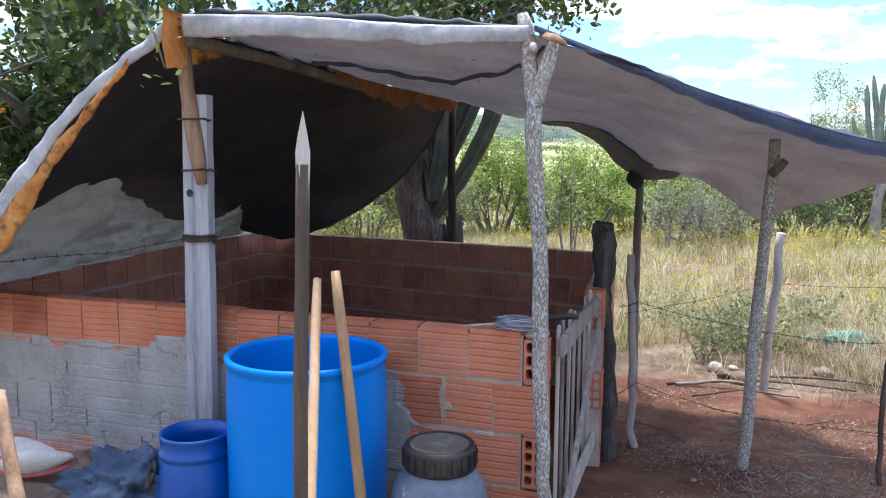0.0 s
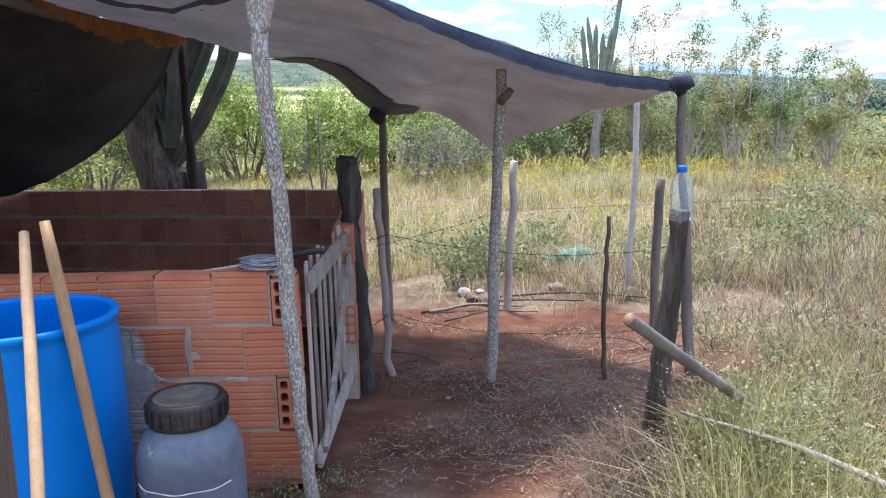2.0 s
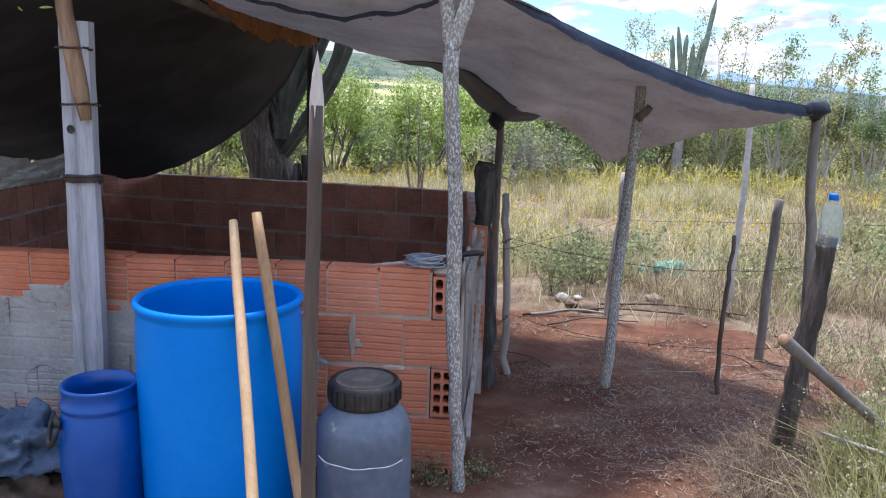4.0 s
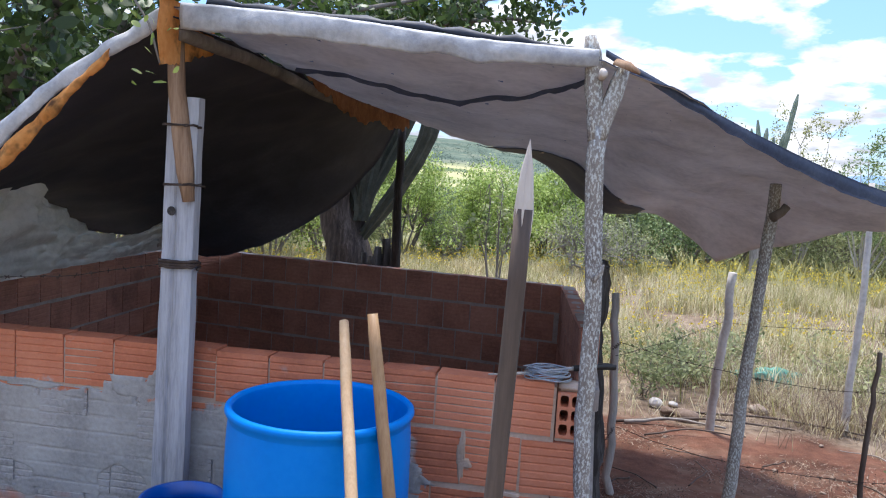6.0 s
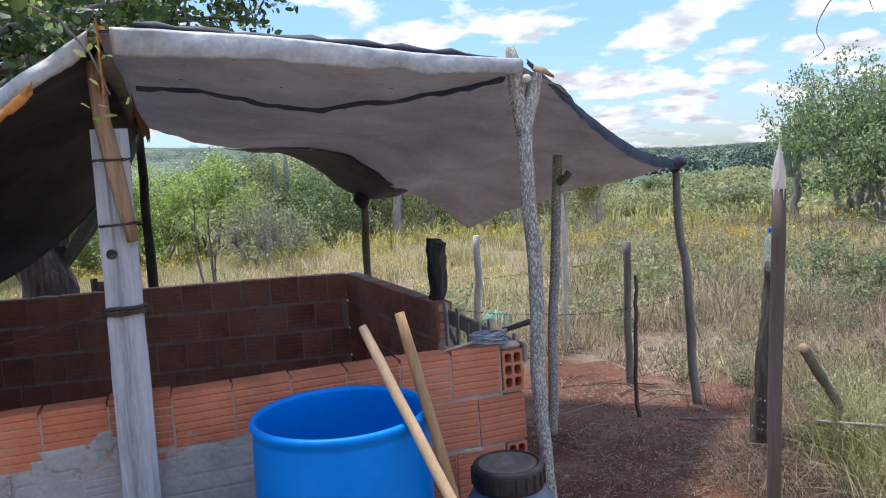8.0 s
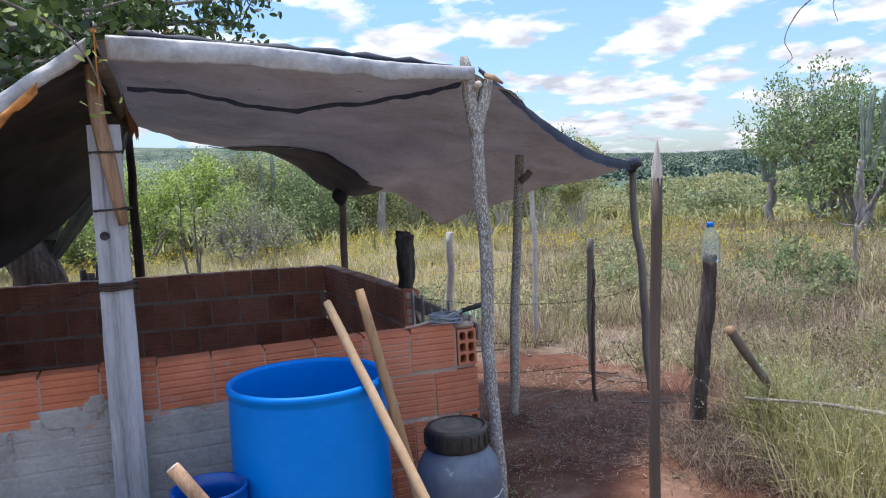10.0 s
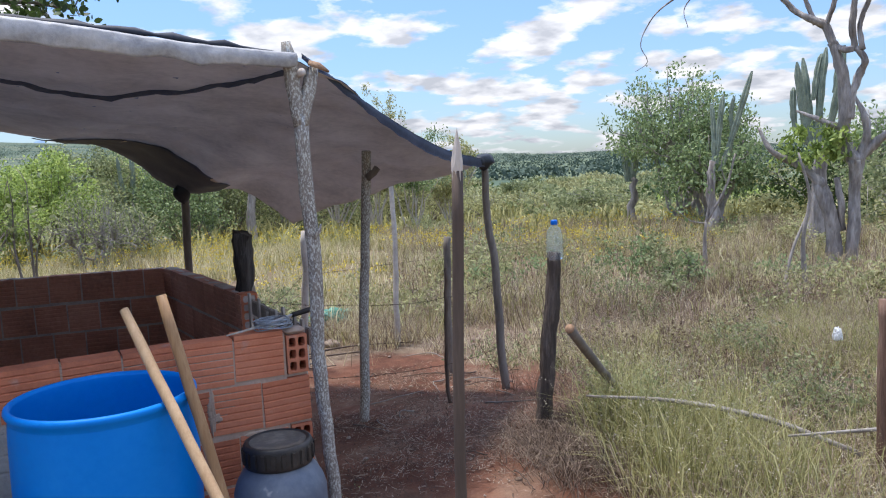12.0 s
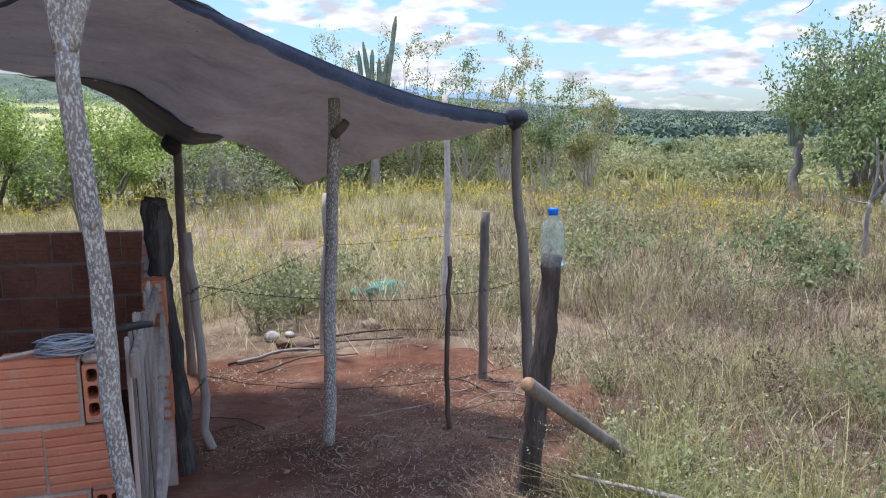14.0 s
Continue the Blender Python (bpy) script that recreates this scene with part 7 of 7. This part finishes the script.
HOLE_MESH, HOLE_SHORT = hole_brick_mesh(), hole_brick_mesh(3, 0.155)
lay_front()
part("mortar_cap", box_bm(0.246, 0.044, H - 0.017, 0.082, 0.078, 0.024, 0.007), M_MORTAR_FRONT, wall_s)
lay(wall_n, (BACK_L[0] - 0.098, BACK_L[1] + 0.0175), (BACK_R[0], BACK_R[1]), 5, 2, 0.05)
lay(wall_w, (FRONT_L[0], FRONT_L[1] + 0.09), (BACK_L[0], BACK_L[1]), 5, 3, 0.12)
lay(wall_e, (BACK_R[0], BACK_R[1]), (SIDE_END[0], SIDE_END[1]), 5, 4, 0.0)


def smear(x, z, w, h, seed):
    """A blob of mortar squeezed out over the brick faces."""
    n = 14
    bm = bmesh.new()
    rows = []
    for i in range(n + 1):
        row = []
        for j in range(n + 1):
            u, v = i / n * 2 - 1, j / n * 2 - 1
            f = 1 + 0.55 * noise.fractal(Vector((u * 1.3 + seed, v * 1.3, 0.0)), 1.0, 2.0, 3)
            q = max(0.0, 1 - (u * u + v * v))
            row.append(bm.verts.new((x + u * w * f, 0.006 - 0.012 * min(1, 2.2 * q) - 0.003 * noise.noise(Vector((u * 4, v * 4, seed))), z + v * h * f)))
        rows.append(row)
    for i in range(n):
        for j in range(n):
            bm.faces.new((rows[i][j], rows[i + 1][j], rows[i + 1][j + 1], rows[i][j + 1]))
    bmesh.ops.recalc_face_normals(bm, faces=bm.faces)
    part("mortar_smear", bm, M_CEMENT if x < -0.25 else M_MORTAR_FRONT, wall_s)


for k, (x, z, w, h) in enumerate(((-0.105, 0.535, 0.018, 0.085), (-0.095, 0.52, 0.03, 0.02), (-0.30, 0.455, 0.06, 0.07), (0.06, 0.43, 0.05, 0.009), (-0.35, 0.63, 0.06, 0.010), (-1.32, 0.655, 0.10, 0.05), (-1.22, 0.69, 0.06, 0.035), (-1.75, 0.63, 0.14, 0.02))):
    smear(x, z, w, h, k * 3.1)


def cement_coat():
    """A thin trowelled coat of cement that half hides the lower bricks."""
    nx, nz = 330, 170
    xs, zs = np.linspace(-2.69, -0.19, nx), np.linspace(0.02, 0.68, nz)
    X, Z = np.meshgrid(xs, zs, indexing='ij')
    Y, keep = np.zeros_like(X), np.zeros_like(X, bool)
    for i in range(nx):
        for j in range(nz):
            p = Vector((X[i, j], 0, Z[i, j]))
            rag = noise.fractal(p * 6, 1.0, 2.0, 4)
            worn = noise.fractal(p * 4 + Vector((9, 0, 5)), 1.0, 2.0, 3)
            inside = min(-0.27 - X[i, j] + 0.10 * rag, 0.628 - Z[i, j] + 0.035 * rag + (0.06 if -1.45 < X[i, j] < -1.12 else 0.0), Z[i, j] - 0.20 + 0.30 * worn)
            thick = 0.0030 + 0.004 * rag + 0.0015 * noise.noise(p * 60)
            row = int((H - Z[i, j]) / PITCH)
            in_row = (H - Z[i, j]) - PITCH * row
            groove = min(abs(in_row - g) for g in (0.040, 0.100, 0.160))
            side = (X[i, j] + 0.01 + (0.1 if row % 2 else 0.0)) % PITCH
            crack = min(side, PITCH - side)
            dent = 0.005 * math.exp(-(groove / 0.0035) ** 2) * (0.6 + worn) + (0.016 * math.exp(-(crack / 0.007) ** 2) if noise.noise(p * 7 + Vector((0, 0, 3))) > 0.12 else 0.0)
            Y[i, j] = 0.004 - (0.004 + thick) * min(1.0, max(0.0, inside) / 0.02) + max(0.0, dent)
            keep[i, j] = inside > 0
    V = np.stack([X, Y, Z], 2).reshape(-1, 3)
    F = grid_faces(nx, nz)
    F = F[keep.reshape(-1)[F].all(1)]
    me = mesh_np("cement_coat", V, F, M_CEMENT)
    if me.polygons[0].normal.y > 0:
        me.flip_normals()
    part("cement_coat", me, M_CEMENT, wall_s, "rough grey cement smeared over the bricks")


cement_coat()
for row in (0, 2):
    ob = new("hollow_brick", HOLE_MESH)
    ob.parent = wall_e
    ob.matrix_basis = pose(SIDE_END[0] + 0.046, SIDE_END[1] - 0.003, H - 0.095 - PITCH * row)
